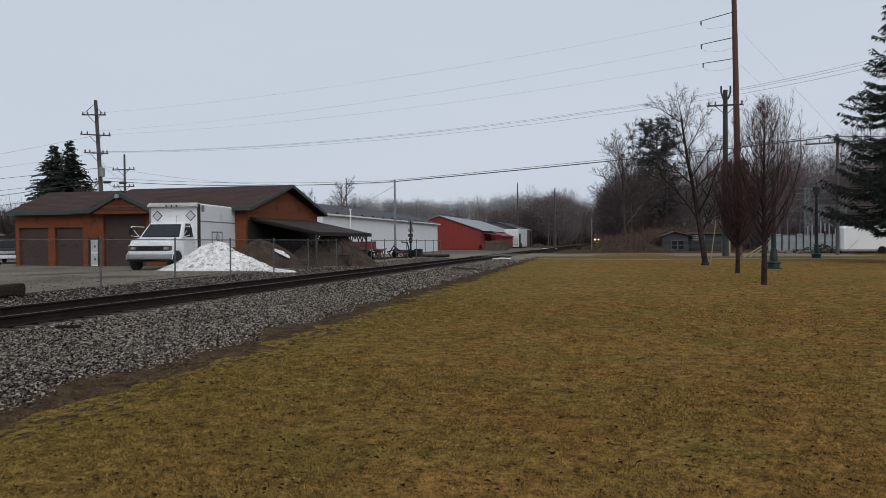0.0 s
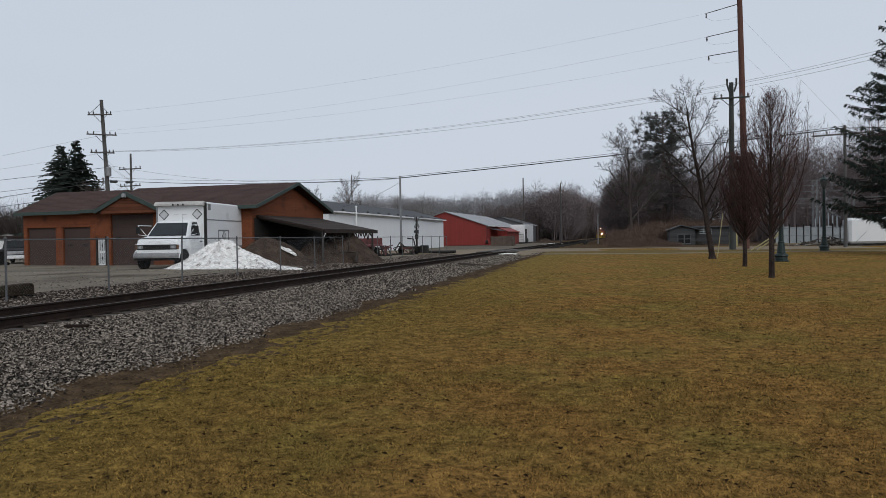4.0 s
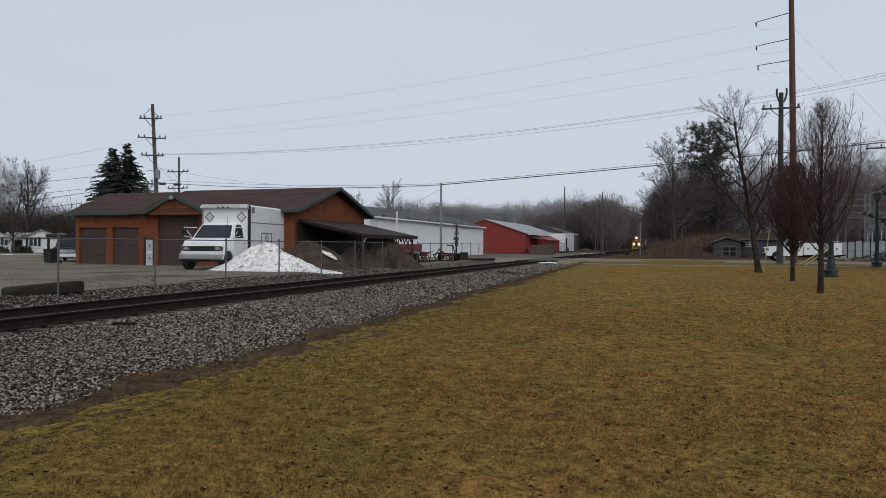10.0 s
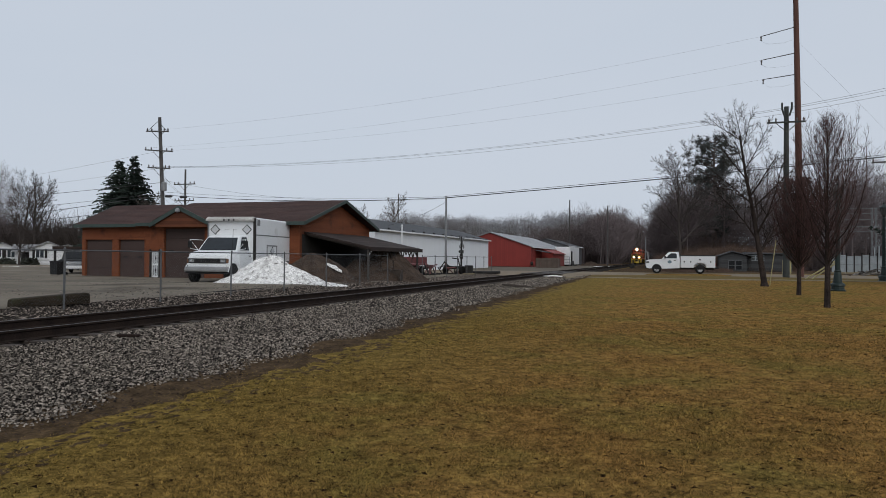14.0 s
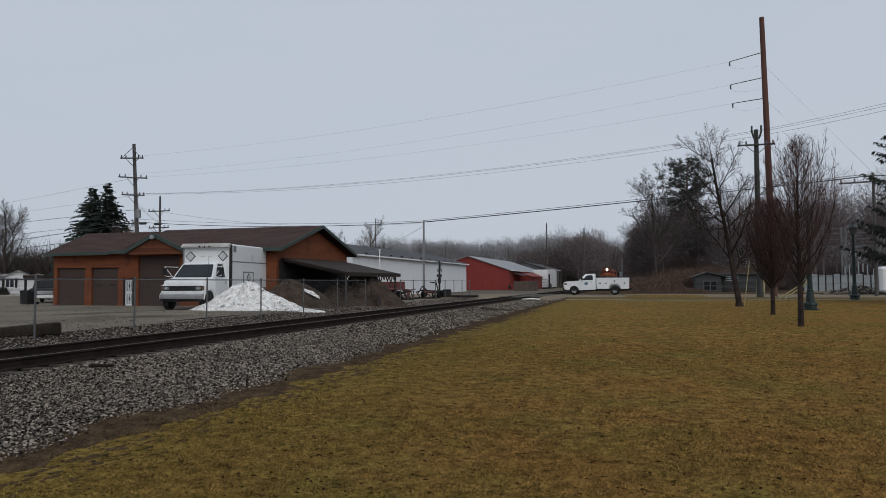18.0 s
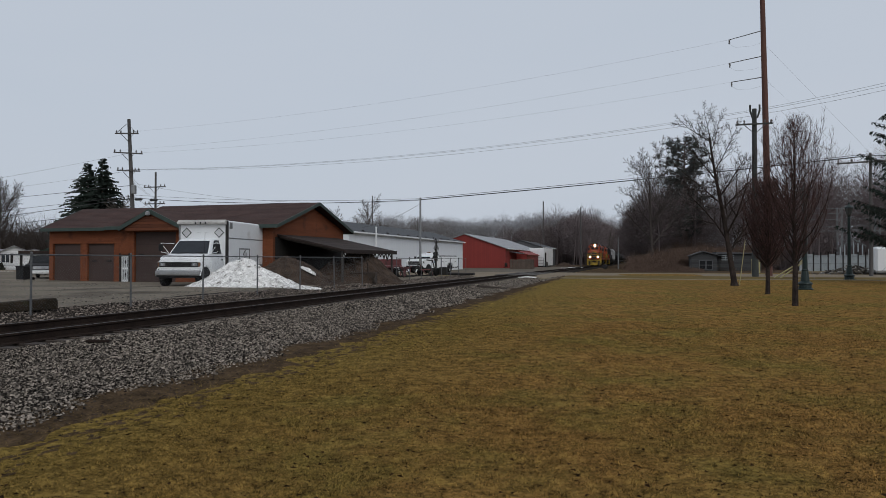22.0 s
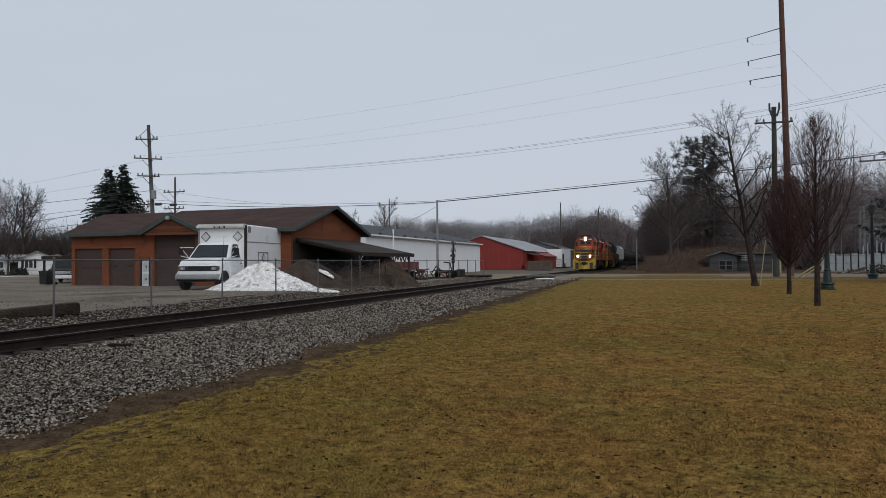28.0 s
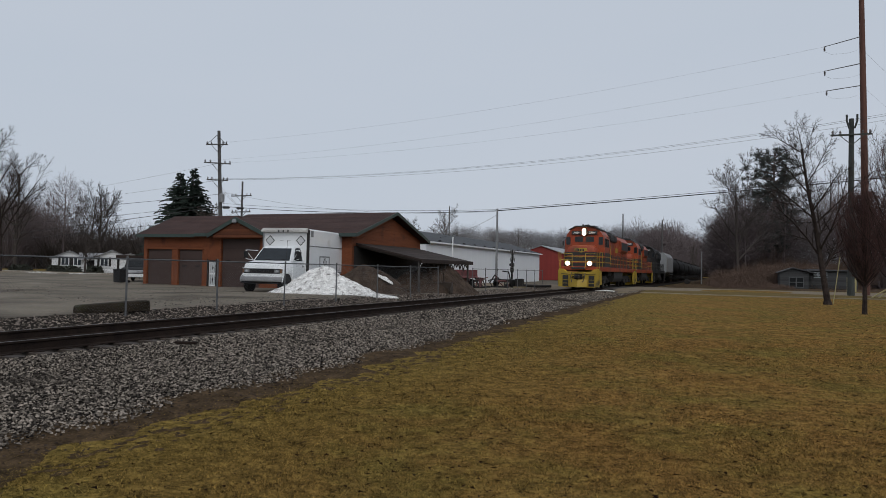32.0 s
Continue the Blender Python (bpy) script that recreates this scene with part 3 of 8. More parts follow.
def bare_tree(m, seed, height, trunk_r, p, bark, label, lean=(0, 0, 1), name="bare_tree", twig_r=0.0023, flat=True, trunk_mat=None, group=""):
    r = random.Random(seed)
    t = thing(name, m, label, "tree", group)
    crown = Build()
    grow(crown, (0, 0, 0), lean, height * 0.8, trunk_r, 0, p, r, twig_r, flat)
    # the trunk is the first tube: 5 rings of 7
    trunk = Build()
    tv = crown.v[:35]
    nf = 4 * 7 + 2
    trunk.add(tv, crown.f[:nf])
    rest = Build()
    rest.v, rest.f = crown.v, crown.f[nf:]
    used = Build()
    used.add(crown.v[35:], [tuple(i - 35 for i in f) for f in rest.f])
    trunk.tube([(0, 0, -0.15), (0, 0, 0.0), (lean[0] * 0.2, lean[1] * 0.2, 0.22)], [trunk_r * 1.5, trunk_r * 1.35, trunk_r * 1.0], 8)
    trunk.ob("trunk", trunk_mat or bark, t)
    used.ob("crown", bark, t, "bare twiggy crown")
    return t


OPEN = [(11, 0.56, 48, 0.14, 0.3), (8, 0.52, 40, 0.1, 0.2), (7, 0.5, 36, 0.06, 0.15), (9, 0.7, 36, 0.04, 0.1)]
LEANER = [(15, 0.48, 54, 0.2, 0.2), (9, 0.5, 44, 0.12, 0.15), (8, 0.42, 44, 0.06, 0.1), (8, 0.5, 48, 0.04, 0.1)]


def gz(x, y):
    return float(ground_z(x, y))


bare_tree(pose(4.4, 40.6, gz(4.4, 40)), 11, 10.2, 0.165, LEANER, BARK_NEAR, "leaning grey bare tree with an open crown of short spurs", (-0.135, 0.05, 1), twig_r=0.006)


def pear_tree(m, seed, height, width, low, label, dense=1.0):
    """A straight leader with steep curving branches in an oval, thick with fine upright twigs."""
    r = random.Random(seed)
    t = thing("ornamental_pear", m, label, "tree", "young trees on the lawn")
    lead = [(0, 0, -0.15), (0, 0, 0.05), (0.01, 0, height * 0.2), (-0.02, 0.02, height * 0.5), (0.02, 0, height * 0.8), (0, 0, height)]
    Build().tube(lead, [0.13, 0.095, 0.08, 0.05, 0.022, 0.004], 8).ob("trunk", BARK_NEAR, t)
    limbs, twigs = Build(), Build()

    def twig(o, d, ln, w):
        s = d.orthogonal().normalized()
        s = (Matrix.Rotation(r.uniform(0, 6.28), 3, d) @ s) * w
        twigs.add([o - s, o + s, o + d.normalized() * ln], [(0, 1, 2)])
    n = int(84 * dense)
    for k in range(n):
        f = low + (0.95 - low) * ((k + r.random()) / n) ** 1.15
        a = k * 2.4 + r.uniform(-0.4, 0.4)
        g = (f - low) / (1.02 - low)
        reach = width * 0.5 * (math.sin(math.pi * (0.30 + 0.66 * g)) ** 1.5) * r.uniform(0.5, 1.12)
        rise = min(reach * r.uniform(1.2, 2.3) + 0.3, height * 1.03 - height * f)
        out = Vector((math.cos(a), math.sin(a), 0))
        o = Vector((0, 0, height * f))
        pts = [o, o + out * reach * 0.45 + Vector((0, 0, rise * 0.25)), o + out * reach * 0.82 + Vector((0, 0, rise * 0.6)), o + out * reach + Vector((0, 0, rise))]
        w0 = 0.026 * (1.15 - f)
        limbs.tube(pts, [w0, w0 * 0.75, w0 * 0.45, 0.004], 4, False)
        shoots = int(21 - 10 * g)
        for j in range(shoots):
            u = 0.08 + 0.92 * (j + r.random()) / shoots
            i = min(int(u * 3), 2)
            p = pts[i].lerp(pts[i + 1], u * 3 - i)
            d = ((pts[i + 1] - pts[i]).normalized() + Vector((r.gauss(0, 0.5), r.gauss(0, 0.5), r.uniform(0.1, 0.9)))).normalized()
            ln = r.uniform(0.22, 0.58) * (1.1 - 0.5 * u)
            twig(p, d, ln, 0.0048)
            for q in range(8):
                dq = (d + Vector((r.gauss(0, 0.5), r.gauss(0, 0.5), r.uniform(-0.15, 0.5)))).normalized()
                twig(p + d * ln * r.uniform(0.1, 0.95), dq, r.uniform(0.1, 0.3), 0.0036)
    tagged(limbs.ob("branchwork", BARK_NEAR, t, "dark steep limbs"), kind="stuff")
    tagged(twigs.ob("crown", BARK_RED, t, "fine reddish upright twigs"), kind="stuff")
    return t


pear_tree(pose(4.52, 25.0, gz(4.5, 25)), 5, 5.75, 2.45, 0.21, "young pear tree with upright reddish bare twigs on the lawn")
pear_tree(pose(4.75, 32.0, gz(4.7, 32)), 6, 4.5, 2.35, 0.22, "small dense reddish bare tree on the lawn", 2.0)

# far woods: joined, nobody could count them
def soft_woods(name, spots, heights, bark, label, seed, twigs=420, low=0.3, wide=0.42, twig_w=0.012, twig_l=0.11, trunk=0.011):
    """Bare trees with rounded crowns: a trunk, curving limbs and a haze of fine twigs, joined."""
    r = np.random.default_rng(seed)
    vs, fs, n = [], [], 0

    def put(v, f):
        nonlocal n
        vs.append(v.reshape(-1, 3))
        fs.append(f + n)
        n += vs[-1].shape[0]
    for (x, y), h in zip(spots, heights):
        base = np.array([x, y, gz(x, y) - 0.1])
        half = h * wide * r.uniform(0.8, 1.15) * 0.5
        zc, hz = h * (low + 1) / 2, h * (1 - low) / 2
        bend = r.normal(0, 0.025, 2) * h
        # limbs: three-sided tapered runs of two pieces, the trunk first
        runs = [(np.zeros(3), np.array([bend[0] * 0.5, bend[1] * 0.5, h * 0.45]), np.array([bend[0], bend[1], h * 0.93]), h * trunk)]
        for k in range(9):
            a, f = k * 2.4 + r.uniform(-0.4, 0.4), r.uniform(0.28, 0.7)
            o = np.array([bend[0] * f, bend[1] * f, h * f])
            up = r.uniform(0.1, 0.3) * h
            out = np.array([np.cos(a), np.sin(a), 0]) * half * r.uniform(0.6, 0.95)
            runs.append((o, o + out * 0.55 + np.array([0, 0, up * 0.4]), o + out + np.array([0, 0, min(up, h * 0.95 - o[2])]), h * trunk * 0.45 * (1.1 - f)))
        for o, m, e, w in runs:
            ring = np.array([[1, 0, 0], [-0.5, 0.87, 0], [-0.5, -0.87, 0]])
            v = np.concatenate([o + ring * w, m + ring * w * 0.7, e + ring * w * 0.15]) + base
            q = []
            for s in (0, 3):
                for i in range(3):
                    j = (i + 1) % 3
                    q += [(s + i, s + j, s + 3 + j), (s + i, s + 3 + j, s + 3 + i)]
            put(v, np.array(q))
        # twigs through the rounded crown, thicker towards its outside, fanning up and out
        d = r.normal(0, 1, (twigs, 3))
        d /= np.linalg.norm(d, axis=1)[:, None]
        rad = r.uniform(0, 1, twigs) ** 0.45
        lump = 0.86 + 0.14 * np.sin(d[:, 0] * 5 + x) * np.sin(d[:, 2] * 4 + d[:, 1] * 5 + y)
        p = d * (rad * lump)[:, None] * np.array([half, half, hz]) + np.array([bend[0] * 0.7, bend[1] * 0.7, zc])
        g = d * np.array([0.8, 0.8, 0.5]) + np.array([0, 0, 0.5]) + r.normal(0, 0.42, (twigs, 3))
        g /= np.linalg.norm(g, axis=1)[:, None]
        ln = (h * twig_l * r.uniform(0.5, 1.2, twigs))[:, None]
        s = np.cross(g, r.normal(0, 1, (twigs, 3)))
        s *= (twig_w * r.uniform(0.6, 1.4, twigs) / np.linalg.norm(s, axis=1))[:, None]
        put(np.stack([p - s, p + s, p + g * ln], 1) + base, np.arange(3 * twigs).reshape(twigs, 3))
    return tagged(new(name, array_mesh(name, np.concatenate(vs), np.concatenate(fs), bark)), label, "woods", kind="stuff")


# Lighter than bare bark: the haze of distance is put into this colour.
HAZE_TWIGS = mat("haze_lightened_twigs", (0.098, 0.079, 0.079), (0.168, 0.140, 0.139), 0.95, 0, 0.3, 6, 0.1, 0.05, island=0.3)
r0 = random.Random(3)
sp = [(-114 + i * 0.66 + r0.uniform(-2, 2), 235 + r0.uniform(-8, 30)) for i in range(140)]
soft_woods("far_woods", sp, [r0.uniform(15.5, 17.5) + 0.8 * math.sin(_[0] * 0.13) for _ in sp], BARK_PALE, "distant line of frosted bare trees, paled by painted haze", 21, 900, 0.48, 0.46, 0.026, 0.07, 0.021)
sp = [(min(-17.0, -38 + i * 0.6 + r0.uniform(-2, 2)), 190 + r0.uniform(-15, 60)) for i in range(42)]
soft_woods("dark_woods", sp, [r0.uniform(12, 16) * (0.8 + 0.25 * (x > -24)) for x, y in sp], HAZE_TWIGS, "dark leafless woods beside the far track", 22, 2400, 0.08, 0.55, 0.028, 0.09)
sp = [(-2.6 + abs(r0.gauss(0, 1)) * 7, 112 + r0.uniform(-6, 40)) for i in range(60)]
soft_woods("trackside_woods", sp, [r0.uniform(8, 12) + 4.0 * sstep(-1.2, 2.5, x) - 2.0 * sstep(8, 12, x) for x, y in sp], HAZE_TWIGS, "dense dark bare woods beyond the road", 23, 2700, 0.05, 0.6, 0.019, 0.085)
sp = [(8 + 40 * r0.uniform(0, 1) ** 0.75, 92 + r0.uniform(0, 50)) for i in range(76)]
soft_woods("park_woods", sp, [r0.uniform(11, 17) for _ in sp], HAZE_TWIGS, "leafless grey trees behind the park", 24, 2200, 0.08, 0.55, 0.017, 0.08)
sp = [(-165 + r0.uniform(0, 110), 92 + r0.uniform(0, 45)) for i in range(46)]
soft_woods("neighbourhood_woods", sp, [r0.uniform(6.0, 8.0) + 7 * (x < -1.24 * y) for x, y in sp], HAZE_TWIGS, "dark bare woods behind the houses", 25, 3400, 0.06, 0.7, 0.022, 0.11)
sp = [(-75 + i * 7 + r0.uniform(-3, 3), 150 + r0.uniform(-20, 10)) for i in range(9)]
soft_woods("scattered_trees", sp, [r0.uniform(8.5, 11) for _ in sp], BARK_GREY, "scattered bare trees behind the white building", 26, 900, 0.3, 0.6, 0.012, 0.10)


def brush(name, n, xa, xb, ya, yb, h, label, seed, material=None, wide=1.0, lean=0.35, even=False, ramp=False):
    r = np.random.default_rng(seed)
    x, y = r.uniform(xa, xb, n), r.uniform(ya, yb, n)
    hh = h * r.uniform(0.35, 1.0, n) * (0.6 + 0.4 * np.sin(x * 0.9) * np.sin(y * 0.6 + 1)) if not even else h * r.uniform(0.6, 1.0, n) * (0.9 + 0.1 * np.sin(x * 0.21 + 1) * np.sin(x * 0.07))
    if ramp:
        hh = hh * (0.4 + 0.6 * sstep(0, 0.22, (y - ya) / (yb - ya))) * (0.45 + 0.55 * sstep(0, 0.3, (x - xa) / (xb - xa))) * (0.35 + 0.65 * sstep(0, 0.4, (xb - x) / (xb - xa)))
    dx, dy, wd = r.normal(0, lean, n) * hh, r.normal(0, lean, n) * hh, r.uniform(0.017, 0.048, n) * wide
    a = r.uniform(0, 6.28, n)
    cx, cy = np.cos(a) * wd, np.sin(a) * wd
    z = ground_z(x, y)
    o = np.zeros(n)
    v = np.stack([np.stack([x - cx, y - cy, z], 1), np.stack([x + cx, y + cy, z], 1), np.stack([x + dx, y + dy, z + hh], 1)], 1).reshape(-1, 3)
    q = np.arange(3 * n).reshape(n, 3)
    return tagged(new(name, array_mesh(name, v, q, material or BRUSH)), label, "brush", kind="stuff")


brush("trackside_brush", 60000, -3.0, 14, 86, 114, 2.6, "reddish brown dead brush along the road", 31, None, 0.4, 0.85, ramp=True)
sp = [(-2.6 + 17 * r0.random(), 87 + 24 * r0.random()) for i in range(110)]
soft_woods("bramble_thicket", sp, [r0.uniform(1.5, 2.4) + 1.3 * sstep(-1, 3, x) * sstep(88, 96, y) for x, y in sp], BRUSH, "rounded reddish brown bramble bushes beyond the road", 61, 900, 0.02, 1.25, 0.008, 0.22, 0.008)
brush("trackside_brush", 16000, -2.2, 5.6, 78, 88, 1.4, "fine reddish brown dead brush beside the shed", 47, None, 0.42, 0.9, ramp=True)
brush("woods_undergrowth", 50000, -0.3, 7.0, 110, 165, 6.5, "dense brown undergrowth in the trackside woods", 33, BRUSH, 1.0, 0.7)
brush("woods_undergrowth", 20000, 6, 19, 106, 124, 4.6, "low brown thicket behind the shed", 48, BRUSH, 1.2, 0.7)
brush("woods_undergrowth", 34000, 16, 52, 98, 124, 7.0, "dark undergrowth behind the park", 37, HAZE_TWIGS, 1.3, 0.6)
brush("woods_undergrowth", 30000, -130, -30, 256, 300, 6.5, "dense undergrowth of the distant woods", 34, HAZE_TWIGS, 2.6, 0.3, True)
brush("woods_undergrowth", 34000, -34, -16.5, 205, 245, 9.0, "dark undergrowth of the woods beside the far track", 35, HAZE_TWIGS, 2.0, 0.4, True)
brush("woods_undergrowth", 62000, -180, -117, 84, 104, 12.0, "tall dark thicket beside the field", 40, HAZE_TWIGS, 2.6, 0.45)
brush("woods_undergrowth", 85000, -185, -52, 90, 120, 10.5, "dark undergrowth behind the houses", 36, BARK_MID, 3.2, 0.45)
sp = [(-18.5 - abs(r0.gauss(0, 1)) * 8, 260 + r0.uniform(0, 190)) for i in range(24)] + [(-2.2 + abs(r0.gauss(0, 1)) * 8, 170 + r0.uniform(0, 300)) for i in range(24)]
soft_woods("corridor_woods", sp, [r0.uniform(14, 20) + 0.03 * (y - 170) for x, y in sp], HAZE_TWIGS, "dark woods on both sides of the far track", 27, 2000, 0.05, 0.5, 0.045, 0.09)
brush("woods_undergrowth", 9000, -36, -18.0, 300, 480, 20, "dark undergrowth along the far track", 38, BARK_MID, 5, 0.15, True)
brush("woods_undergrowth", 16000, -1.6, 6, 122, 175, 6.5, "dark thicket at the corner of the trackside woods", 45, HAZE_TWIGS, 1.6, 0.6)
brush("woods_undergrowth", 12000, -40, 14, 590, 620, 32, "distant dark woods where the track bends away", 46, BARK_NEAR, 9, 0.06, True)
sp = [(-1.8 + r0.uniform(0, 6), 150 + r0.uniform(0, 60)) for i in range(16)]
soft_woods("corner_woods", sp, [r0.uniform(9, 14) for _ in sp], HAZE_TWIGS, "dark bare trees close to the far track", 29, 2200, 0.06, 0.55, 0.024, 0.09)
brush("woods_undergrowth", 9000, -2.6, 20, 165, 480, 12, "dark undergrowth along the far track", 39, BARK_MID, 4, 0.25)
sp = [(-1.22 * y - r0.uniform(0, 50), y) for y in [80 + r0.uniform(0, 25) for i in range(40)]]
soft_woods("field_edge_woods", sp, [r0.uniform(11, 17.5) for _ in sp], HAZE_TWIGS, "tall dark bare trees at the edge of the field", 28, 3600, 0.08, 0.55, 0.020, 0.09)


def spruce(m, seed, height, width, label, skirt=0.12, fine=1.1):
    """A conifer: a trunk and tiers of drooping needle sprays with gaps."""
    r = random.Random(seed)
    t = thing("spruce_tree", m, label, "tree")
    Build().tube([(0, 0, -0.2), (0, 0, height * 0.5), (0, 0, height)], [height * 0.018, height * 0.011, 0.02], 7).ob("trunk", BARK_HAZY, t)
    b = Build()
    z = height * skirt
    while z < height * 0.985:
        f = (z - height * skirt) / (height * (1 - skirt))
        reach = width * 0.5 * (1 - f) ** 0.82 + 0.12
        z_tier = z
        for k in range(int(13 + 11 * (1 - f))):
            z = z_tier + height * r.uniform(-0.022, 0.022)
            a, ln = r.uniform(0, 6.28), reach * r.uniform(0.5, 1.12)
            ca, sa = math.cos(a), math.sin(a)
            droop = r.uniform(0.12, 0.34)
            sprays = max(4, int(ln * 5.5 * fine))
            for s in range(sprays):
                u = (s + r.uniform(0.3, 1)) / sprays
                px, pz = ln * u, z - droop * ln * u * u + 0.16 * ln * u
                for side in (-1, 1):
                    w = (0.26 + 0.5 * ln * 0.33) * (1.1 - 0.6 * u) * r.uniform(0.6, 1.2) / fine
                    o = Vector((ca * px, sa * px, pz))
                    d = Vector((ca * 0.75 - side * sa * 0.7, sa * 0.75 + side * ca * 0.7, r.uniform(-0.45, 0.1))).normalized() * w
                    e = Vector((-sa * 0.09, ca * 0.09, r.uniform(-0.16, -0.06))) / fine ** 0.85
                    b.add([o, o + d * 0.55 + e, o + d, o + d * 0.5 - e * 1.2 + Vector((0, 0, -0.05))], [(0, 1, 2, 3)])
        z = z_tier + height * 0.026 * r.uniform(0.7, 1.3)
    b.ob("crown", NEEDLES, t, "dark green drooping needle sprays")
    return t


spruce(pose(-63.0, 70, 0.33), 41, 13.5, 9.4, "tall dark green spruce behind the garage")
spruce(pose(-65.6, 70.5, 0.33), 42, 13.1, 10.4, "dark green spruce beside a taller one")


def arched_spruce(m, seed, height, width, label):
    """A spruce whose long boughs sag and rise again at the tip, hung with short drooping sprays."""
    r = random.Random(seed)
    t = thing("spruce_tree", m, label, "tree")
    wood, needles = Build(), Build()
    wood.tube([(0, 0, -0.2), (0, 0, height * 0.5), (0, 0, height)], [0.3, 0.18, 0.02], 8)
    z = height * 0.17
    while z < height * 0.98:
        f = (z / height - 0.17) / 0.83
        reach = width * 0.5 * (1 - f) ** 0.75 + 0.2
        for k in range(int(5 + 5 * (1 - f))):
            zz, a = z + r.uniform(-0.3, 0.3), r.uniform(0, 6.28)
            ln = reach * r.uniform(0.6, 1.12)
            sag, ca, sa = ln * r.uniform(0.16, 0.3), math.cos(a), math.sin(a)
            def at(u):
                return Vector((ca * ln * u, sa * ln * u, zz + 0.1 * ln * u - sag * math.sin(math.pi * min(u * 0.85, 1.0))))
            wood.tube([at(u) for u in (0, 0.35, 0.7, 1.0)], [0.05, 0.035, 0.022, 0.008], 3)
            n = max(6, int(ln * 8))
            for s in range(n):
                u = 0.12 + 0.9 * (s + r.random()) / n
                o = at(u)
                for side in (-1, 1):
                    w = (0.55 - 0.3 * u) * r.uniform(0.5, 1.2)
                    tip = o + Vector((ca * 0.5 - side * sa, sa * 0.5 + side * ca, -r.uniform(0.15, 0.8))).normalized() * w
                    for q in range(5):
                        p0 = o.lerp(tip, q / 5)
                        d = (tip - o) * 0.42 + Vector((r.gauss(0, 0.08), r.gauss(0, 0.08), r.uniform(-0.16, 0.02)))
                        e = Vector((r.uniform(-1, 1), r.uniform(-1, 1), r.uniform(-0.6, 0.6))).normalized() * 0.045
                        needles.add([p0 - e, p0 + e, p0 + d], [(0, 1, 2)])
        z += height * 0.032 * r.uniform(0.7, 1.3)
    wood.ob("trunk", BARK_NEAR, t)
    needles.ob("crown", NEEDLES, t, "dark green boughs with drooping sprays")
    return t


arched_spruce(pose(15.4, 45.0, gz(16.2, 45)), 43, 15.8, 9.0, "large dark spruce with drooping boughs in the park")


def pine(m, seed, height, width, label):
    """A round-topped pine: crooked limbs that end in clumps of needles."""
    r = random.Random(seed)
    t = thing("pine_tree", m, label, "tree")
    wood, needles = Build(), Build()
    wood.tube([(0, 0, -0.2), (0.2, 0, height * 0.4), (0, 0.2, height * 0.75), (0.1, 0.1, height * 0.97)], [0.34, 0.27, 0.17, 0.03], 8)
    for k in range(140):
        f = 0.24 + 0.72 * (k + r.random()) / 140
        z, a = height * f, r.uniform(0, 6.28)
        reach = width * 0.5 * math.sqrt(max(0.10, 1 - abs((f - 0.62) / 0.40) ** 2.6)) * r.uniform(0.45, 1.08)
        tip = Vector((math.cos(a) * reach, math.sin(a) * reach, z + reach * r.uniform(-0.05, 0.3)))
        wood.tube([(0.1, 0.1, z - 0.3), tip * 0.5 + Vector((0, 0, z * 0.5 - 0.1)), tip], [0.08, 0.05, 0.015], 4)
        for c in range(7):
            o = Vector((0.1, 0.1, z)).lerp(tip, r.uniform(0.35, 1.05)) + Vector((r.gauss(0, 0.4), r.gauss(0, 0.4), r.gauss(0, 0.22)))
            for q in range(26):
                d = Vector((r.gauss(0, 1), r.gauss(0, 1), r.gauss(0.35, 0.8))).normalized() * r.uniform(0.3, 0.8)
                s = d.orthogonal().normalized() * 0.035
                needles.add([o - s, o + s, o + d], [(0, 1, 2)])
    wood.ob("trunk", BARK_HAZY, t)
    needles.ob("crown", PINE_TUFT, t, "grey-green tufted needles")
    return t


pine(pose(5.2, 112, 0.4), 44, 20.0, 9.0, "tall round-topped dark pine among the bare trackside trees")
ROUND = [(16, 0.62, 46, 0.2, 0.14), (8, 0.5, 30, 0.16, 0.2), (7, 0.5, 30, 0.1, 0.15), (8, 0.7, 30, 0.05, 0.1)]
BIG = [(14, 0.5, 42, 0.2, 0.2), (8, 0.5, 38, 0.12, 0.2), (7, 0.5, 36, 0.06, 0.15), (9, 0.75, 34, 0.03, 0.1)]
bare_tree(pose(-84, 60, 0.33), 50, 19, 0.26, BIG, BARK_NEAR, "tall bare tree at the end of the yard", twig_r=0.008)
bare_tree(pose(-85.6, 76.3, 0.33), 51, 11.6, 0.24, ROUND, BARK_MID, "broad round-crowned bare tree behind the white house", twig_r=0.012)
bare_tree(pose(-103, 76, 0.33), 52, 18.5, 0.3, BIG, BARK_MID, "tall bare tree at the edge of the field", twig_r=0.010)
bare_tree(pose(-97, 84, 0.33), 53, 14, 0.22, BIG, BARK_MID, "bare grey tree in front of the woods", twig_r=0.010)
bare_tree(pose(-45, 95, 0.33), 54, 9.0, 0.16, BIG, BARK_GREY, "bare tree behind the garage roof", twig_r=0.007)
bare_tree(pose(-37, 90, 0.33), 55, 10.0, 0.17, BIG, BARK_GREY, "bare tree beyond the gable", twig_r=0.007)
bare_tree(pose(-59, 68, 0.33), 56, 8.5, 0.15, BIG, BARK_GREY, "thin bare tree beside the spruces", twig_r=0.007)
bare_tree(pose(0.6, 100, 0.4), 57, 16.5, 0.22, BIG, BARK_MID, "tall spreading bare tree at the edge of the woods", twig_r=0.014)
bare_tree(pose(5.5, 118, 0.4), 58, 17, 0.22, BIG, BARK_NEAR, "tall dark bare tree in the trackside woods", twig_r=0.014)


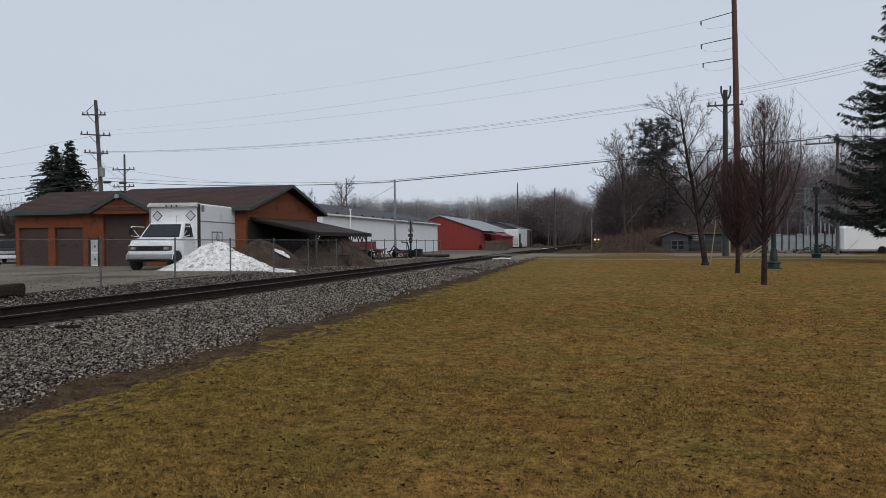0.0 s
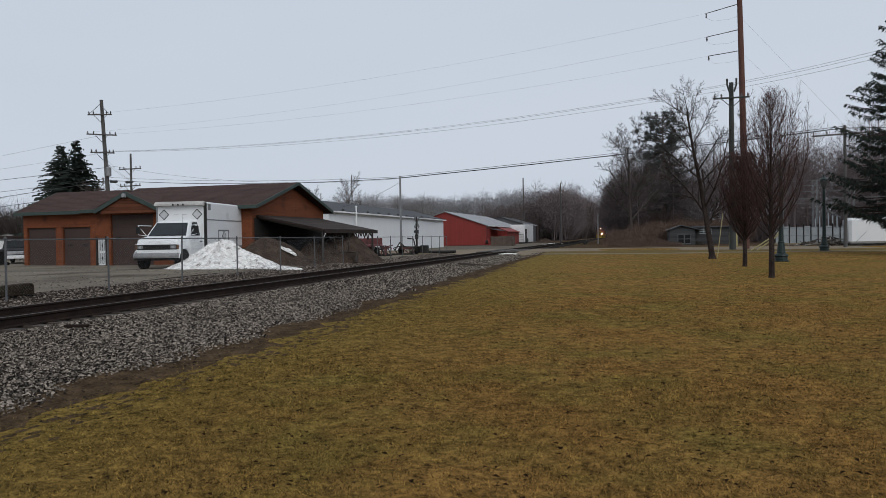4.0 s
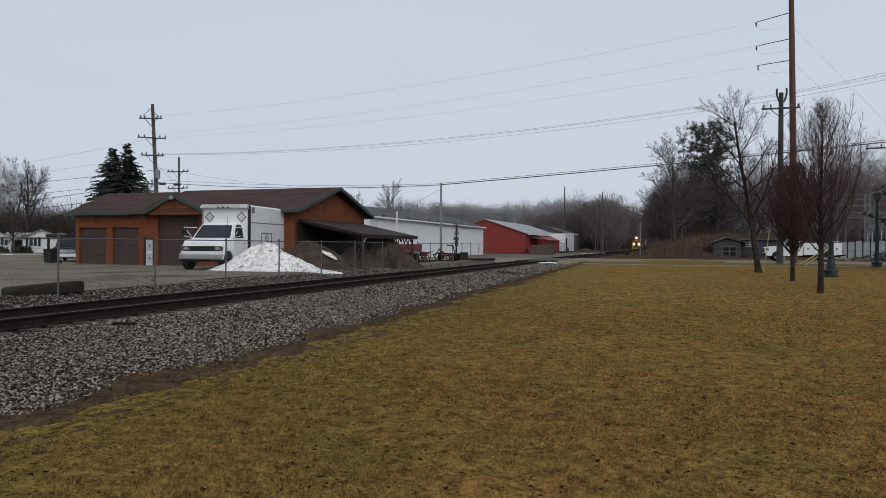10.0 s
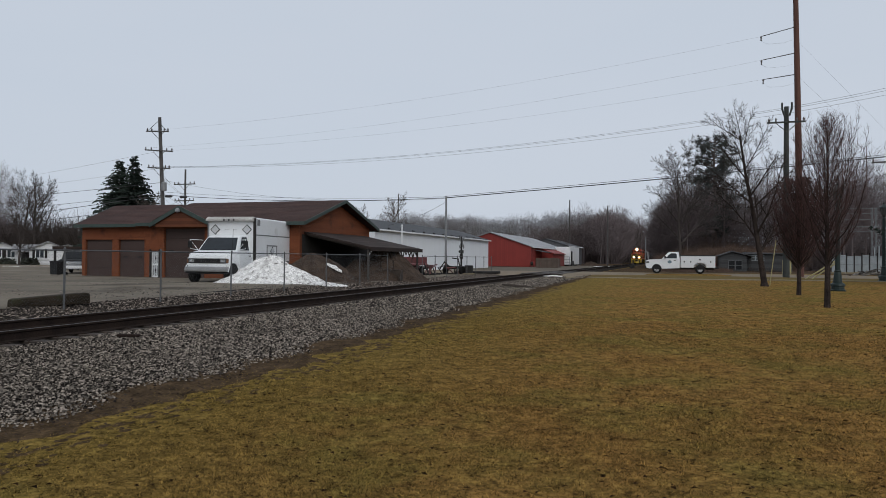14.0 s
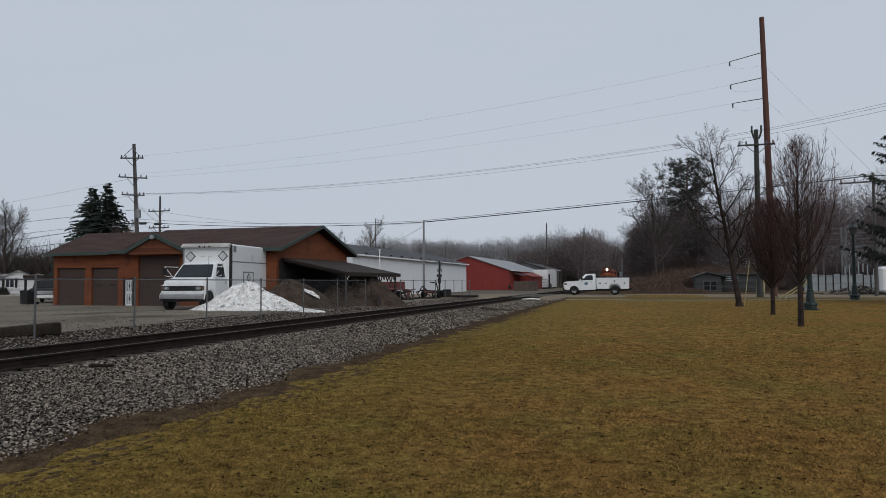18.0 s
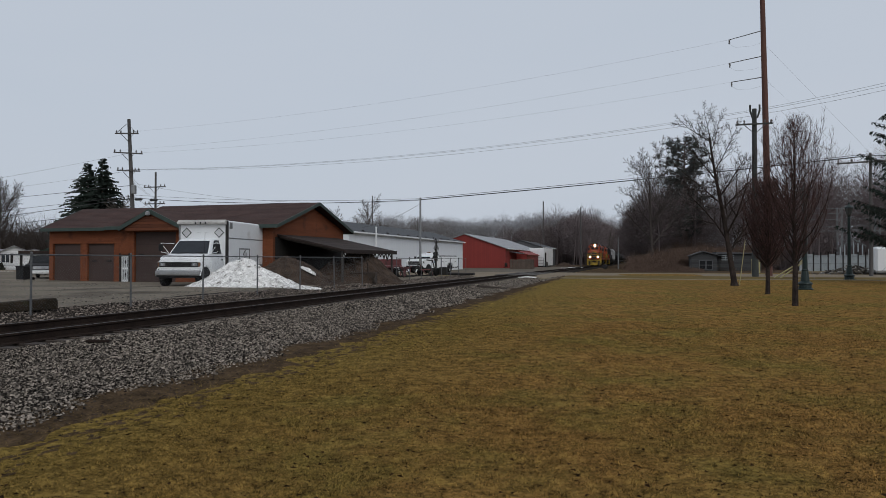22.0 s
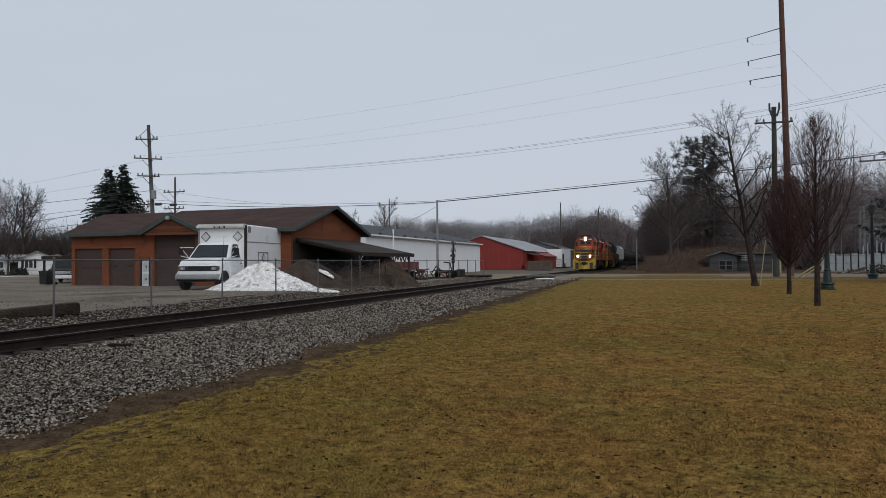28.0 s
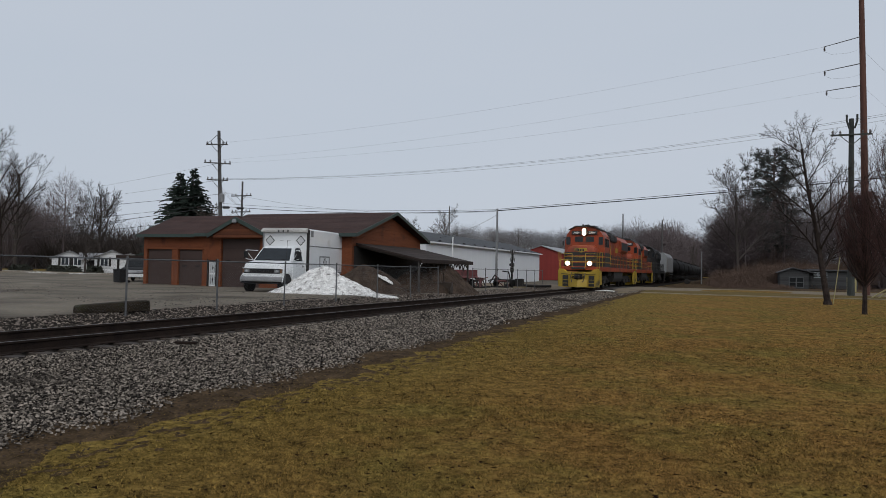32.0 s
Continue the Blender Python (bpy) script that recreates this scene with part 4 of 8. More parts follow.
# ---- poles and wires ----
def wire(name, a, b, sag, radius, material, label, n=24):
    a, b = Vector(a), Vector(b)
    pts = []
    for i in range(n + 1):
        u = i / n
        p = a.lerp(b, u)
        p.z -= sag * 4 * u * (1 - u)
        pts.append(p)
    o = Build().tube(pts, radius, 4).ob(name, material)
    return tagged(o, label, "wire")


def insulator(b, p, s=1.0):
    b.turned([(0.02 * s, 0), (0.07 * s, 0.04 * s), (0.03 * s, 0.08 * s), (0.08 * s, 0.12 * s), (0.03 * s, 0.17 * s), (0.05 * s, 0.21 * s)], p, 7)


def utility_pole(m, height, r0_, material, label, arms, lean=(0, 0), braces=True):
    """arms: (height, half length left, half length right, tilt)"""
    t = thing("utility_pole", m, label, "utility pole")
    lx, ly = lean
    Build().tube([(0, 0, -0.5), (lx * 0.33, ly * 0.33, height * 0.33), (lx * 0.66, ly * 0.66, height * 0.66), (lx, ly, height)], [r0_, r0_ * 0.9, r0_ * 0.78, r0_ * 0.66], 12).ob("shaft", material, t)
    for z, l, rr, tilt in arms:
        k = z / height
        cx, cy = lx * k, ly * k
        b = Build().box(-l, rr, -0.06, 0.06, -0.06, 0.06, 0.012, Matrix.Translation((cx, cy - r0_ - 0.02, z)) @ Matrix.Rotation(radians(tilt), 4, "Y"))
        arm = b.ob("crossarm", POLE_GREY if material != POLE_GREEN else POLE_GREEN, t)
        if braces:
            for s in (-1, 1):
                Build().tube([(cx, cy - r0_ - 0.03, z - 0.75), (cx + s * 0.75, cy - r0_ - 0.03, z - 0.05)], 0.03, 5).ob("brace", POLE_GREY, t)
        for u in (-l + 0.12, -l * 0.55, rr * 0.55, rr - 0.12):
            ib = Build()
            insulator(ib, (cx + u, cy - r0_ - 0.02, z + 0.06 - u * math.tan(radians(tilt))), 1.2)
            ib.ob("insulator", PORCELAIN, arm)
    return t


big_pole = utility_pole(pose(-49.9, 60, 0.33), 15.6, 0.24, POLE_GREY, "weathered grey utility pole with three crossarms", [(14.1, 1.5, 1.3, 3), (12.1, 1.8, 1.7, 5), (10.3, 1.5, 1.3, 4)], (-0.9, 0))
Build().tube([(-50.9 + 49.9 - 1.1, -0.28, 14.25), (-0.88, -0.28, 15.1), (0.2, -0.28, 14.15)], 0.03, 5).ob("brace", POLE_GREY, big_pole)
trans = thing("transformer", pose(-50.25, 59.7, 9.3), "small grey pole transformer", "transformer")
Build().turned([(0.2, -0.45), (0.27, -0.42), (0.27, 0.38), (0.2, 0.45), (0.06, 0.5), (0.05, 0.65)], (0.35, 0, -0.6), 12).ob("tank", GALV, trans)
Build().box(0.0, 0.2, -0.04, 0.04, -0.7, -0.5).ob("bracket", GALV, trans)
utility_pole(pose(-59.4, 75, 0.33), 12.3, 0.17, POLE_GREY, "thin grey utility pole with crossarms behind the garage", [(10.4, 1.6, 1.6, 0), (8.3, 1.5, 1.5, 0)])
trans_b = thing("transformer", pose(-59.9, 74.7, 6.4), "dark pole transformer on a steel bracket", "transformer")
Build().turned([(0.18, -0.4), (0.25, -0.36), (0.25, 0.34), (0.18, 0.4), (0.05, 0.45), (0.04, 0.6)], (-0.3, 0, 0), 12).ob("tank", BARK_NEAR, trans_b)
Build().box(-0.1, 0.5, -0.04, 0.04, -0.1, 0.1).ob("bracket", GALV, trans_b)
pole_b = utility_pole(pose(7.75, 58.0, gz(7.7, 56)), 12.75, 0.245, POLE_GREEN, "greenish wooden utility pole with one heavy crossarm", [(11.55, 1.35, 1.25, 0)])
for s in (-0.33, 0.33):
    Build().tube([(s * 0.5, -0.3, 12.0), (s, -0.3, 12.55), (s, -0.3, 13.0)], 0.07, 6).ob("cutout", POLE_GREEN, pole_b)
tall = thing("transmission_pole", pose(8.95, 59.6, gz(9, 57)), "tall reddish wooden transmission pole with three long arms", "utility pole")
Build().tube([(0, 0, -0.6), (-0.1, 0, 7), (-0.22, 0, 14.5), (-0.36, 0, 21.9)], [0.26, 0.245, 0.215, 0.18], 14).ob("shaft", POLE_RED, tall)
Build().turned([(0.19, 0), (0.19, 0.05), (0.05, 0.08)], (-0.36, 0, 21.9), 10).ob("cap", GALV, tall)
ARM_TIPS = []
for z0, z1, ln in ((19.15, 18.6, 2.35), (17.15, 16.75, 2.35), (15.5, 15.25, 2.25)):
    xx = -0.015 * z0
    tip = Vector((xx - ln - 0.2, -0.1, z1))
    arm = Build().tube([(xx, -0.1, z0), tip], [0.034, 0.026], 6).ob("steel_arm", POLE_GREY, tall)
    ib = Build()
    ib.turned([(0.03, 0), (0.08, 0.06), (0.03, 0.1), (0.08, 0.16), (0.03, 0.2), (0.08, 0.26), (0.03, 0.34)], (tip.x + 0.05, tip.y, tip.z - 0.34), 7)
    ib.ob("insulator", PORCELAIN, arm)
    jump = [(tip.x + 0.05, -0.1, tip.z - 0.34), (tip.x + 0.5, -0.1, tip.z - 0.62), (xx - 0.9, -0.1, tip.z - 0.62), (xx - 0.1, -0.1, tip.z - 0.4)]
    Build().tube(jump, 0.006, 4).ob("jumper", WIRE_PALE, arm)
    ARM_TIPS.append(Vector((8.95, 59.6, gz(9, 57))) + tip)
for tip, z in zip(ARM_TIPS, (14.55, 12.75, 12.4)):
    wire("conductor", tip, (-51.7 + (0.5 if z < 12.5 else 0), 59.7, z), 0.9, 0.0055, WIRE_PALE, "thin grey overhead conductor wire")
for k, (xa, za) in enumerate(((7.5, 12.95), (8.05, 12.9), (7.75, 12.55))):
    wire("conductor", (xa, 57.7, za), (-51.6 + k * 0.8, 59.7, 10.8 - 0.06 * k), 1.1, 0.010, WIRE, "dark overhead conductor wire between poles")
    wire("conductor", (xa, 57.7, za), (33 + k * 0.5, 40.0 - k, 16.0 - 0.35 * k), 0.7, 0.010, WIRE, "dark overhead conductor towards the road")
wire("telephone_cable", (-19.4, 59.5, 6.95), (16.5, 62, 9.75), 0.12, 0.048, WIRE, "thick black telephone cable")
wire("telephone_cable", (-19.4, 59.5, 7.08), (16.5, 62, 9.9), 0.1, 0.022, WIRE, "thin black cable above the telephone cable")
wire("telephone_cable", (-49.9, 59.7, 7.85), (-19.4, 59.5, 6.95), 0.42, 0.034, WIRE, "thick black telephone cable")
wire("telephone_cable", (-49.9, 59.7, 8.15), (-19.4, 59.5, 7.05), 0.35, 0.016, WIRE, "thin black cable above the telephone cable")
for x, z in ((-49.3, 7.82), (-47.5, 7.72)):
    case = thing("splice_case", pose(x, 59.7, z - 0.12), "black cable splice case hung under the cable", "splice case")
    Build().tube([(-0.45, 0, 0), (-0.35, 0, 0), (0.35, 0, 0), (0.45, 0, 0)], [0.05, 0.13, 0.13, 0.05], 8).ob("shell", WIRE, case)
    for k in (-0.25, 0.25):
        Build().tube([(k, 0, 0.1), (k, 0, 0.2)], 0.012, 4).ob("hanger", GALV, case)
for k, (z1, z2, sag) in enumerate(((10.0, 9.4, 1.0), (9.7, 9.2, 1.3), (8.2, 7.5, 0.8))):
    wire("conductor", (-50.2, 59.8, z1), (-59.4 + 0.5 * k, 75, z2), sag * 0.3, 0.012, WIRE, "dark cable between the two poles behind the garage")
wire("service_drop", (-59.4, 74.8, 9.2), (-36.0, 38.2, 4.4), 0.7, 0.014, WIRE, "thin black service cable down to the roof")
wire("telephone_cable", (16.5, 62, 9.75), (52, 64, 11), 0.6, 0.036, WIRE, "thick black telephone cable")
wire("service_drop", (-19.4, 59.5, 6.6), (-26.5, 62, 4.6), 0.35, 0.014, WIRE, "thin black service cable")
wire("conductor", (-50.2, 59.8, 9.15), (-120, 75, 8.7), 0.35, 0.026, WIRE, "dark overhead cable over the field")
wire("conductor", (-50.2, 59.8, 8.05), (-120, 75, 6.6), 0.3, 0.022, WIRE, "dark overhead cable over the field")
wire("conductor", (-50.6, 59.8, 12.4), (-120, 75, 9.8), 0.5, 0.010, WIRE, "thin overhead conductor over the field")
wire("conductor", (-49.8, 59.8, 10.7), (-120, 75, 9.4), 0.5, 0.010, WIRE, "thin overhead conductor over the field")
wire("conductor", (-50.2, 59.8, 7.85), (-120, 75, 4.6), 0.25, 0.034, WIRE, "thick dark overhead cable over the field")
wire("conductor", (-50.2, 59.8, 6.7), (-120, 75, 3.9), 0.25, 0.034, WIRE, "thick dark overhead cable over the field")
wire("conductor", (-49.7, 59.8, 9.3), (-19.4, 59.5, 6.9), 0.9, 0.012, WIRE, "dark service cable over the roof")
for z, xb in ((18.4, 22.6), (15.7, 21.8)):
    wire("guy_wire", (8.75, 59.6, z), (xb, 57.0, gz(xb, 57.0)), 0.0, 0.006, WIRE_PALE, "taut steel guy wire")
wire("guy_wire", (9.0, 59.4, 12.0), (10.7, 52.6, 0.35), 0.0, 0.008, WIRE_PALE, "taut steel guy wire")
guard = thing("guy_guard", pose(4.76, 41.6, gz(4.76, 41.6)), "yellow plastic guy wire marker leaning on the lawn", "marker")
Build().tube([(0, 0, 0), (0.32, 0.15, 2.45)], 0.021, 8).ob("sleeve", mat("yellow_plastic", (0.26, 0.225, 0.10), (0.34, 0.30, 0.15), 0.6), guard)


def slim_pole(x, y, h, r_, material, label, extra=None):
    t = thing("slim_pole", pose(x, y, gz(x, y)), label, "pole")
    Build().tube([(0, 0, -0.2), (0, 0, h)], [r_, r_ * 0.75], 10).ob("shaft", material, t)
    Build().turned([(r_ * 0.8, 0), (r_ * 0.85, 0.06), (r_ * 0.3, 0.1)], (0, 0, h), 10).ob("cap", material, t)
    return t


slim_pole(-19.4, 59.5, 6.7, 0.11, GALV, "pale grey cable pole beside the yard")
slim_pole(-13.6, 150, 12.5, 0.16, POLE_GREY, "thin weathered pole beside the far track")
slim_pole(-24.6, 172, 15.5, 0.18, POLE_GREY, "distant weathered utility pole")
slim_pole(-29, 72, 8.2, 0.07, POLE_GREY, "thin metal mast on the white building")
slim_pole(-4.2, 105, 4.4, 0.09, GALV, "pale whistle post beside the track")
utility_pole(pose(16.6, 62, 0.37), 9.6, 0.15, POLE_GREY, "grey utility pole beside the substation", [(8.9, 2.4, 2.0, -2)], braces=False)


# ---- the garage ----
def panelled(name, base, mortar, period, axis, rough=0.8, metal=0.0, depth=0.5, jitter=0.25, alt=None, vary=0.18):
    """Boards or ribs: a banded relief along one axis with a thin dark joint."""
    m = mat(name, base, alt or tuple(c * (1 + jitter) for c in base), rough, metal, 0.8, 14, 0.15, 0.3)
    n, l = m.node_tree.nodes, m.node_tree.links
    b = n["Principled BSDF"]
    tc, sep = n.new("ShaderNodeTexCoord"), n.new("ShaderNodeSeparateXYZ")
    l.new(tc.outputs["Object"], sep.inputs[0])
    div, fr, cell = n.new("ShaderNodeMath"), n.new("ShaderNodeMath"), n.new("ShaderNodeMath")
    div.operation, fr.operation, cell.operation = "DIVIDE", "FRACT", "FLOOR"
    div.inputs[1].default_value = period
    l.new(sep.outputs[axis], div.inputs[0])
    l.new(div.outputs[0], fr.inputs[0])
    l.new(div.outputs[0], cell.inputs[0])
    joint = n.new("ShaderNodeMapRange")
    joint.inputs["From Min"].default_value, joint.inputs["From Max"].default_value = 0.0, 0.12
    l.new(fr.outputs[0], joint.inputs["Value"])
    old = b.inputs["Base Color"].links[0].from_socket
    wn_ = n.new("ShaderNodeTexWhiteNoise")
    wn_.noise_dimensions = "1D"
    l.new(cell.outputs[0], wn_.inputs["W"])
    shade = n.new("ShaderNodeMapRange")
    shade.inputs["To Min"].default_value, shade.inputs["To Max"].default_value = 1 - vary * 1.2, 1 + vary * 0.8
    l.new(wn_.outputs["Value"], shade.inputs["Value"])
    vm = n.new("ShaderNodeVectorMath")
    vm.operation = "SCALE"
    l.new(old, vm.inputs[0])
    l.new(shade.outputs[0], vm.inputs["Scale"])
    mx = n.new("ShaderNodeMixRGB")
    mx.inputs[1].default_value = (*mortar, 1)
    l.new(joint.outputs[0], mx.inputs[0])
    l.new(vm.outputs[0], mx.inputs[2])
    l.new(mx.outputs[0], b.inputs["Base Color"])
    bp = n.new("ShaderNodeBump")
    bp.inputs["Strength"].default_value, bp.inputs["Distance"].default_value = depth, 0.03
    l.new(joint.outputs[0], bp.inputs["Height"])
    l.new(bp.outputs[0], b.inputs["Normal"])
    return m


CEDAR = panelled("stained_cedar_siding", (0.115, 0.032, 0.012), (0.05, 0.016, 0.008), 0.17, 2, alt=(0.19, 0.06, 0.022), vary=0.08)
SHINGLE = panelled("brown_shingles", (0.034, 0.018, 0.015), (0.026, 0.014, 0.012), 0.07, 2, 0.95, depth=0.2, alt=(0.064, 0.034, 0.029), vary=0.12)
SHINGLE_DARK = panelled("dark_worn_shingles", (0.020, 0.014, 0.012), (0.010, 0.008, 0.007), 0.14, 2, 0.95, alt=(0.042, 0.029, 0.025))
# Darker copy of CEDAR: the small gable's shade is put into the colour.
CEDAR_SHADED = panelled("shaded_cedar", (0.085, 0.026, 0.012), (0.03, 0.012, 0.007), 0.17, 2, alt=(0.12, 0.04, 0.017))
CEDAR_BOARD = mat("stained_cedar_board", (0.105, 0.029, 0.011), (0.20, 0.063, 0.024), 0.8, 0, 1.2, 16, 0.25, 0.3, random=0.3, stretch=(0.4, 0.4, 3), stain=((0.075, 0.026, 0.013), 1.3, 0.58))
TRIM_GREEN = mat("dark_green_trim", (0.022, 0.036, 0.031), (0.042, 0.062, 0.054), 0.6)
DOOR_BROWN = panelled("brown_overhead_door", (0.046, 0.029, 0.025), (0.040, 0.026, 0.022), 0.53, 2, 0.7, depth=0.1, alt=(0.056, 0.036, 0.031), vary=0.03)
DARK = mat("dark_paint_and_shade", (0.012, 0.011, 0.010), (0.025, 0.022, 0.02), 0.95)
WHITE_PAINT = mat("white_paint", (0.62, 0.63, 0.64), (0.76, 0.77, 0.78), 0.5, 0, 1.2, 20, 0.05, stain=((0.45, 0.44, 0.42), 1.1, 0.62))
PALE_DOOR = mat("pale_security_door", (0.42, 0.44, 0.45), (0.55, 0.57, 0.58), 0.5)
G = thing("garage", pose(-19.2, 33.6, 0.33), "long orange-brown cedar garage with brown shingle roof and green trim", "garage")
L, D, EV, RG = 14.78, 9.0, 3.15, 4.54
OPENINGS = ((-14.51, -12.53, 2.2, 0), (-12.04, -10.19, 2.2, 0), (-9.79, -9.12, 1.58, 0), (-8.8, -6.05, 2.85, 0))
# front wall, built round its openings
xs_ = [-L] + [v for o in OPENINGS for v in o[:2]] + [-0.0]
for i in range(0, len(xs_), 2):
    Build().box(xs_[i], xs_[i + 1], 0, 0.2, 0, EV, 0.0).ob("front_wall", CEDAR, G)
for x0, x1, h, z0 in OPENINGS:
    Build().box(x0, x1, 0, 0.2, h, EV).ob("door_lintel", CEDAR, G)
XM = -10.4  # the deeper, higher part of the garage begins here
for xa, xb, d, rg, ends in ((-L, XM, 5.6, 4.32, (0.22, 0.6)), (XM, 0.0, D, RG, (0.05, 0.5))):
    Build().box(xa + 0.2, xb - 0.2, d - 0.2, d, 0, EV).ob("rear_wall", CEDAR, G)
    for x0 in (xa, xb - 0.2):
        Build().prism([(0.2, 0), (d - 0.0, 0), (d - 0.0, EV), (d / 2, rg - 0.12), (0.2, EV)], x0, x0 + 0.2, 0).ob("gable_wall", CEDAR, G)
    slope = (rg - EV) / (d / 2)
    x0, x1 = xa - ends[0], xb + ends[1]
    for s in (0, 1):
        y0, y1 = (-0.45, d / 2) if s == 0 else (d / 2, d + 0.45)
        z0, z1 = (EV - 0.45 * slope, rg) if s == 0 else (rg, EV - 0.45 * slope)
        slab = Build().prism([(y0, z0 + 0.02), (y1, z1 + 0.02), (y1, z1 + 0.13), (y0, z0 + 0.13)], x0, x1, 0).ob("roof", SHINGLE, G)
        rows_n = int(math.hypot(y1 - y0, z1 - z0) / 0.21)
        for k in range(rows_n):
            u0, u1 = k / rows_n, (k + 1) / rows_n
            if s == 1:
                u0, u1 = 1 - u0, 1 - u1
            ya_, yb_ = y0 + (y1 - y0) * u0, y0 + (y1 - y0) * u1
            za_, zb_ = z0 + (z1 - z0) * u0, z0 + (z1 - z0) * u1
            q_ = [(ya_, za_ + 0.131), (yb_, zb_ + 0.131), (yb_, zb_ + 0.139), (ya_, za_ + 0.147)]
            Build().prism(q_ if s == 0 else q_[::-1], x0 - 0.01, x1 + 0.01, 0).ob("shingle_course", SHINGLE, slab)
        ye, ze = (y0, z0) if s == 0 else (y1, z1)
        xf = XM - 0.075 if xb == XM else x1 + 0.02
        Build().box(x0 - 0.02, xf, min(ye, ye + (s * 2 - 1) * 0.03), max(ye, ye + (s * 2 - 1) * 0.03), ze - 0.04, ze + 0.15).ob("fascia", TRIM_GREEN, G)
        for xe in ((x0 - 0.04,) if xb == XM else (x1,)):
            Build().prism([(y0, z0 - 0.04), (y1, z1 - 0.04), (y1, z1 + 0.15), (y0, z0 + 0.15)], xe, xe + 0.04, 0).ob("bargeboard", TRIM_GREEN, G)
# clapboards on the front walls and on the track-side gable
for o in [c for c in G.children if c.name.split(".")[0] in ("front_wall", "door_lintel")]:
    xs_w, zs_w = [v.co.x for v in o.data.vertices], [v.co.z for v in o.data.vertices]
    x0, x1, z0, z1 = min(xs_w), max(xs_w), min(zs_w), max(zs_w)
    z = z0
    while z < z1 - 0.05:
        h = min(0.17, z1 - z)
        Build().prism([(-0.028, z), (-0.002, z), (-0.002, z + h - 0.004), (-0.010, z + h - 0.004)], x0 + 0.002, x1 - 0.002, 0).ob("clapboard", CEDAR_BOARD, o)
        z += 0.17
near_gable = [c for c in G.children if c.name.split(".")[0] == "gable_wall"][-1]
z = 2.55
while z < RG - 0.3:
    half = D / 2 - 0.2 if z < EV else (RG - 0.25 - z) / ((RG - EV) / (D / 2))
    Build().prism([(0.002, z), (0.028, z), (0.010, z + 0.166), (0.002, z + 0.166)], D / 2 - half, D / 2 + half, 1).ob("clapboard", CEDAR_BOARD, near_gable)
    z += 0.17
# small gable over the large door
px0, px1, pzk, pze = -9.35, -5.15, 3.99, 3.04
pc = (px0 + px1) / 2 - 0.1
Build().prism([(px0 + 0.35, 2.9), (px1 - 0.35, 2.9), (px1 - 0.35, EV + 0.02), (pc, pzk - 0.1), (px0 + 0.35, EV + 0.02)], -0.53, -0.49).ob("porch_gable", CEDAR_SHADED, G, "boarded gable with eave shade in its brown")
for a, zb in ((px0, pze), (px1, pze)):
    Build().prism([(a, zb - 0.04), (pc, pzk - 0.02), (pc, pzk + 0.1), (a, zb + 0.08)], -0.6, 3.2).ob("porch_roof", SHINGLE, G)
    Build().prism([(a, zb - 0.15), (pc, pzk - 0.13), (pc, pzk + 0.11), (a, zb + 0.09)], -0.65, -0.605).ob("bargeboard", TRIM_GREEN, G)
lamp = Build().turned([(0.05, 0.0), (0.14, 0.05), (0.12, 0.2), (0.05, 0.26)], (pc, -0.72, pzk - 0.28), 8)
lamp.ob("floodlight", GALV, G, "small pale floodlight at the gable peak")
for i, (x0, x1, h, z0) in enumerate(OPENINGS):
    if i == 2:
        d = Build().box(x0 + 0.03, x1 - 0.03, 0.08, 0.13, 0.03, h - 0.03, 0.01).ob("side_door", WHITE_PAINT, G, "narrow white panelled door")
        for za, zb in ((0.1, 0.74), (0.82, 1.46)):
            pn = Build().box(x0 + 0.09, x1 - 0.09, 0.07, 0.079, za, zb, 0.004).ob("door_panel", PALE_DOOR, d)
            xm, zm = (x0 + x1) / 2, (za + zb) / 2
            Build().prism([(xm - 0.045, zm), (xm, zm - 0.16), (xm + 0.045, zm), (xm, zm + 0.16)], 0.062, 0.0695).ob("scroll", DARK, pn)
            Build().box(xm - 0.006, xm + 0.006, 0.063, 0.0695, za + 0.02, zb - 0.02).ob("bar", DARK, pn)
            for s_ in (-0.14, 0.14):
                Build().box(xm + s_ - 0.008, xm + s_ + 0.008, 0.063, 0.0695, za + 0.06, zb - 0.06).ob("bar", DARK, pn)
        for xa in (x0, x1 - 0.03):
            Build().box(xa - 0.03, xa + 0.06, -0.034, 0.06, 0, h + 0.08).ob("door_frame", DARK, G)
        continue
    n = 4 if i < 3 else 5
    d = Build().box(x0 + 0.01, x1 - 0.01, 0.13, 0.16, 0.0, h).ob("overhead_door", DARK, G, "brown sectional overhead door")
    for k in range(n):
        Build().box(x0 + 0.02, x1 - 0.02, 0.09, 0.128, h * k / n + 0.003, h * (k + 1) / n - 0.003, 0.004).ob("door_section", DOOR_BROWN, d)
    for xa, xb in ((x0 + 0.25, x0 + 0.6), (x1 - 0.6, x1 - 0.25)) if i else ():
        Build().box(xa, xb, 0.082, 0.089, h * 0.52, h * 0.57, 0.002).ob("door_handle", DARK, d)
    for xa in (x0 - 0.09, x1):
        Build().box(xa, xa + 0.09, -0.03, -0.002, 0, h + 0.09, 0.006).ob("door_trim", CEDAR, G)
    Build().box(x0 - 0.09, x1 + 0.09, -0.035, -0.003, h, h + 0.1, 0.006).ob("door_trim", CEDAR, G)
Build().box(-L + 0.2, -0.2, 0.2, D - 0.2, -0.02, 0.02).ob("floor_slab", CONCRETE, G)
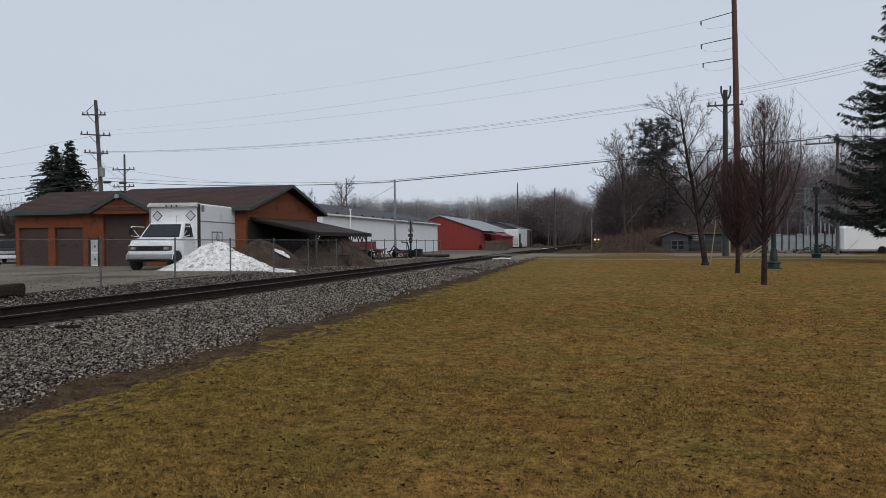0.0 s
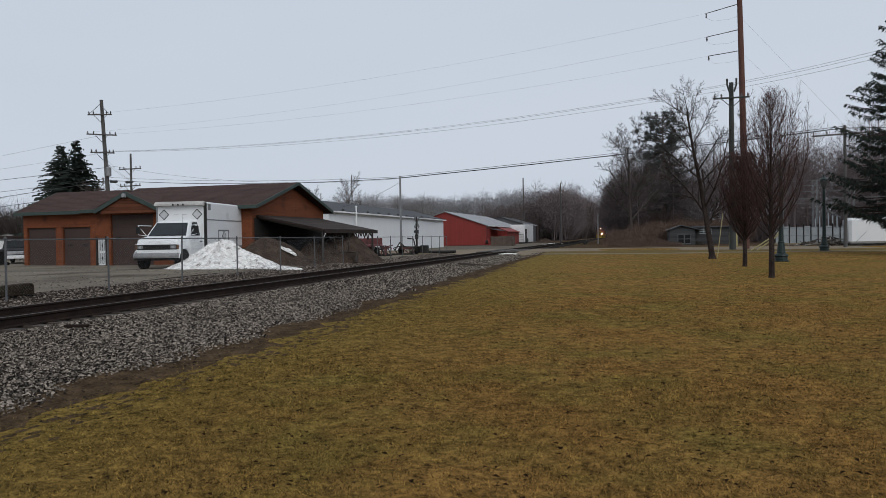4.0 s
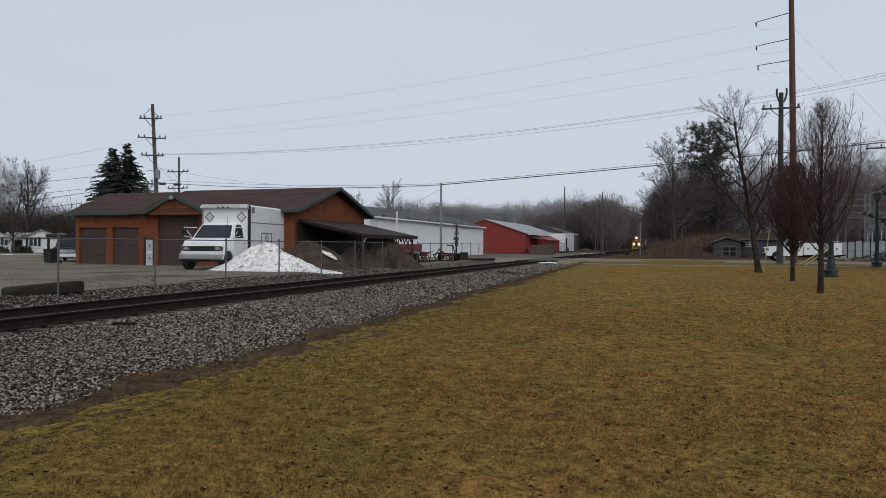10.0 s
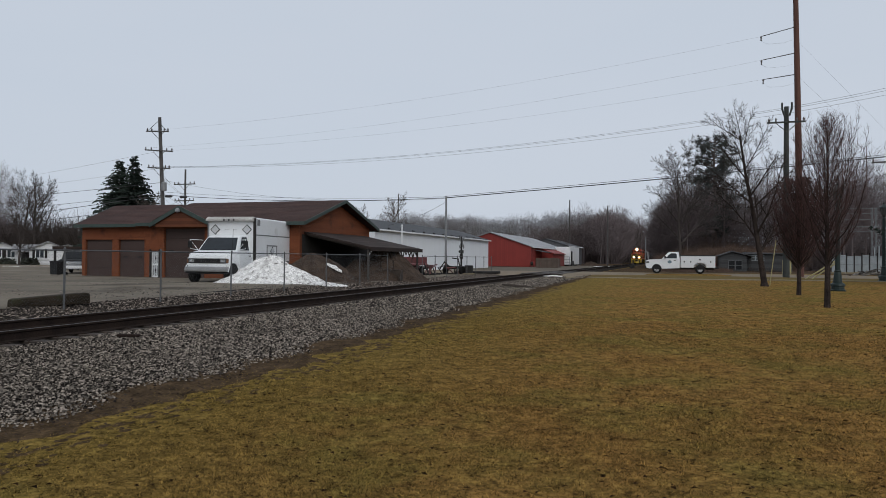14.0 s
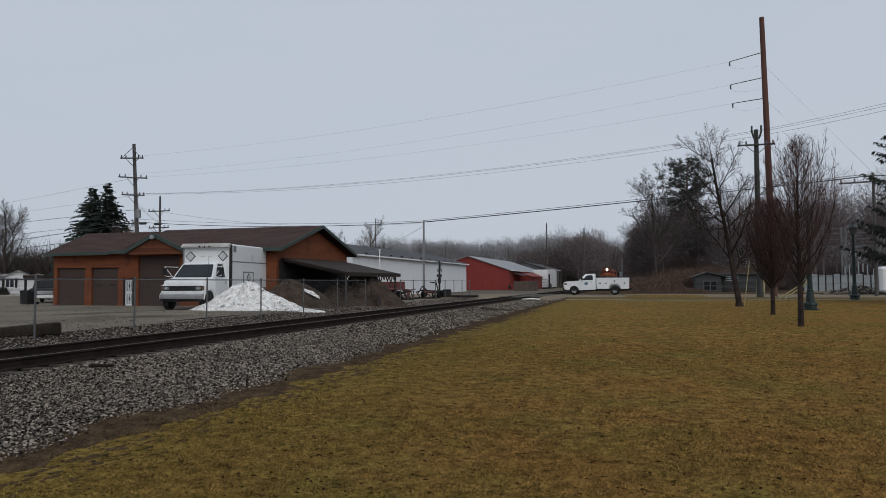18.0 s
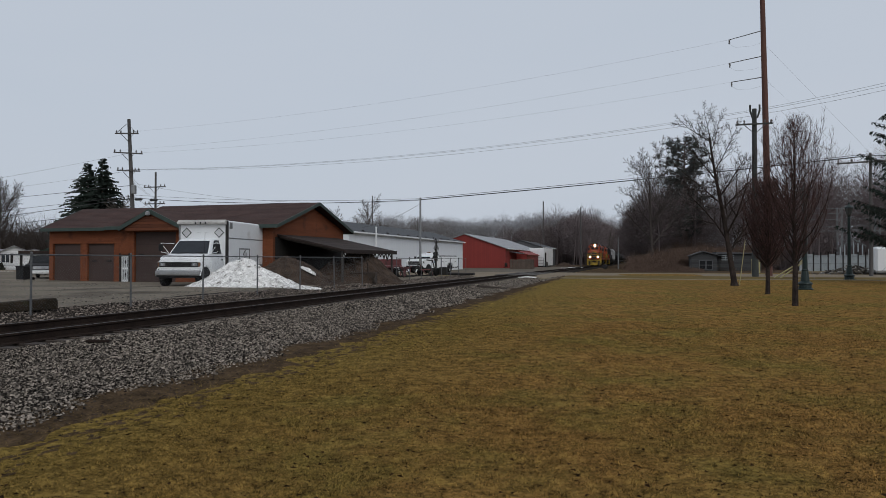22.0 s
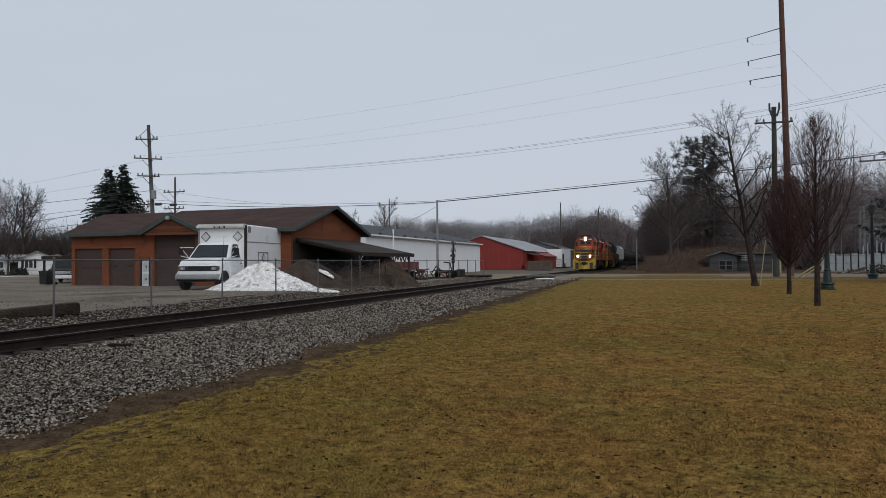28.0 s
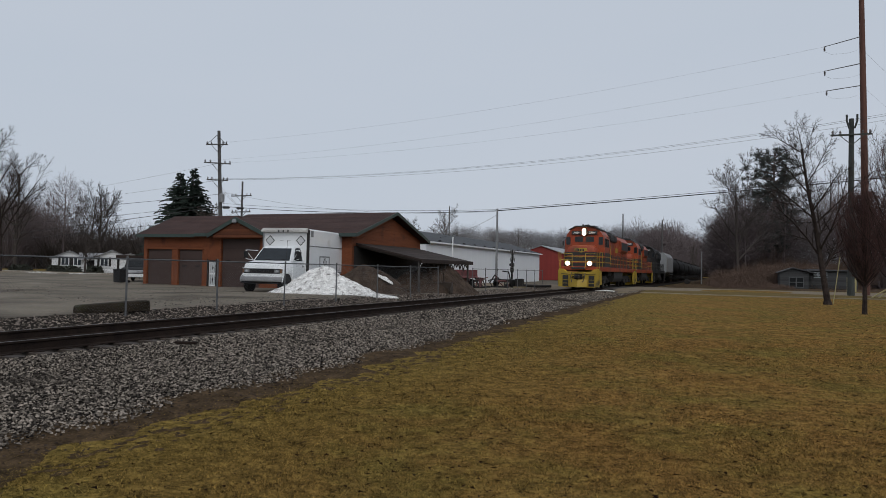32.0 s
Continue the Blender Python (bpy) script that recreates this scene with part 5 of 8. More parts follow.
# lean-to on the track side
Build().prism([(0.03, 2.54), (4.0, 1.70), (4.0, 1.82), (0.03, 2.66)], 0.4, 8.2).ob("lean_to_roof", SHINGLE_DARK, G, "low brown shingle lean-to roof")
Build().box(3.95, 4.03, 0.38, 8.22, 1.62, 1.83).ob("lean_to_fascia", SHINGLE_DARK, G)
for yy in (0.5, 4.1, 7.9):
    Build().box(3.72, 3.82, yy, yy + 0.1, 0, 1.74, 0.01).ob("lean_to_post", mat("grey_post", (0.04, 0.036, 0.033), (0.07, 0.064, 0.06), 0.9), G)
for k in range(13):
    ya_, h_ = 0.6 + k * 0.57, 0.28 + 0.12 * (k % 3)
    Build().tube([(3.77, ya_, 1.74), (3.77, ya_ + 0.3, 1.74 - h_)], 0.035, 5).ob("knee_brace", TIE_WOOD, G)
    Build().tube([(3.77, ya_ + 0.3, 1.74 - h_), (3.77, ya_ + 0.6, 1.74)], 0.035, 5).ob("knee_brace", TIE_WOOD, G)
for k in range(8):
    Build().prism([(0.035, 2.43), (3.94, 1.60), (3.94, 1.69), (0.035, 2.53)], 0.6 + k * 1.0, 0.65 + k * 1.0).ob("rafter", TIE_WOOD, G)
# Dark sheet over the gable wall paints in the shade below the roof.
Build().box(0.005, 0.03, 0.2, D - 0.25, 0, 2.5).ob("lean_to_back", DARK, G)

# ---- white and red buildings ----
WHITE_METAL = panelled("white_metal_siding", (0.66, 0.68, 0.70), (0.63, 0.65, 0.67), 0.3, 1, 0.6, 0.0, 0.05, 0.03, vary=0.02)
RED_METAL = panelled("red_metal_siding", (0.185, 0.026, 0.021), (0.13, 0.02, 0.016), 0.3, 0, 0.6, 0.0, 0.2, 0.2, vary=0.05)
RED_SIDE = panelled("red_metal_siding_side", (0.185, 0.026, 0.021), (0.13, 0.02, 0.016), 0.3, 1, 0.6, 0.0, 0.2, 0.2, vary=0.05)
ROOF_GREY = panelled("dark_grey_metal_roof", (0.055, 0.058, 0.063), (0.03, 0.03, 0.033), 0.45, 1, 0.85, 0.0, 0.2, 0.2, vary=0.06)
ROOF_PALE = panelled("pale_metal_roof", (0.25, 0.255, 0.265), (0.16, 0.16, 0.17), 0.45, 1, 0.8, 0.0, 0.2, 0.3, vary=0.12)


def metal_barn(name, m, w, d, ev, rg, wall_front, wall_side, roof, label):
    """Ridge along y. Origin at the front corner next to the track; x runs to minus w."""
    t = thing(name, m, label, "building")
    Build().prism([(-w, 0), (0, 0), (0, ev), (-w / 2, rg), (-w, ev)], 0, 0.15).ob("front_wall", wall_front, t)
    Build().prism([(-w, 0), (0, 0), (0, ev), (-w / 2, rg), (-w, ev)], d - 0.15, d).ob("rear_wall", wall_front, t)
    Build().box(-0.15, 0, 0.15, d - 0.15, 0, ev).ob("side_wall", wall_side, t)
    Build().box(-w, -w + 0.15, 0.15, d - 0.15, 0, ev).ob("side_wall", wall_side, t)
    for s in (-1, 1):
        xe = 0.3 if s > 0 else -w - 0.3
        ze = ev - 0.3 * (rg - ev) / (w / 2)
        Build().prism([(xe, ze + 0.02), (-w / 2, rg + 0.02), (-w / 2, rg + 0.12), (xe, ze + 0.12)], -0.25, d + 0.25).ob("roof", roof, t)
        Build().box(min(xe, xe + 0.06 * s), max(xe, xe + 0.06 * s), -0.25, d + 0.25, ze - 0.03, ze + 0.1, 0.01).ob("gutter", WHITE_PAINT, t)
    return t


W = metal_barn("white_building", pose(-24, 54.4, 0.25), 9, 37.6, 3.75, 5.0, WHITE_METAL, WHITE_METAL, ROOF_GREY, "long white metal building with a dark grey roof")
for k in range(12):
    Build().box(0.31, 0.36, 2 + k * 3.0, 2.5 + k * 3.0, 3.82, 3.95, 0.01).ob("snow_guard", DARK, W)
Build().tube([(0.45, 5.0, 0.0), (0.45, 5.0, 4.28)], 0.065, 8).tube([(0.45, 5.0, 4.25), (0.45, 5.0, 4.34)], 0.11, 8).ob("vent_pipe", WHITE_PAINT, W)
R_ = metal_barn("red_building", pose(-20.9, 106, 0.4), 13.0, 34, 3.0, 5.2, RED_METAL, RED_SIDE, ROOF_PALE, "red metal building with a pale metal roof")
Build().prism([(0.02, 2.5), (1.5, 2.2), (1.5, 2.28), (0.02, 2.58)], 3, 8.5).ob("porch_roof", ROOF_GREY, R_, "grey porch roof")
porch = Build().prism([(0.0, 2.75), (1.9, 2.0), (1.9, 2.12), (0.0, 2.88)], 9.0, 22.0).ob("lean_to_roof", RED_SIDE, R_)
Build().box(1.55, 1.7, 9.2, 21.8, 0, 2.1).ob("lean_to_wall", RED_SIDE, R_)
Build().prism([(0.01, 0), (1.55, 0), (1.55, 2.1), (0.01, 2.7)], 9.2, 9.35).ob("lean_to_wall", RED_METAL, R_)
for yy in (1.0, 3.2):
    Build().turned([(0.04, 0), (0.16, 0.06), (0.14, 0.2), (0.05, 0.26)], (-8.3 + yy * 0.2, -0.15, 3.2 - yy * 0.45), 8).ob("wall_lamp", WHITE_PAINT, R_)
T_ = thing("box_trailer", pose(-17.55, 128, 0.3), "white box trailer with end rails beside the red building", "trailer")
Build().box(-3.3, -0.6, 0, 12, 0.28, 3.5, 0.05).ob("box", WHITE_PAINT, T_)
for k in (0.05, 1.35):
    Build().box(-3.25 + k, -2.0 + k, -0.04, -0.005, 0.35, 3.4, 0.01).ob("rear_door", WHITE_PAINT, T_)
for k in range(3):
    Build().box(-3.2, -0.7, -0.12, -0.06, 0.7 + 0.5 * k, 0.76 + 0.5 * k, 0.01).ob("rail", GALV, T_)
for xx in (-3.2, -1.95, -0.75):
    Build().box(xx, xx + 0.06, -0.18, -0.121, 0.0, 1.76, 0.01).ob("rail_post", GALV, T_)
for yy in (0.9, 2.2):
    Build().disc_x(-0.58, -0.3, yy, 0.5, 0.5, 16, 0.05).ob("wheel", WIRE, T_)
Build().box(-0.59, -0.4, 0.6, 1.4, 0.9, 2.7, 0.05).ob("cooling_unit", DARK, T_)
Build().box(-3.2, -0.7, 0.3, 11, 0.0, 0.27).ob("chassis", DARK, T_)

CRATE_WOOD = mat("weathered_brown_board", (0.055, 0.04, 0.032), (0.12, 0.09, 0.072), 0.95, 0, 1.5, 20, 0.5, random=0.35)
cr = thing("timber_bin", pose(-16.7, 95.5, 0.38), "brown weathered board bin in front of the red building", "bin")
for k in range(9):
    Build().box(-1.5 + k * 0.335, -1.2 + k * 0.335, 0, 0.05, 0.02, 1.32 + rnd(-0.06, 0.06), 0.008).ob("board", CRATE_WOOD, cr)
    Build().box(-1.5 + k * 0.335, -1.2 + k * 0.335, 1.75, 1.8, 0.02, 1.32 + rnd(-0.06, 0.06), 0.008).ob("board", CRATE_WOOD, cr)
for s in (-1.56, 1.51):
    Build().box(s, s + 0.05, 0.06, 1.74, 0.02, 1.26, 0.008).ob("side_board", CRATE_WOOD, cr)
Build().box(-1.5, 1.5, -0.05, -0.004, 0.95, 1.05, 0.008).ob("batten", CRATE_WOOD, cr)
rl_ = thing("cable_reel", pose(-20.3, 103.6, 0.38), "small rusty red reel standing on the gravel", "reel")
for s in (-0.3, 0.22):
    Build().disc_x(s, s + 0.08, 0, 0.5, 0.5, 18, 0.02).ob("flange", RED_METAL, rl_)
Build().disc_x(-0.22, 0.22, 0, 0.5, 0.28, 14, 0.01).ob("drum", DARK, rl_)
br = thing("fuel_drum", pose(-5.75, 99.3, 0.4, 0, 0, 84), "dark steel drum lying beside the far track", "drum")
Build().disc_x(-0.45, 0.45, 0, 0.32, 0.32, 18, 0.03).ob("shell", DARK, br)

# ---- houses, left of the yard ----
SIDING = panelled("white_clapboard", (0.62, 0.63, 0.64), (0.4, 0.4, 0.42), 0.15, 2, 0.7, 0, 0.3, 0.12)
ROOF_HOUSE = mat("grey_shingles", (0.16, 0.16, 0.165), (0.27, 0.27, 0.275), 0.9, 0, 0.6, 9, 0.3)


def house(m, w, d, ev, rg, label, windows=(-0.24, 0.12)):
    t = thing("house", m, label, "house")
    Build().prism([(-w / 2, 0), (w / 2, 0), (w / 2, ev), (0, rg), (-w / 2, ev)], 0, d).ob("wall", SIDING, t)
    for s in (-1, 1):
        Build().prism([(s * (w / 2 + 0.3), ev - 0.15), (0, rg + 0.03), (0, rg + 0.15), (s * (w / 2 + 0.3), ev - 0.03)], -0.3, d + 0.3).ob("roof", ROOF_HOUSE, t)
    for xx in [w * q for q in windows]:
        wd = Build().box(xx, xx + 0.95, -0.05, -0.004, 0.95, 2.1, 0.01).ob("window", WHITE_PAINT, t)
        for a in (0.07, 0.51):
            Build().box(xx + a, xx + a + 0.37, -0.056, -0.051, 1.03, 2.02).ob("pane", glass("house_glass"), wd)
        for a in (-0.32, 1.0):
            Build().box(xx + a, xx + a + 0.27, -0.05, -0.004, 0.95, 2.1, 0.01).ob("shutter", DARK, t)
    return t


house(pose(-73.5, 67.4, 0.25, 0, 0, 46), 4.0, 7, 2.05, 2.95, "small white clapboard house with dark shutters", (-0.34,))
house(pose(-83.6, 80.0, 0.3, 0, 0, 46), 5.4, 6, 2.1, 2.7, "low white clapboard wing behind a carport")
house(pose(-83.4, 69.4, 0.25, 0, 0, 48), 4.2, 6, 1.95, 2.85, "white single-storey house with a grey roof")
link = thing("house_wing", pose(-78.2, 69.8, 0.25, 0, 0, 47), "low white wing with a dark porch between two gables", "house")
Build().box(-2.2, 2.2, 0, 4, 0, 1.9).ob("wall", SIDING, link)
Build().prism([(-0.9, 1.72), (2.0, 2.6), (4.9, 1.72), (4.9, 1.84), (2.0, 2.72), (-0.9, 1.84)], -2.6, 2.6, 0).ob("roof", ROOF_HOUSE, link)
for x in (-1.9, 0.0, 1.8):
    Build().box(x, x + 0.1, -0.8, -0.7, -0.1, 1.74).ob("porch_post", WHITE_PAINT, link)
Build().box(-1.6, -0.7, -0.03, -0.004, 0.05, 1.7).ob("door", DARK, link)
Build().box(0.5, 1.5, -0.03, -0.004, 0.7, 1.6).ob("window", glass("porch_glass"), link)
bare_tree(pose(-72.6, 62.6, 0.3), 71, 4.6, 0.16, OPEN, BARK_MID, "small dark bare tree in front of a white house", twig_r=0.008)
for x, y, w in ((-66.5, 58.5, 2.6), (-72.5, 57.0, 1.8), (-84, 63, 2.4)):
    lie = new("snow_strip", Build().add([(w * math.cos(a), 0.22 * math.sin(a) * (1 + 0.4 * math.sin(3 * a)), 0.0) for a in np.linspace(0, 5.9, 16)] + [(0.9 * w * math.cos(a), 0.16 * math.sin(a), 0.06) for a in np.linspace(0, 5.9, 16)],
              [tuple(range(16, 32))] + [(i, (i + 1) % 16, 16 + (i + 1) % 16, 16 + i) for i in range(16)]).mesh("snow_strip", SNOW))
    lie.matrix_world = pose(x, y, 0.345, 0, 0, 42)
    tagged(lie, "thin strip of old snow on the grass", "snow")
HEDGE = mat("dark_hedge", (0.012, 0.016, 0.010), (0.035, 0.036, 0.024), 0.95, 0, 2, 15, 0.8, island=0.5)


def shrub(m, rx, ry, h, seed, label):
    r = random.Random(seed)
    b = Build()
    for k in range(420):
        a, u, w = r.uniform(0, 6.28), r.uniform(0, 1) ** 0.4, r.uniform(0.05, 1)
        p = Vector((math.cos(a) * rx * u * math.sqrt(1 - 0.6 * w * w), math.sin(a) * ry * u * math.sqrt(1 - 0.6 * w * w), h * w))
        d1 = Vector((r.uniform(-1, 1), r.uniform(-1, 1), r.uniform(-1, 1))).normalized() * 0.16
        d2 = d1.orthogonal().normalized() * 0.12
        b.add([p, p + d1 + d2, p + d1 * 1.8, p + d1 - d2], [(0, 1, 2, 3)])
    t = thing("shrub", m, label, "shrub")
    b.ob("foliage", HEDGE, t)
    Build().tube([(0, 0, -0.1), (0, 0, h * 0.6)], 0.05, 6).ob("stem", BARK_HAZY, t)
    return t


for k, (x, y, w) in enumerate(((-74.6, 65.8, 1.2), (-79.4, 66.6, 1.5), (-82.4, 66.6, 1.7), (-91, 68, 2.2))):
    shrub(pose(x, y, 0.3), w, 0.8, 0.75, 60 + k, "dark clipped shrub in front of a white house")

# ---- yard heaps, kerb log, fence ----
def heap(name, m, rx, ry, h, material, label, seed, rough=0.12, category="heap", fine=1, broad=0.86):
    n, k = 40 * fine, 16 * fine
    vs, fs = [], []
    for j in range(k + 1):
        u = j / k
        for i in range(n):
            a = 2 * math.pi * i / n
            w = noise.noise((math.cos(a) * 1.5 + seed, math.sin(a) * 1.5, u * 2)) * 0.22 + 1
            x, y = math.cos(a) * rx * u * w, math.sin(a) * ry * u * w
            z = h * (0.5 + 0.5 * math.cos(math.pi * min(u, 1.0) ** broad)) + rough * noise.noise((x * 1.3 + seed, y * 1.3, seed)) * (1 - u * 0.7) * 1.5 + rough * 0.5 * noise.noise((x * 4, y * 4, seed)) * (1 - u) + (fine > 1) * rough * (0.42 * noise.noise((x * 8, y * 8, seed)) + 0.3 * noise.noise((x * 17, y * 17, seed))) * (1 - u * u)
            vs.append((x, y, z - 0.02 - 0.08 * (u >= 1)))
    for j in range(k):
        for i in range(n):
            i2 = (i + 1) % n
            fs.append((j * n + i, (j + 1) * n + i, (j + 1) * n + i2, j * n + i2))
    b = Build().add(vs, fs)
    b.smooth = fine == 1
    o = b.ob(name, material)
    o.matrix_world = m
    return tagged(o, label, category)


heap("snow_mound", pose(-17.7, 28.2, 0.36), 3.5, 2.0, 1.30, SNOW, "large heap of dirty ploughed snow in the yard", 3, 0.16, "snow pile", 3)
soil_a = heap("soil_mound", pose(-17.4, 31.9, 0.33), 3.6, 2.3, 1.45, DIRT, "dark brown heap of damp soil", 8, 0.15, "dirt pile", 3)
heap("soil_mound", pose(-16.1, 38.2, 0.33), 2.5, 3.7, 1.85, DIRT, "broad dark heap of damp soil beside the lean-to", 12, 0.17, "dirt pile", 3, 1.1)
heap("soil_mound", pose(-16.5, 36.0, 0.33), 2.2, 2.6, 1.15, DIRT, "low dark heap of soil between larger heaps", 14, 0.15, "dirt pile", 2, 1.05)
sx, sy = -15.95, 31.3
sz = 0.33 + max(v.co.z for v in soil_a.data.vertices if math.hypot(v.co.x - (sx + 17.4), v.co.y - (sy - 31.9)) < 0.3)
heap("snow_patch", pose(sx, sy, sz - 0.05, 0, 26, -8), 0.5, 0.13, 0.08, SNOW, "small patch of snow on the soil heap", 15, 0.05, "snow")
heap("snow_patch", pose(-20.3, 24.3, 0.36), 1.7, 0.35, 0.05, SNOW, "thin strip of melting snow on the yard", 16, 0.02, "snow")
log = Build()
for p0, p1, h0, h1 in (((0.1, 0.42, 0), (0.55, 2.25, 0), 0.2, 0.28),):
    along = (Vector(p1) - Vector(p0)).normalized()
    side = Vector((along.y, -along.x, 0))
    rings = []
    for u, hh in ((0, h0 - 0.03), (0.03, h0), (0.35, h0 + 0.03), (0.7, h1 - 0.02), (0.985, h1), (1.0, h1 - 0.025)):
        o = Vector(p0).lerp(Vector(p1), u) + side * (0.02 * math.sin(u * 9))
        rings += [o + side * (a * 0.14) + Vector((0, 0, c * hh)) for a, c in ((-1, 0.03), (1, 0.03), (1.03, 0.5), (0.94, 0.9), (0.75, 1.0), (-0.75, 1.02), (-0.95, 0.9), (-1.03, 0.45))]
    log.add(rings, [tuple(range(8))[::-1], tuple(range(40, 48))] + [(j * 8 + i, j * 8 + (i + 1) % 8, (j + 1) * 8 + (i + 1) % 8, (j + 1) * 8 + i) for j in range(5) for i in range(8)])
log_o = tagged(log.ob("log", mat("mossy_wet_timber", (0.010, 0.008, 0.006), (0.045, 0.034, 0.023), 0.95, 0, 2.5, 18, 0.9, 0.1, stain=((0.038, 0.04, 0.022), 2.2, 0.57))), "dark mossy squared timber lying along the yard edge", "log")
log_o.matrix_world = pose(-15.1, 12.3, 0.35)

FENCE_X = -14.2
POST_STEEL = mat("weathered_post_steel", (0.06, 0.062, 0.065), (0.13, 0.134, 0.138), 0.7, 0.3, 4, 40, 0.1)
LINK = mat("chain_link", (0.10, 0.105, 0.11), (0.16, 0.165, 0.17), 0.6, 0.5, 3, 30, 0)
fence = thing("chain_link_fence", pose(FENCE_X, 0, 0.36), "low grey chain-link fence along the track", "fence")
post_mesh = Build().turned([(0.026, -0.25), (0.026, 1.36), (0.034, 1.37), (0.03, 1.41), (0.01, 1.44)], (0, 0, 0), 8).mesh("post", POST_STEEL)
ys_f = [6.7 + 3.4 * k for k in range(9)]
for y in ys_f:
    o = new("post", post_mesh)
    o.parent, o.location, o.rotation_euler = fence, (0, y, 0), (rnd(-0.02, 0.02), rnd(-0.02, 0.02), 0)
Build().tube([(0, ys_f[0] - 6, 1.36), (0, ys_f[-1], 1.36)], 0.018, 6).ob("top_rail", POST_STEEL, fence)
b = Build()
for k in range(int((ys_f[-1] - ys_f[0] + 6) / 0.085)):
    y = ys_f[0] - 6 + k * 0.085
    for s in (-1, 1):
        ya, yb = y, y + s * 1.3
        b.tube([(0.012 * s, ya, 0.04), (0.012 * s, yb, 1.34)], 0.0011, 3, False)
b.ob("mesh_fabric", LINK, fence, "thin wire mesh")
yard_fence = thing("yard_fence", pose(-14.6, 40.2, 0.35), "short grey chain-link fence round a machine yard", "fence")
for k in range(8):
    o = new("post", post_mesh)
    o.parent, o.location = yard_fence, (0, k * 2.4, 0)
Build().tube([(0, 0, 1.36), (0, 16.8, 1.36)], 0.018, 6).ob("top_rail", POST_STEEL, yard_fence)


# ---- vehicles: materials ----
ORANGE = mat("loco_orange", (0.22, 0.032, 0.008), (0.31, 0.052, 0.014), 0.5, 0, 0.9, 12, 0.05, 0.4, stain=((0.13, 0.04, 0.018), 0.8, 0.5))
YELLOW = mat("loco_yellow", (0.28, 0.19, 0.016), (0.40, 0.275, 0.028), 0.5, 0, 1.1, 12, 0.05, 0.4, stain=((0.10, 0.075, 0.03), 1.2, 0.54))
BLACK = mat("black_paint", (0.012, 0.012, 0.013), (0.03, 0.03, 0.031), 0.55, 0, 1, 14, 0.05)
GRIME = mat("grimy_black_steel", (0.009, 0.008, 0.0075), (0.028, 0.025, 0.022), 0.75, 0.2, 1.5, 18, 0.3)
LIGHT_ON = mat("lit_headlight", (0.9, 0.8, 0.6), (0.95, 0.85, 0.65), 0.3, emit=((1.0, 0.74, 0.38), 90.0))
CAB_GLASS = glass("dark_cab_glass", (0.012, 0.014, 0.016))
LETTER = mat("white_lettering", (0.7, 0.7, 0.68), (0.8, 0.8, 0.78), 0.6, bump=0)
GREY_CAR = mat("pale_grey_car_paint", (0.20, 0.205, 0.21), (0.28, 0.285, 0.29), 0.6, 0, 0.5, 9, 0.1, stain=((0.2, 0.18, 0.16), 0.5, 0.55))
DARK_CAR = mat("sooty_car_paint", (0.010, 0.010, 0.0105), (0.028, 0.027, 0.026), 0.85, 0, 0.5, 9, 0.1, 0.1)
SOOT = mat("sooty_black_paint", (0.010, 0.010, 0.011), (0.035, 0.033, 0.032), 0.8, 0, 0.7, 12, 0.1, 0.15)
PLACARD_GREY = mat("faded_placard", (0.42, 0.43, 0.44), (0.55, 0.56, 0.57), 0.6, 0, 6, 30, 0)
BUMPER = mat("dull_grey_chrome", (0.24, 0.243, 0.247), (0.36, 0.363, 0.367), 0.4, 0.5, 3, 20, 0.1)
CAP_DIRTY = mat("weathered_box_cap", (0.26, 0.25, 0.235), (0.46, 0.45, 0.43), 0.8, 0, 1.5, 12, 0.1)
WHITE_CAR = mat("white_vehicle_paint", (0.63, 0.645, 0.655), (0.72, 0.735, 0.745), 0.3, 0, 0.8, 10, 0.02, 0.5, stain=((0.42, 0.41, 0.38), 1.0, 0.64))
TYRE = mat("tyre_rubber", (0.008, 0.008, 0.008), (0.02, 0.019, 0.018), 0.95, 0, 5, 40, 0.2, 0.1)
RIM = mat("dull_steel_rim", (0.30, 0.30, 0.30), (0.45, 0.45, 0.45), 0.4, 0.6, 5, 30, 0.1)
CHROME = mat("dull_chrome", (0.45, 0.46, 0.47), (0.6, 0.61, 0.62), 0.25, 0.9, 5, 30, 0.05)
PLASTIC = mat("black_plastic", (0.010, 0.010, 0.011), (0.022, 0.022, 0.023), 0.7, 0, 5, 30, 0.1, 0.2)
AMBER = mat("amber_lens", (0.11, 0.055, 0.03), (0.16, 0.08, 0.04), 0.25)
HEAD_GLASS = mat("clear_lamp_lens", (0.14, 0.145, 0.15), (0.22, 0.225, 0.23), 0.12, 0.2)
WINDSHIELD = glass("windscreen_glass", (0.012, 0.015, 0.018), 0.06)


def text_part(txt, size, m, material, parent, name="lettering"):
    c = bpy.data.curves.new(name, "FONT")
    c.body, c.size, c.align_x, c.align_y, c.extrude = txt, size, "CENTER", "CENTER", 0.002
    c.materials.append(material)
    o = new(name, c)
    o.parent = parent
    o.matrix_local = m
    return o


def wheelset(parent, y, r, z=None):
    """An axle with two flanged railway wheels."""
    z = r if z is None else z
    b = Build()
    for s in (-1, 1):
        b.disc_x(min(s * 0.69, s * 0.83), max(s * 0.69, s * 0.83), y, z, r, 22, 0.02)
        b.disc_x(min(s * 0.66, s * 0.69), max(s * 0.66, s * 0.69), y, z, r + 0.025, 22)
    b.disc_x(-0.7, 0.7, y, z, 0.09, 8)
    return b.ob("wheelset", GRIME, parent)


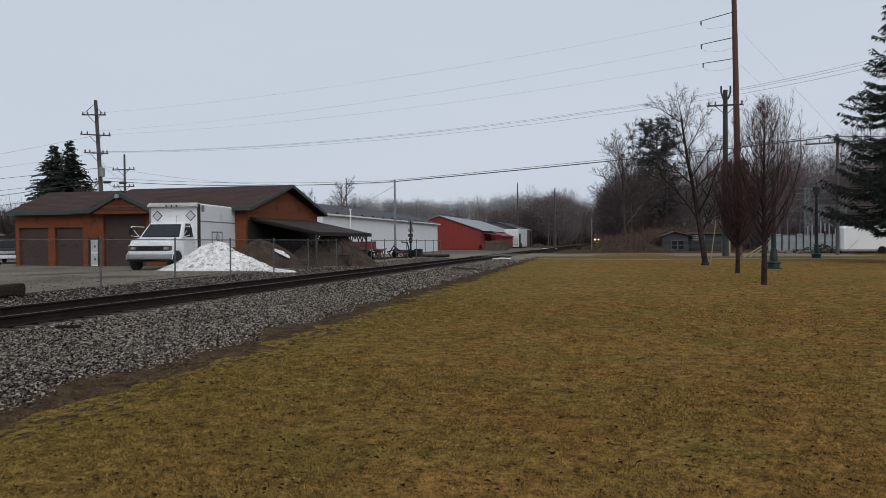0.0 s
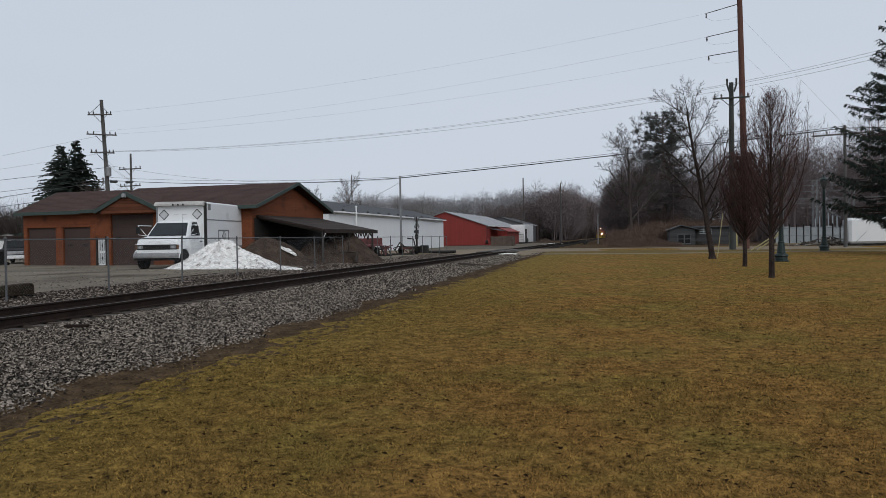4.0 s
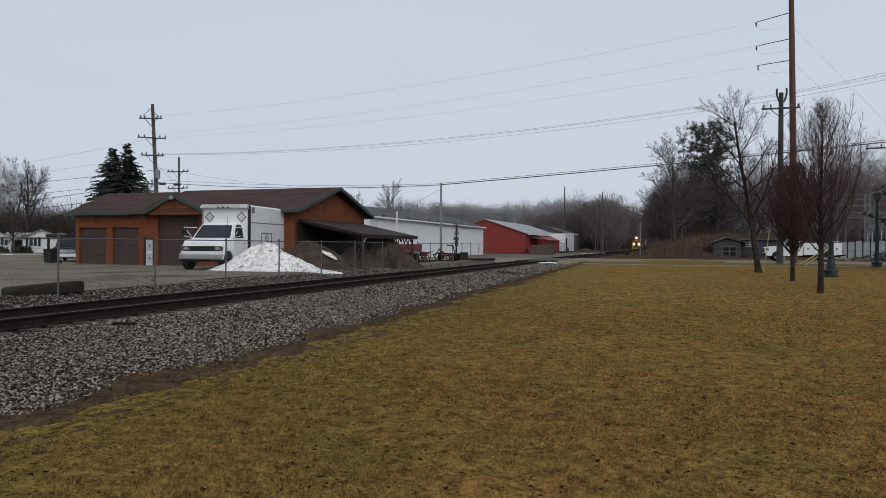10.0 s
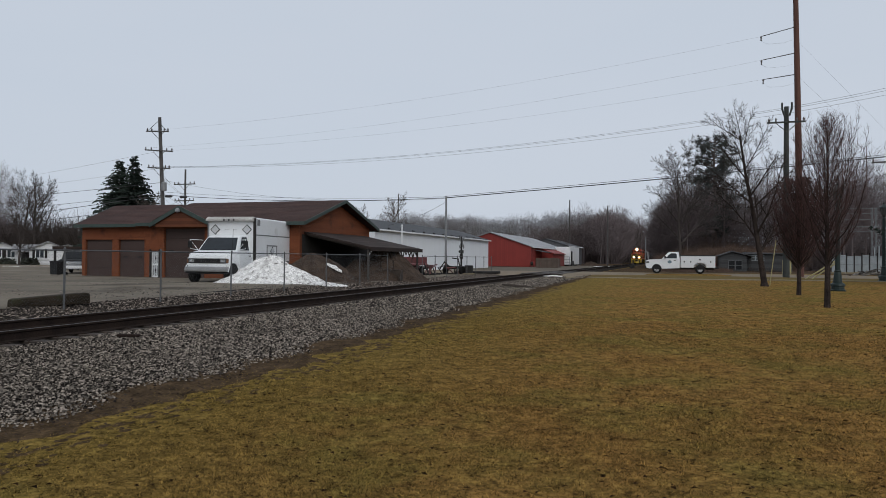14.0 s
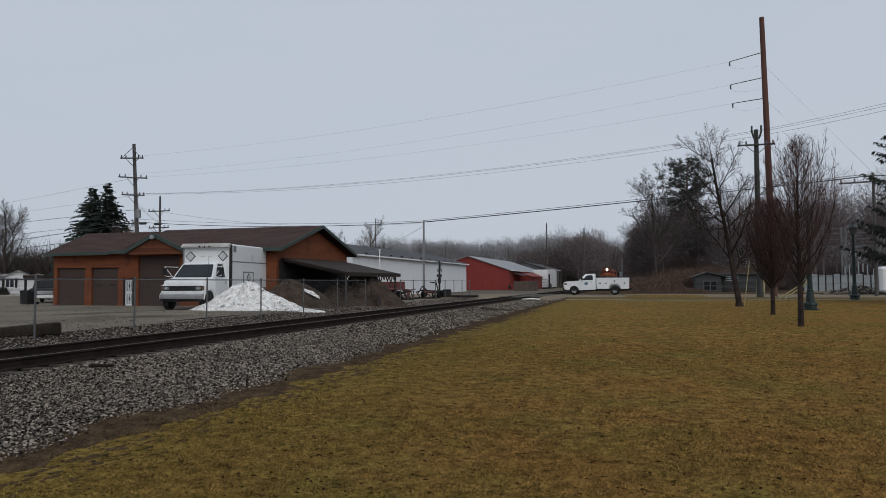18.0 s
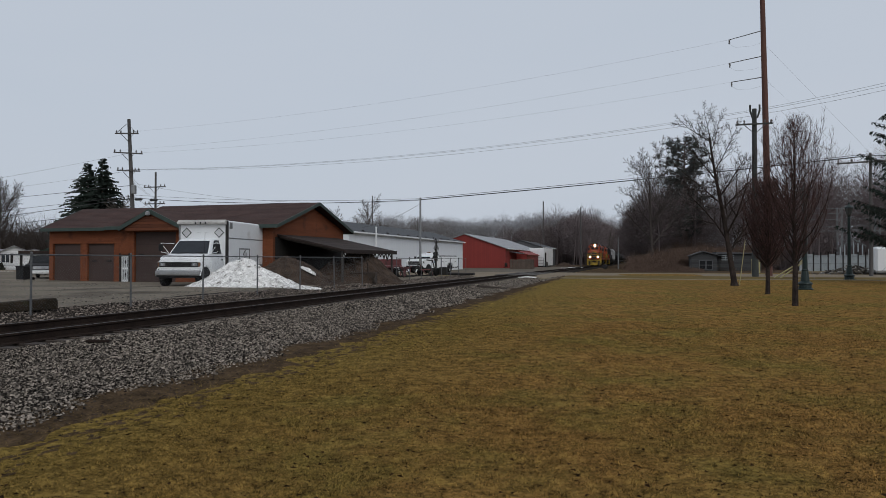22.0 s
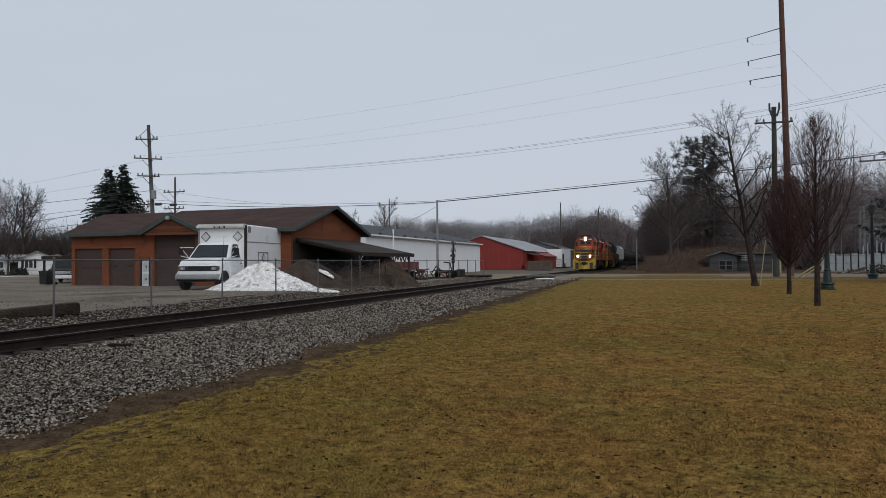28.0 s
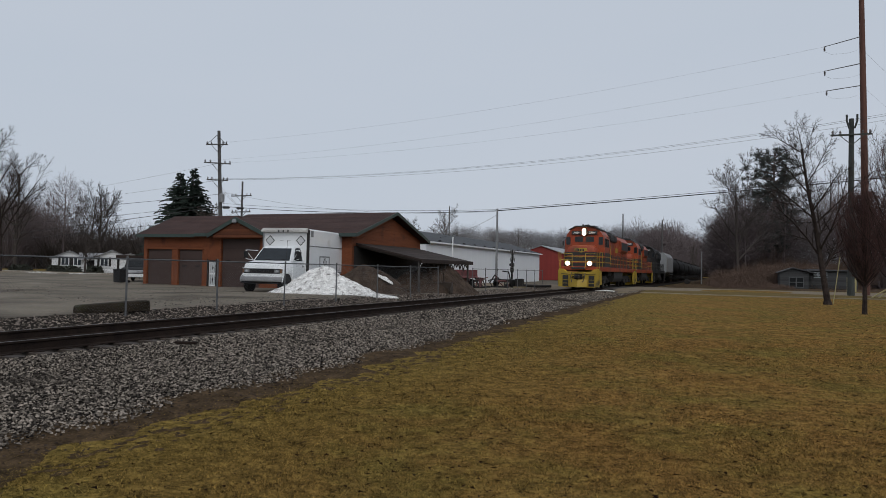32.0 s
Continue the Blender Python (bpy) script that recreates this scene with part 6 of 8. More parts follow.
def bogie(parent, y0, axles, r):
    """A truck frame with its axles at y0 + offsets."""
    a, c = axles[0], axles[-1]
    f = Build()
    for s in (-1, 1):
        x0, x1 = sorted((s * 0.98, s * 1.16))
        f.prism([(y0 + a - 0.35, 0.5), (y0 + a - 0.3, 0.85), (y0 + a + 0.5, 1.0), (y0 + c - 0.5, 1.0), (y0 + c + 0.3, 0.85), (y0 + c + 0.35, 0.5), (y0 + c - 0.3, 0.42), (y0 + (a + c) / 2, 0.32), (y0 + a + 0.3, 0.42)], x0, x1, 0)
        for k in axles:
            f.box(min(s * 1.16, s * 1.28), max(s * 1.16, s * 1.28), y0 + k - 0.14, y0 + k + 0.14, 0.4, 0.72, 0.03)
    f.box(-1.0, 1.0, y0 + (a + c) / 2 - 0.25, y0 + (a + c) / 2 + 0.25, 0.55, 0.95, 0.03)
    b = f.ob("bogie_frame", GRIME, parent)
    for k in axles:
        wheelset(b, y0 + k, r)
    return b


def locomotive(m, length, lit, axles, label, number, paint=None, trim=None):
    """A hood-unit diesel; the short hood leads towards minus y, z from the rail head."""
    paint, trim = paint or ORANGE, trim or YELLOW
    t = thing("locomotive", m, label, "locomotive", "train")
    e = length
    # frame and deck
    Build().box(-1.5, 1.5, 0.55, e - 0.55, 1.38, 1.62, 0.03).ob("deck", BLACK, t)
    for s in (-1, 1):
        x0, x1 = sorted((s * 1.5, s * 1.54))
        Build().box(x0, x1, 0.6, e - 0.6, 1.33, 1.66, 0.01).ob("sill_stripe", paint, t, "grimy orange sill stripe")
        for k in range(14):
            y = 6.6 + k * (e - 8.4) / 13
            Build().tube([(s * 1.47, y, 1.62), (s * 1.47, y, 2.62)], 0.02, 5).ob("stanchion", paint, t)
        Build().tube([(s * 1.47, 6.4, 2.62), (s * 1.47, e - 1.6, 2.62)], 0.022, 5).ob("handrail", paint, t)
    # pilots with ploughs, steps and anticlimbers
    for end in (0, 1):
        def yy(v):
            return v if end == 0 else e - v
        b = Build()
        ys = sorted((yy(0.25), yy(0.62)))
        b.prism([(-1.5, 0.16), (-1.52, 0.9), (-1.48, 1.5), (-1.15, 1.47), (-0.85, 1.28), (0.85, 1.28), (1.15, 1.47), (1.48, 1.5), (1.52, 0.9), (1.5, 0.16), (0.95, 0.12), (-0.95, 0.12)], ys[0], ys[1])
        pilot = b.ob("pilot", trim, t, "weathered yellow pilot plate")
        pl = Build()
        for s in (-1, 1):
            pl.add([(0.0, yy(-0.28), 0.14), (s * 0.66, yy(0.12), 0.16), (s * 0.66, yy(0.22), 0.7), (0.0, yy(-0.1), 0.7), (0.0, yy(0.2), 0.14), (s * 0.66, yy(0.24), 0.16), (s * 0.66, yy(0.26), 0.7), (0.0, yy(0.24), 0.7)],
                   [(0, 1, 2, 3), (4, 7, 6, 5), (0, 4, 5, 1), (3, 2, 6, 7), (1, 5, 6, 2), (0, 3, 7, 4)])
        pl.ob("plough", trim if end == 0 else BLACK, pilot)
        for s in (-1, 1):
            for k, z in enumerate((0.45, 0.78, 1.1)):
                xa, xb = sorted((s * 0.98, s * 1.5))
                yb = sorted((yy(0.3), yy(0.95)))
                Build().box(xa, xb, yb[0], yb[1], z, z + 0.04).ob("step", BLACK, pilot)
            xa, xb = sorted((s * 0.76, s * 1.18))
            yb = sorted((yy(0.2), yy(0.248)))
            Build().box(xa, xb, yb[0], yb[1], 0.2, 1.0, 0.01).ob("step_well", BLACK, pilot)
            for z in (0.4, 0.66):
                ybb = sorted((yy(0.15), yy(0.198)))
                Build().box(xa + 0.03, xb - 0.03, ybb[0], ybb[1], z, z + 0.035).ob("step", trim, pilot)
            xa, xb = sorted((s * 1.46, s * 1.54))
            yb = sorted((yy(0.25), yy(1.35)))
            Build().prism([(yb[0], 0.35), (yb[1], 0.35), (yb[1], 0.6), (yb[1] - 0.1, 1.4), (yb[0], 1.4)], xa, xb, 0).ob("step_side", trim, pilot)
        ys = sorted((yy(0.0), yy(0.3)))
        Build().box(-0.5, 0.5, ys[0], ys[1], 1.45, 1.62, 0.03).ob("anticlimber", BLACK, pilot)
        ys = sorted((yy(-0.45), yy(0.3)))
        cp = Build().box(-0.14, 0.14, ys[0], ys[1], 0.76, 1.0, 0.04).box(-0.3, 0.3, yy(0.24) - 0.02, yy(0.24) + 0.02, 0.62, 1.14, 0.01).box(-0.45, 0.45, min(yy(0.1), yy(0.24)), max(yy(0.1), yy(0.24)), 0.84, 0.94, 0.01)
        cp.ob("coupler", GRIME, pilot)
        for s in (-1, 1):
            Build().tube([(s * 0.5, yy(0.22), 1.2), (s * 0.52, yy(-0.12), 0.95), (s * 0.4, yy(-0.2), 0.5)], 0.03, 6).ob("air_hose", BLACK, pilot)
            Build().tube([(s * 1.35, yy(0.3), 1.45), (s * 1.35, yy(0.3), 2.62), (s * 0.5, yy(0.3), 2.62), (s * 0.5, yy(0.3), 1.62)], 0.026, 6).ob("end_railing", trim, t)
            Build().tube([(s * 1.35, yy(0.3), 2.15), (s * 0.5, yy(0.3), 2.15)], 0.022, 5).ob("end_railing", trim, t)
            d = Build().tube([(s * 0.82, yy(0.22), 1.9), (s * 0.82, yy(0.42), 1.9)], 0.16, 14).ob("ditch_light", BLACK, t)
            Build().tube([(s * 0.82, yy(0.19), 1.9), (s * 0.82, yy(0.218), 1.9)], 0.145, 14).ob("lens", LIGHT_ON if lit and end == 0 else HEAD_GLASS, d)
    # uncoupling lever, grab irons and a drawn chain across each end
    for s in (-1, 1):
        Build().tube([(s * 1.3, 0.2, 1.12), (s * 0.4, 0.16, 1.08), (s * 0.12, 0.1, 0.98)], 0.018, 5).ob("cut_lever", BLACK, t)
        Build().tube([(s * 1.5, 0.45, 1.5), (s * 1.53, 0.42, 2.75), (s * 1.46, 1.9, 2.75), (s * 1.46, 1.9, 1.6)], 0.022, 6).ob("corner_handrail", trim, t)
    Build().tube([(-0.5, 0.3, 2.5), (-0.2, 0.28, 2.36), (0.2, 0.28, 2.36), (0.5, 0.3, 2.5)], 0.012, 5).ob("end_chain", trim, t)
    Build().box(-1.45, 1.45, 0.5, 1.4, 1.40, 1.64, 0.02).ob("end_platform", paint, t)
    # short hood
    bands = ((1.70, 1.96, BLACK), (2.0, 2.05, trim), (2.09, 2.38, BLACK), (2.42, 2.47, trim), (2.51, 2.76, BLACK))
    nose = crisp(loft([[(x * w, y, 1.62 + (z - 1.62) * h) for x, z in ((-1, 1.62), (-1, 2.9), (-0.93, 3.1), (-0.72, 3.22), (0.72, 3.22), (0.93, 3.1), (1, 2.9), (1, 1.62))] for y, w, h in ((1.02, 1.0, 0.93), (1.1, 1.06, 1.0), (2.42, 1.08, 1.06))]).ob("short_hood", paint, t), 38)
    for z0, z1, mt in bands:
        Build().box(-1.09, 1.09, 1.005, 2.38, z0, z1).ob("stripe", mt, nose)
    Build().prism([(-0.5, 2.86), (-0.2, 2.8), (0.0, 2.72), (0.2, 2.8), (0.5, 2.86), (0.46, 3.06), (-0.46, 3.06)], 0.985, 1.03).ob("emblem", trim, nose, "yellow shield emblem on the nose")
    for k in range(3):
        Build().box(-0.24 + k * 0.18, -0.12 + k * 0.18, 0.975, 0.986, 2.84, 3.0).ob("emblem_mark", BLACK, nose)
    Build().box(0.3, 0.9, 1.008, 1.03, 1.7, 2.6, 0.01).ob("nose_door", paint, nose)
    # cab
    c0, c1 = 2.4, 5.3
    prof = [(-1.5, 1.62), (-1.54, 3.0), (-1.5, 3.72), (-1.38, 4.12), (-1.12, 4.5), (-0.66, 4.74), (0.66, 4.74), (1.12, 4.5), (1.38, 4.12), (1.5, 3.72), (1.54, 3.0), (1.5, 1.62)]
    cab = crisp(Build().prism(prof, c0, c1).ob("cab", paint, t), 30)
    Build().prism([(-1.18, 4.5), (-0.68, 4.76), (0.68, 4.76), (1.18, 4.5), (1.18, 4.55), (0.7, 4.83), (-0.7, 4.83), (-1.18, 4.55)], c0 - 0.18, c1 + 0.1).ob("cab_roof", BLACK, cab)
    for x0, x1, z0, z1 in ((-0.74, -0.1, 3.58, 4.0), (0.1, 0.74, 3.58, 4.0), (-1.42, -1.08, 3.36, 3.98), (1.08, 1.42, 3.36, 3.98)):
        w = Build().prism([(x0 + 0.06, z0), (x1 - 0.06, z0), (x1, z0 + 0.06), (x1, z1 - 0.06), (x1 - 0.06, z1), (x0 + 0.06, z1), (x0, z1 - 0.06), (x0, z0 + 0.06)], c0 - 0.03, c0 - 0.002).ob("window", BLACK, cab)
        Build().box(x0 + 0.045, x1 - 0.045, c0 - 0.038, c0 - 0.031, z0 + 0.045, z1 - 0.045).ob("pane", CAB_GLASS, w)
    for s in (-1, 1):
        for z0, z1, mt in bands:
            xa, xb = sorted((s * 1.09, s * 1.51))
            Build().box(xa, xb, c0 - 0.012, c0 - 0.001, z0, z1).ob("stripe", mt, cab)
            xa, xb = sorted((s * 1.53, s * 1.556))
            Build().box(xa, xb, c0 + 0.02, c1 - 0.02, z0, z1).ob("stripe", mt, cab)
        xa, xb = sorted((s * 1.5, s * 1.56))
        for ya, yb in ((c0 + 0.45, c0 + 1.2), (c0 + 1.3, c0 + 2.05)):
            w = Build().box(xa, xb, ya, yb, 3.2, 3.85, 0.005).ob("side_window", BLACK, cab)
            xc, xd = sorted((s * 1.561, s * 1.566))
            Build().box(xc, xd, ya + 0.05, yb - 0.05, 3.25, 3.8).ob("pane", CAB_GLASS, w)
        Build().box(min(s * 1.56, s * 1.75), max(s * 1.56, s * 1.75), c0 + 0.4, c0 + 2.1, 3.92, 3.95).ob("sunshade", BLACK, cab)
        Build().tube([(s * 1.54, c0 + 0.3, 3.5), (s * 1.72, c0 + 0.28, 3.5)], 0.015, 4).box(min(s * 1.66, s * 1.78), max(s * 1.66, s * 1.78), c0 + 0.26, c0 + 0.3, 3.34, 3.66, 0.01).ob("mirror", BLACK, cab)
        Build().tube([(s * 1.57, c1 - 0.3, 1.8), (s * 1.57, c1 - 0.3, 3.4)], 0.018, 5).ob("grab_iron", trim, cab)
        x0, x1 = sorted((s * 0.24, s * 0.98))
        nb = Build().box(x0, x1, c0 - 0.14, c0 - 0.002, 4.14, 4.42, 0.02).ob("number_board", BLACK, cab)
        text_part(number, 0.24, pose((x0 + x1) / 2, c0 - 0.148, 4.28, 90), LETTER, nb)
    hl = Build().box(-0.2, 0.2, c0 - 0.2, c0 - 0.003, 4.06, 4.62, 0.05).ob("headlight", BLACK, cab)
    for dz in (-0.12, 0.12):
        Build().tube([(0, c0 - 0.225, 4.34 + dz), (0, c0 - 0.202, 4.34 + dz)], 0.135, 14).ob("lens", LIGHT_ON if lit else HEAD_GLASS, hl)
    Build().box(-0.6, 0.6, c0 + 1.3, c0 + 2.5, 4.83, 4.93, 0.04).ob("air_conditioner", BLACK, cab)
    # long hood
    y0, y1 = c1, e - 1.2
    hood = Build().prism([(-0.92, 1.62), (-0.92, 4.25), (-0.7, 4.55), (0.7, 4.55), (0.92, 4.25), (0.92, 1.62)], y0, y1).ob("long_hood", paint, t)
    for s in (-1, 1):
        xa, xb = sorted((s * 0.921, s * 0.94))
        for z0, z1, mt in bands:
            Build().box(xa, xb, y0 + 0.02, y1 - 0.02, z0, z1).ob("stripe", mt, hood)
        for k in range(9):
            y = y0 + 0.5 + k * (y1 - y0 - 1.4) / 8.5
            xa2, xb2 = sorted((s * 0.935, s * 0.955))
            Build().box(xa2, xb2, y, y + 1.1, 2.8, 3.7, 0.006).ob("engine_door", paint, hood)
        xa3, xb3 = sorted((s * 0.9, s * 1.16))
        Build().prism([(s * 0.92, 3.1), (s * 1.14, 3.3), (s * 1.14, 4.1), (s * 0.9, 4.3)], y1 - 5.6, y1 - 1.2).ob("radiator_flare", paint, hood)
        xa4, xb4 = sorted((s * 1.141, s * 1.16))
        Build().box(xa4, xb4, y1 - 5.4, y1 - 1.4, 3.36, 4.04).ob("radiator_grille", BLACK, hood)
        Build().box(xa, xb, y0 + 0.3, y0 + 2.4, 3.75, 4.22).ob("intake_grille", BLACK, hood)
        Build().prism([(s * 0.9, 3.85), (s * 1.08, 3.95), (s * 1.08, 4.38), (s * 0.7, 4.56)], y0 + 3.0, y0 + 6.4).ob("brake_hatch", GRIME, hood)
        for k in range(7):
            xk, xl = sorted((s * 1.081, s * 1.095))
            Build().box(xk, xl, y0 + 3.1 + k * 0.47, y0 + 3.45 + k * 0.47, 4.0, 4.34).ob("grille", BLACK, hood)
        Build().tube([(s * 0.98, y0 + 0.4, 3.1), (s * 1.0, y0 + 2.2, 3.1)], 0.016, 4).ob("grab_iron", trim, hood)
        for yb_, n_, sz in ((y0 + 6.5, 3, 0.32),):
            for k in range(n_):
                Build().box(xb2 if s > 0 else xa2 - 0.006, xb2 + 0.006 if s > 0 else xa2, yb_ + k * 0.5, yb_ + k * 0.5 + 0.3, 3.05, 3.45).ob("emblem_mark", trim, hood)
    Build().box(-0.72, 0.72, y0 + 0.05, y1 - 0.05, 4.551, 4.6).ob("hood_roof", BLACK, hood)
    for y, w, h in ((y0 + 3.2, 0.62, 0.22), (y0 + 6.0, 0.5, 0.28), (y1 - 4.6, 0.66, 0.14), (y1 - 2.9, 0.66, 0.14)):
        Build().box(-w, w, y, y + 1.4, 4.55, 4.55 + h, 0.05).ob("roof_fan", BLACK, hood)
    Build().turned([(0.2, 0), (0.2, 0.25), (0.14, 0.27)], (0, y0 + 5.0, 4.55), 10).ob("exhaust_stack", BLACK, hood)
    hb = Build()
    for k in (-0.2, 0, 0.2):
        hb.tube([(k, 3.4, 4.9), (k, 2.95 - abs(k), 4.9)], [0.03, 0.075], 8)
    hb.box(-0.25, 0.25, 3.3, 3.45, 4.8, 4.92)
    hb.ob("horn", BLACK, cab)
    # running gear
    mid = e / 2
    Build().prism([(-1.3, 0.5), (-1.45, 0.8), (-1.45, 1.32), (1.45, 1.32), (1.45, 0.8), (1.3, 0.5)], mid - 2.6, mid + 2.4).ob("fuel_tank", GRIME, t)
    for s in (-1, 1):
        Build().tube([(s * 1.1, mid - 4.5, 1.15), (s * 1.1, mid - 2.7, 1.15)], 0.2, 10).ob("air_reservoir", GRIME, t)
    bogie(t, 3.9, axles, 0.508)
    bogie(t, e - 3.9, tuple(-k for k in axles[::-1]), 0.508)
    return t


def freight_car(m, length, kind, label):
    t = thing(kind, m, label, "freight car", "train")
    e = length
    Build().box(-0.35, 0.35, 0.2, e - 0.2, 0.85, 1.15, 0.02).ob("centre_sill", GRIME, t)
    for a in (1.9, e - 1.9):
        bogie(t, a, (-0.88, 0.88), 0.42)
    for a, d in ((0.0, -1), (e, 1)):
        Build().box(-0.13, 0.13, min(a, a - d * 0.6) - 0.1, max(a, a - d * 0.6) + 0.1, 0.76, 1.0, 0.03).ob("coupler", GRIME, t)
    if kind == "hopper_car":
        body = Build().prism([(-1.5, 1.5), (-1.58, 1.6), (-1.58, 3.9), (-1.15, 4.5), (1.15, 4.5), (1.58, 3.9), (1.58, 1.6), (1.5, 1.5)], 1.2, e - 1.2).ob("body", GREY_CAR, t)
        for s in (-1, 1):
            for k in range(11):
                y = 1.25 + k * (e - 2.6) / 10
                xa, xb = sorted((s * 1.58, s * 1.64))
                Build().box(xa, xb, y, y + 0.08, 1.6, 3.9).ob("rib", GREY_CAR, body)
        for k in range(3):
            y = 3.0 + k * (e - 6.0) / 2
            Build().add([(-1.3, y - 1.3, 1.5), (1.3, y - 1.3, 1.5), (1.3, y + 1.3, 1.5), (-1.3, y + 1.3, 1.5), (-0.4, y - 0.3, 0.45), (0.4, y - 0.3, 0.45), (0.4, y + 0.3, 0.45), (-0.4, y + 0.3, 0.45)],
                        [(0, 1, 2, 3), (4, 7, 6, 5), (0, 4, 5, 1), (1, 5, 6, 2), (2, 6, 7, 3), (3, 7, 4, 0)]).ob("outlet", GREY_CAR, t)
        for a in (0.35, e - 0.35):
            Build().box(-1.5, 1.5, a - 0.05, a + 0.05, 1.15, 1.3).ob("end_platform", GREY_CAR, t)
            for s in (-1, 1):
                Build().tube([(s * 1.4, a, 1.3), (s * 1.4, a, 4.2)], 0.03, 5).ob("ladder_rail", GREY_CAR, t)
        Build().box(-0.4, 0.4, 1.0, e - 1.0, 4.52, 4.58).ob("running_board", GREY_CAR, t)
    else:
        b = Build()
        prof = [(0.9, 0.35), (1.3, 0.55), (1.5, 0.9), (1.52, 1.3)]
        pts = [(0, 0.9 + 0.0, 2.65)] + [(0, p[1] + 0.6, 2.65) for p in prof] + [(0, e - p[1] - 0.6, 2.65) for p in prof[::-1]]
        b.tube(pts[1:], [p[0] for p in prof] + [p[0] for p in prof[::-1]], 24)
        b.smooth = True
        tank = b.ob("tank", DARK_CAR, t)
        Build().turned([(0.55, 0), (0.55, 0.3), (0.45, 0.36)], (0, e / 2, 4.1), 12).ob("dome", DARK_CAR, tank)
        Build().box(-0.7, 0.7, e / 2 - 1.1, e / 2 + 1.1, 4.16, 4.2).ob("platform", DARK_CAR, tank)
        for s in (-1, 1):
            Build().tube([(s * 1.52, 1.2, 2.3), (s * 1.52, e - 1.2, 2.3)], 0.025, 5).ob("handrail", DARK_CAR, tank)
            Build().tube([(s * 1.45, e / 2 - 0.25, 1.2), (s * 1.5, e / 2 - 0.25, 3.0), (s * 0.7, e / 2 - 0.25, 4.2)], 0.025, 5).ob("ladder", DARK_CAR, tank)
        for a in (1.9, e - 1.9):
            Build().prism([(-1.1, 1.15), (-1.3, 2.0), (1.3, 2.0), (1.1, 1.15)], a - 0.35, a + 0.35).ob("saddle", DARK_CAR, t)
    return t


TRAIN = []
Y = 0.0
TRAIN.append((locomotive(pose(TRACK_X, 300, RAIL_Z), 20.9, True, (-2.03, 0.0, 2.03), "orange and yellow diesel locomotive with lit headlights", "3484"), Y))
Y += 21.4
TRAIN.append((locomotive(pose(TRACK_X, 321, RAIL_Z), 18.0, False, (-1.37, 1.37), "second orange and black diesel locomotive behind the first", "3009"), Y))
Y += 18.6
TRAIN.append((locomotive(pose(TRACK_X, 340, RAIL_Z), 17.2, False, (-1.37, 1.37), "third locomotive in sooty black paint", "2200", SOOT, GRIME), Y))
Y += 17.8
TRAIN.append((freight_car(pose(TRACK_X, 353, RAIL_Z), 15.5, "hopper_car", "pale grey covered hopper car"), Y))
Y += 16.1
for k in range(8):
    TRAIN.append((freight_car(pose(TRACK_X, 370 + 17 * k, RAIL_Z), 16.4, "tank_car", "black tank car in the train"), Y))
    Y += 17.0


# ---- box truck ----
def road_wheel(parent, x0, x1, y, r, rim_r, name="wheel"):
    w = new(name)
    w.parent = parent
    w.location = ((x0 + x1) / 2, y, r)
    h = (x1 - x0) / 2
    Build().disc_x(-h, h, 0, 0, r, 24, 0.035).ob("tyre", TYRE, w)
    s = 1 if x0 + x1 > 0 else -1
    rb = Build()
    rb.tube([(s * (h + 0.004), 0, 0), (s * (h - 0.06), 0, 0)], [rim_r, rim_r * 0.9], 18)
    rim = rb.ob("rim", RIM, w)
    Build().tube([(s * (h + 0.03), 0, 0), (s * (h + 0.0045), 0, 0)], [0.06, 0.08], 10).ob("hub", CHROME, rim)
    for k in range(5):
        a = k * 1.2566
        Build().box(min(s * (h + 0.003), s * (h + 0.012)), max(s * (h + 0.003), s * (h + 0.012)), math.cos(a) * rim_r * 0.62 - 0.035, math.cos(a) * rim_r * 0.62 + 0.035, math.sin(a) * rim_r * 0.62 - 0.035, math.sin(a) * rim_r * 0.62 + 0.035).ob("rim_slot", PLASTIC, rim)
    return w


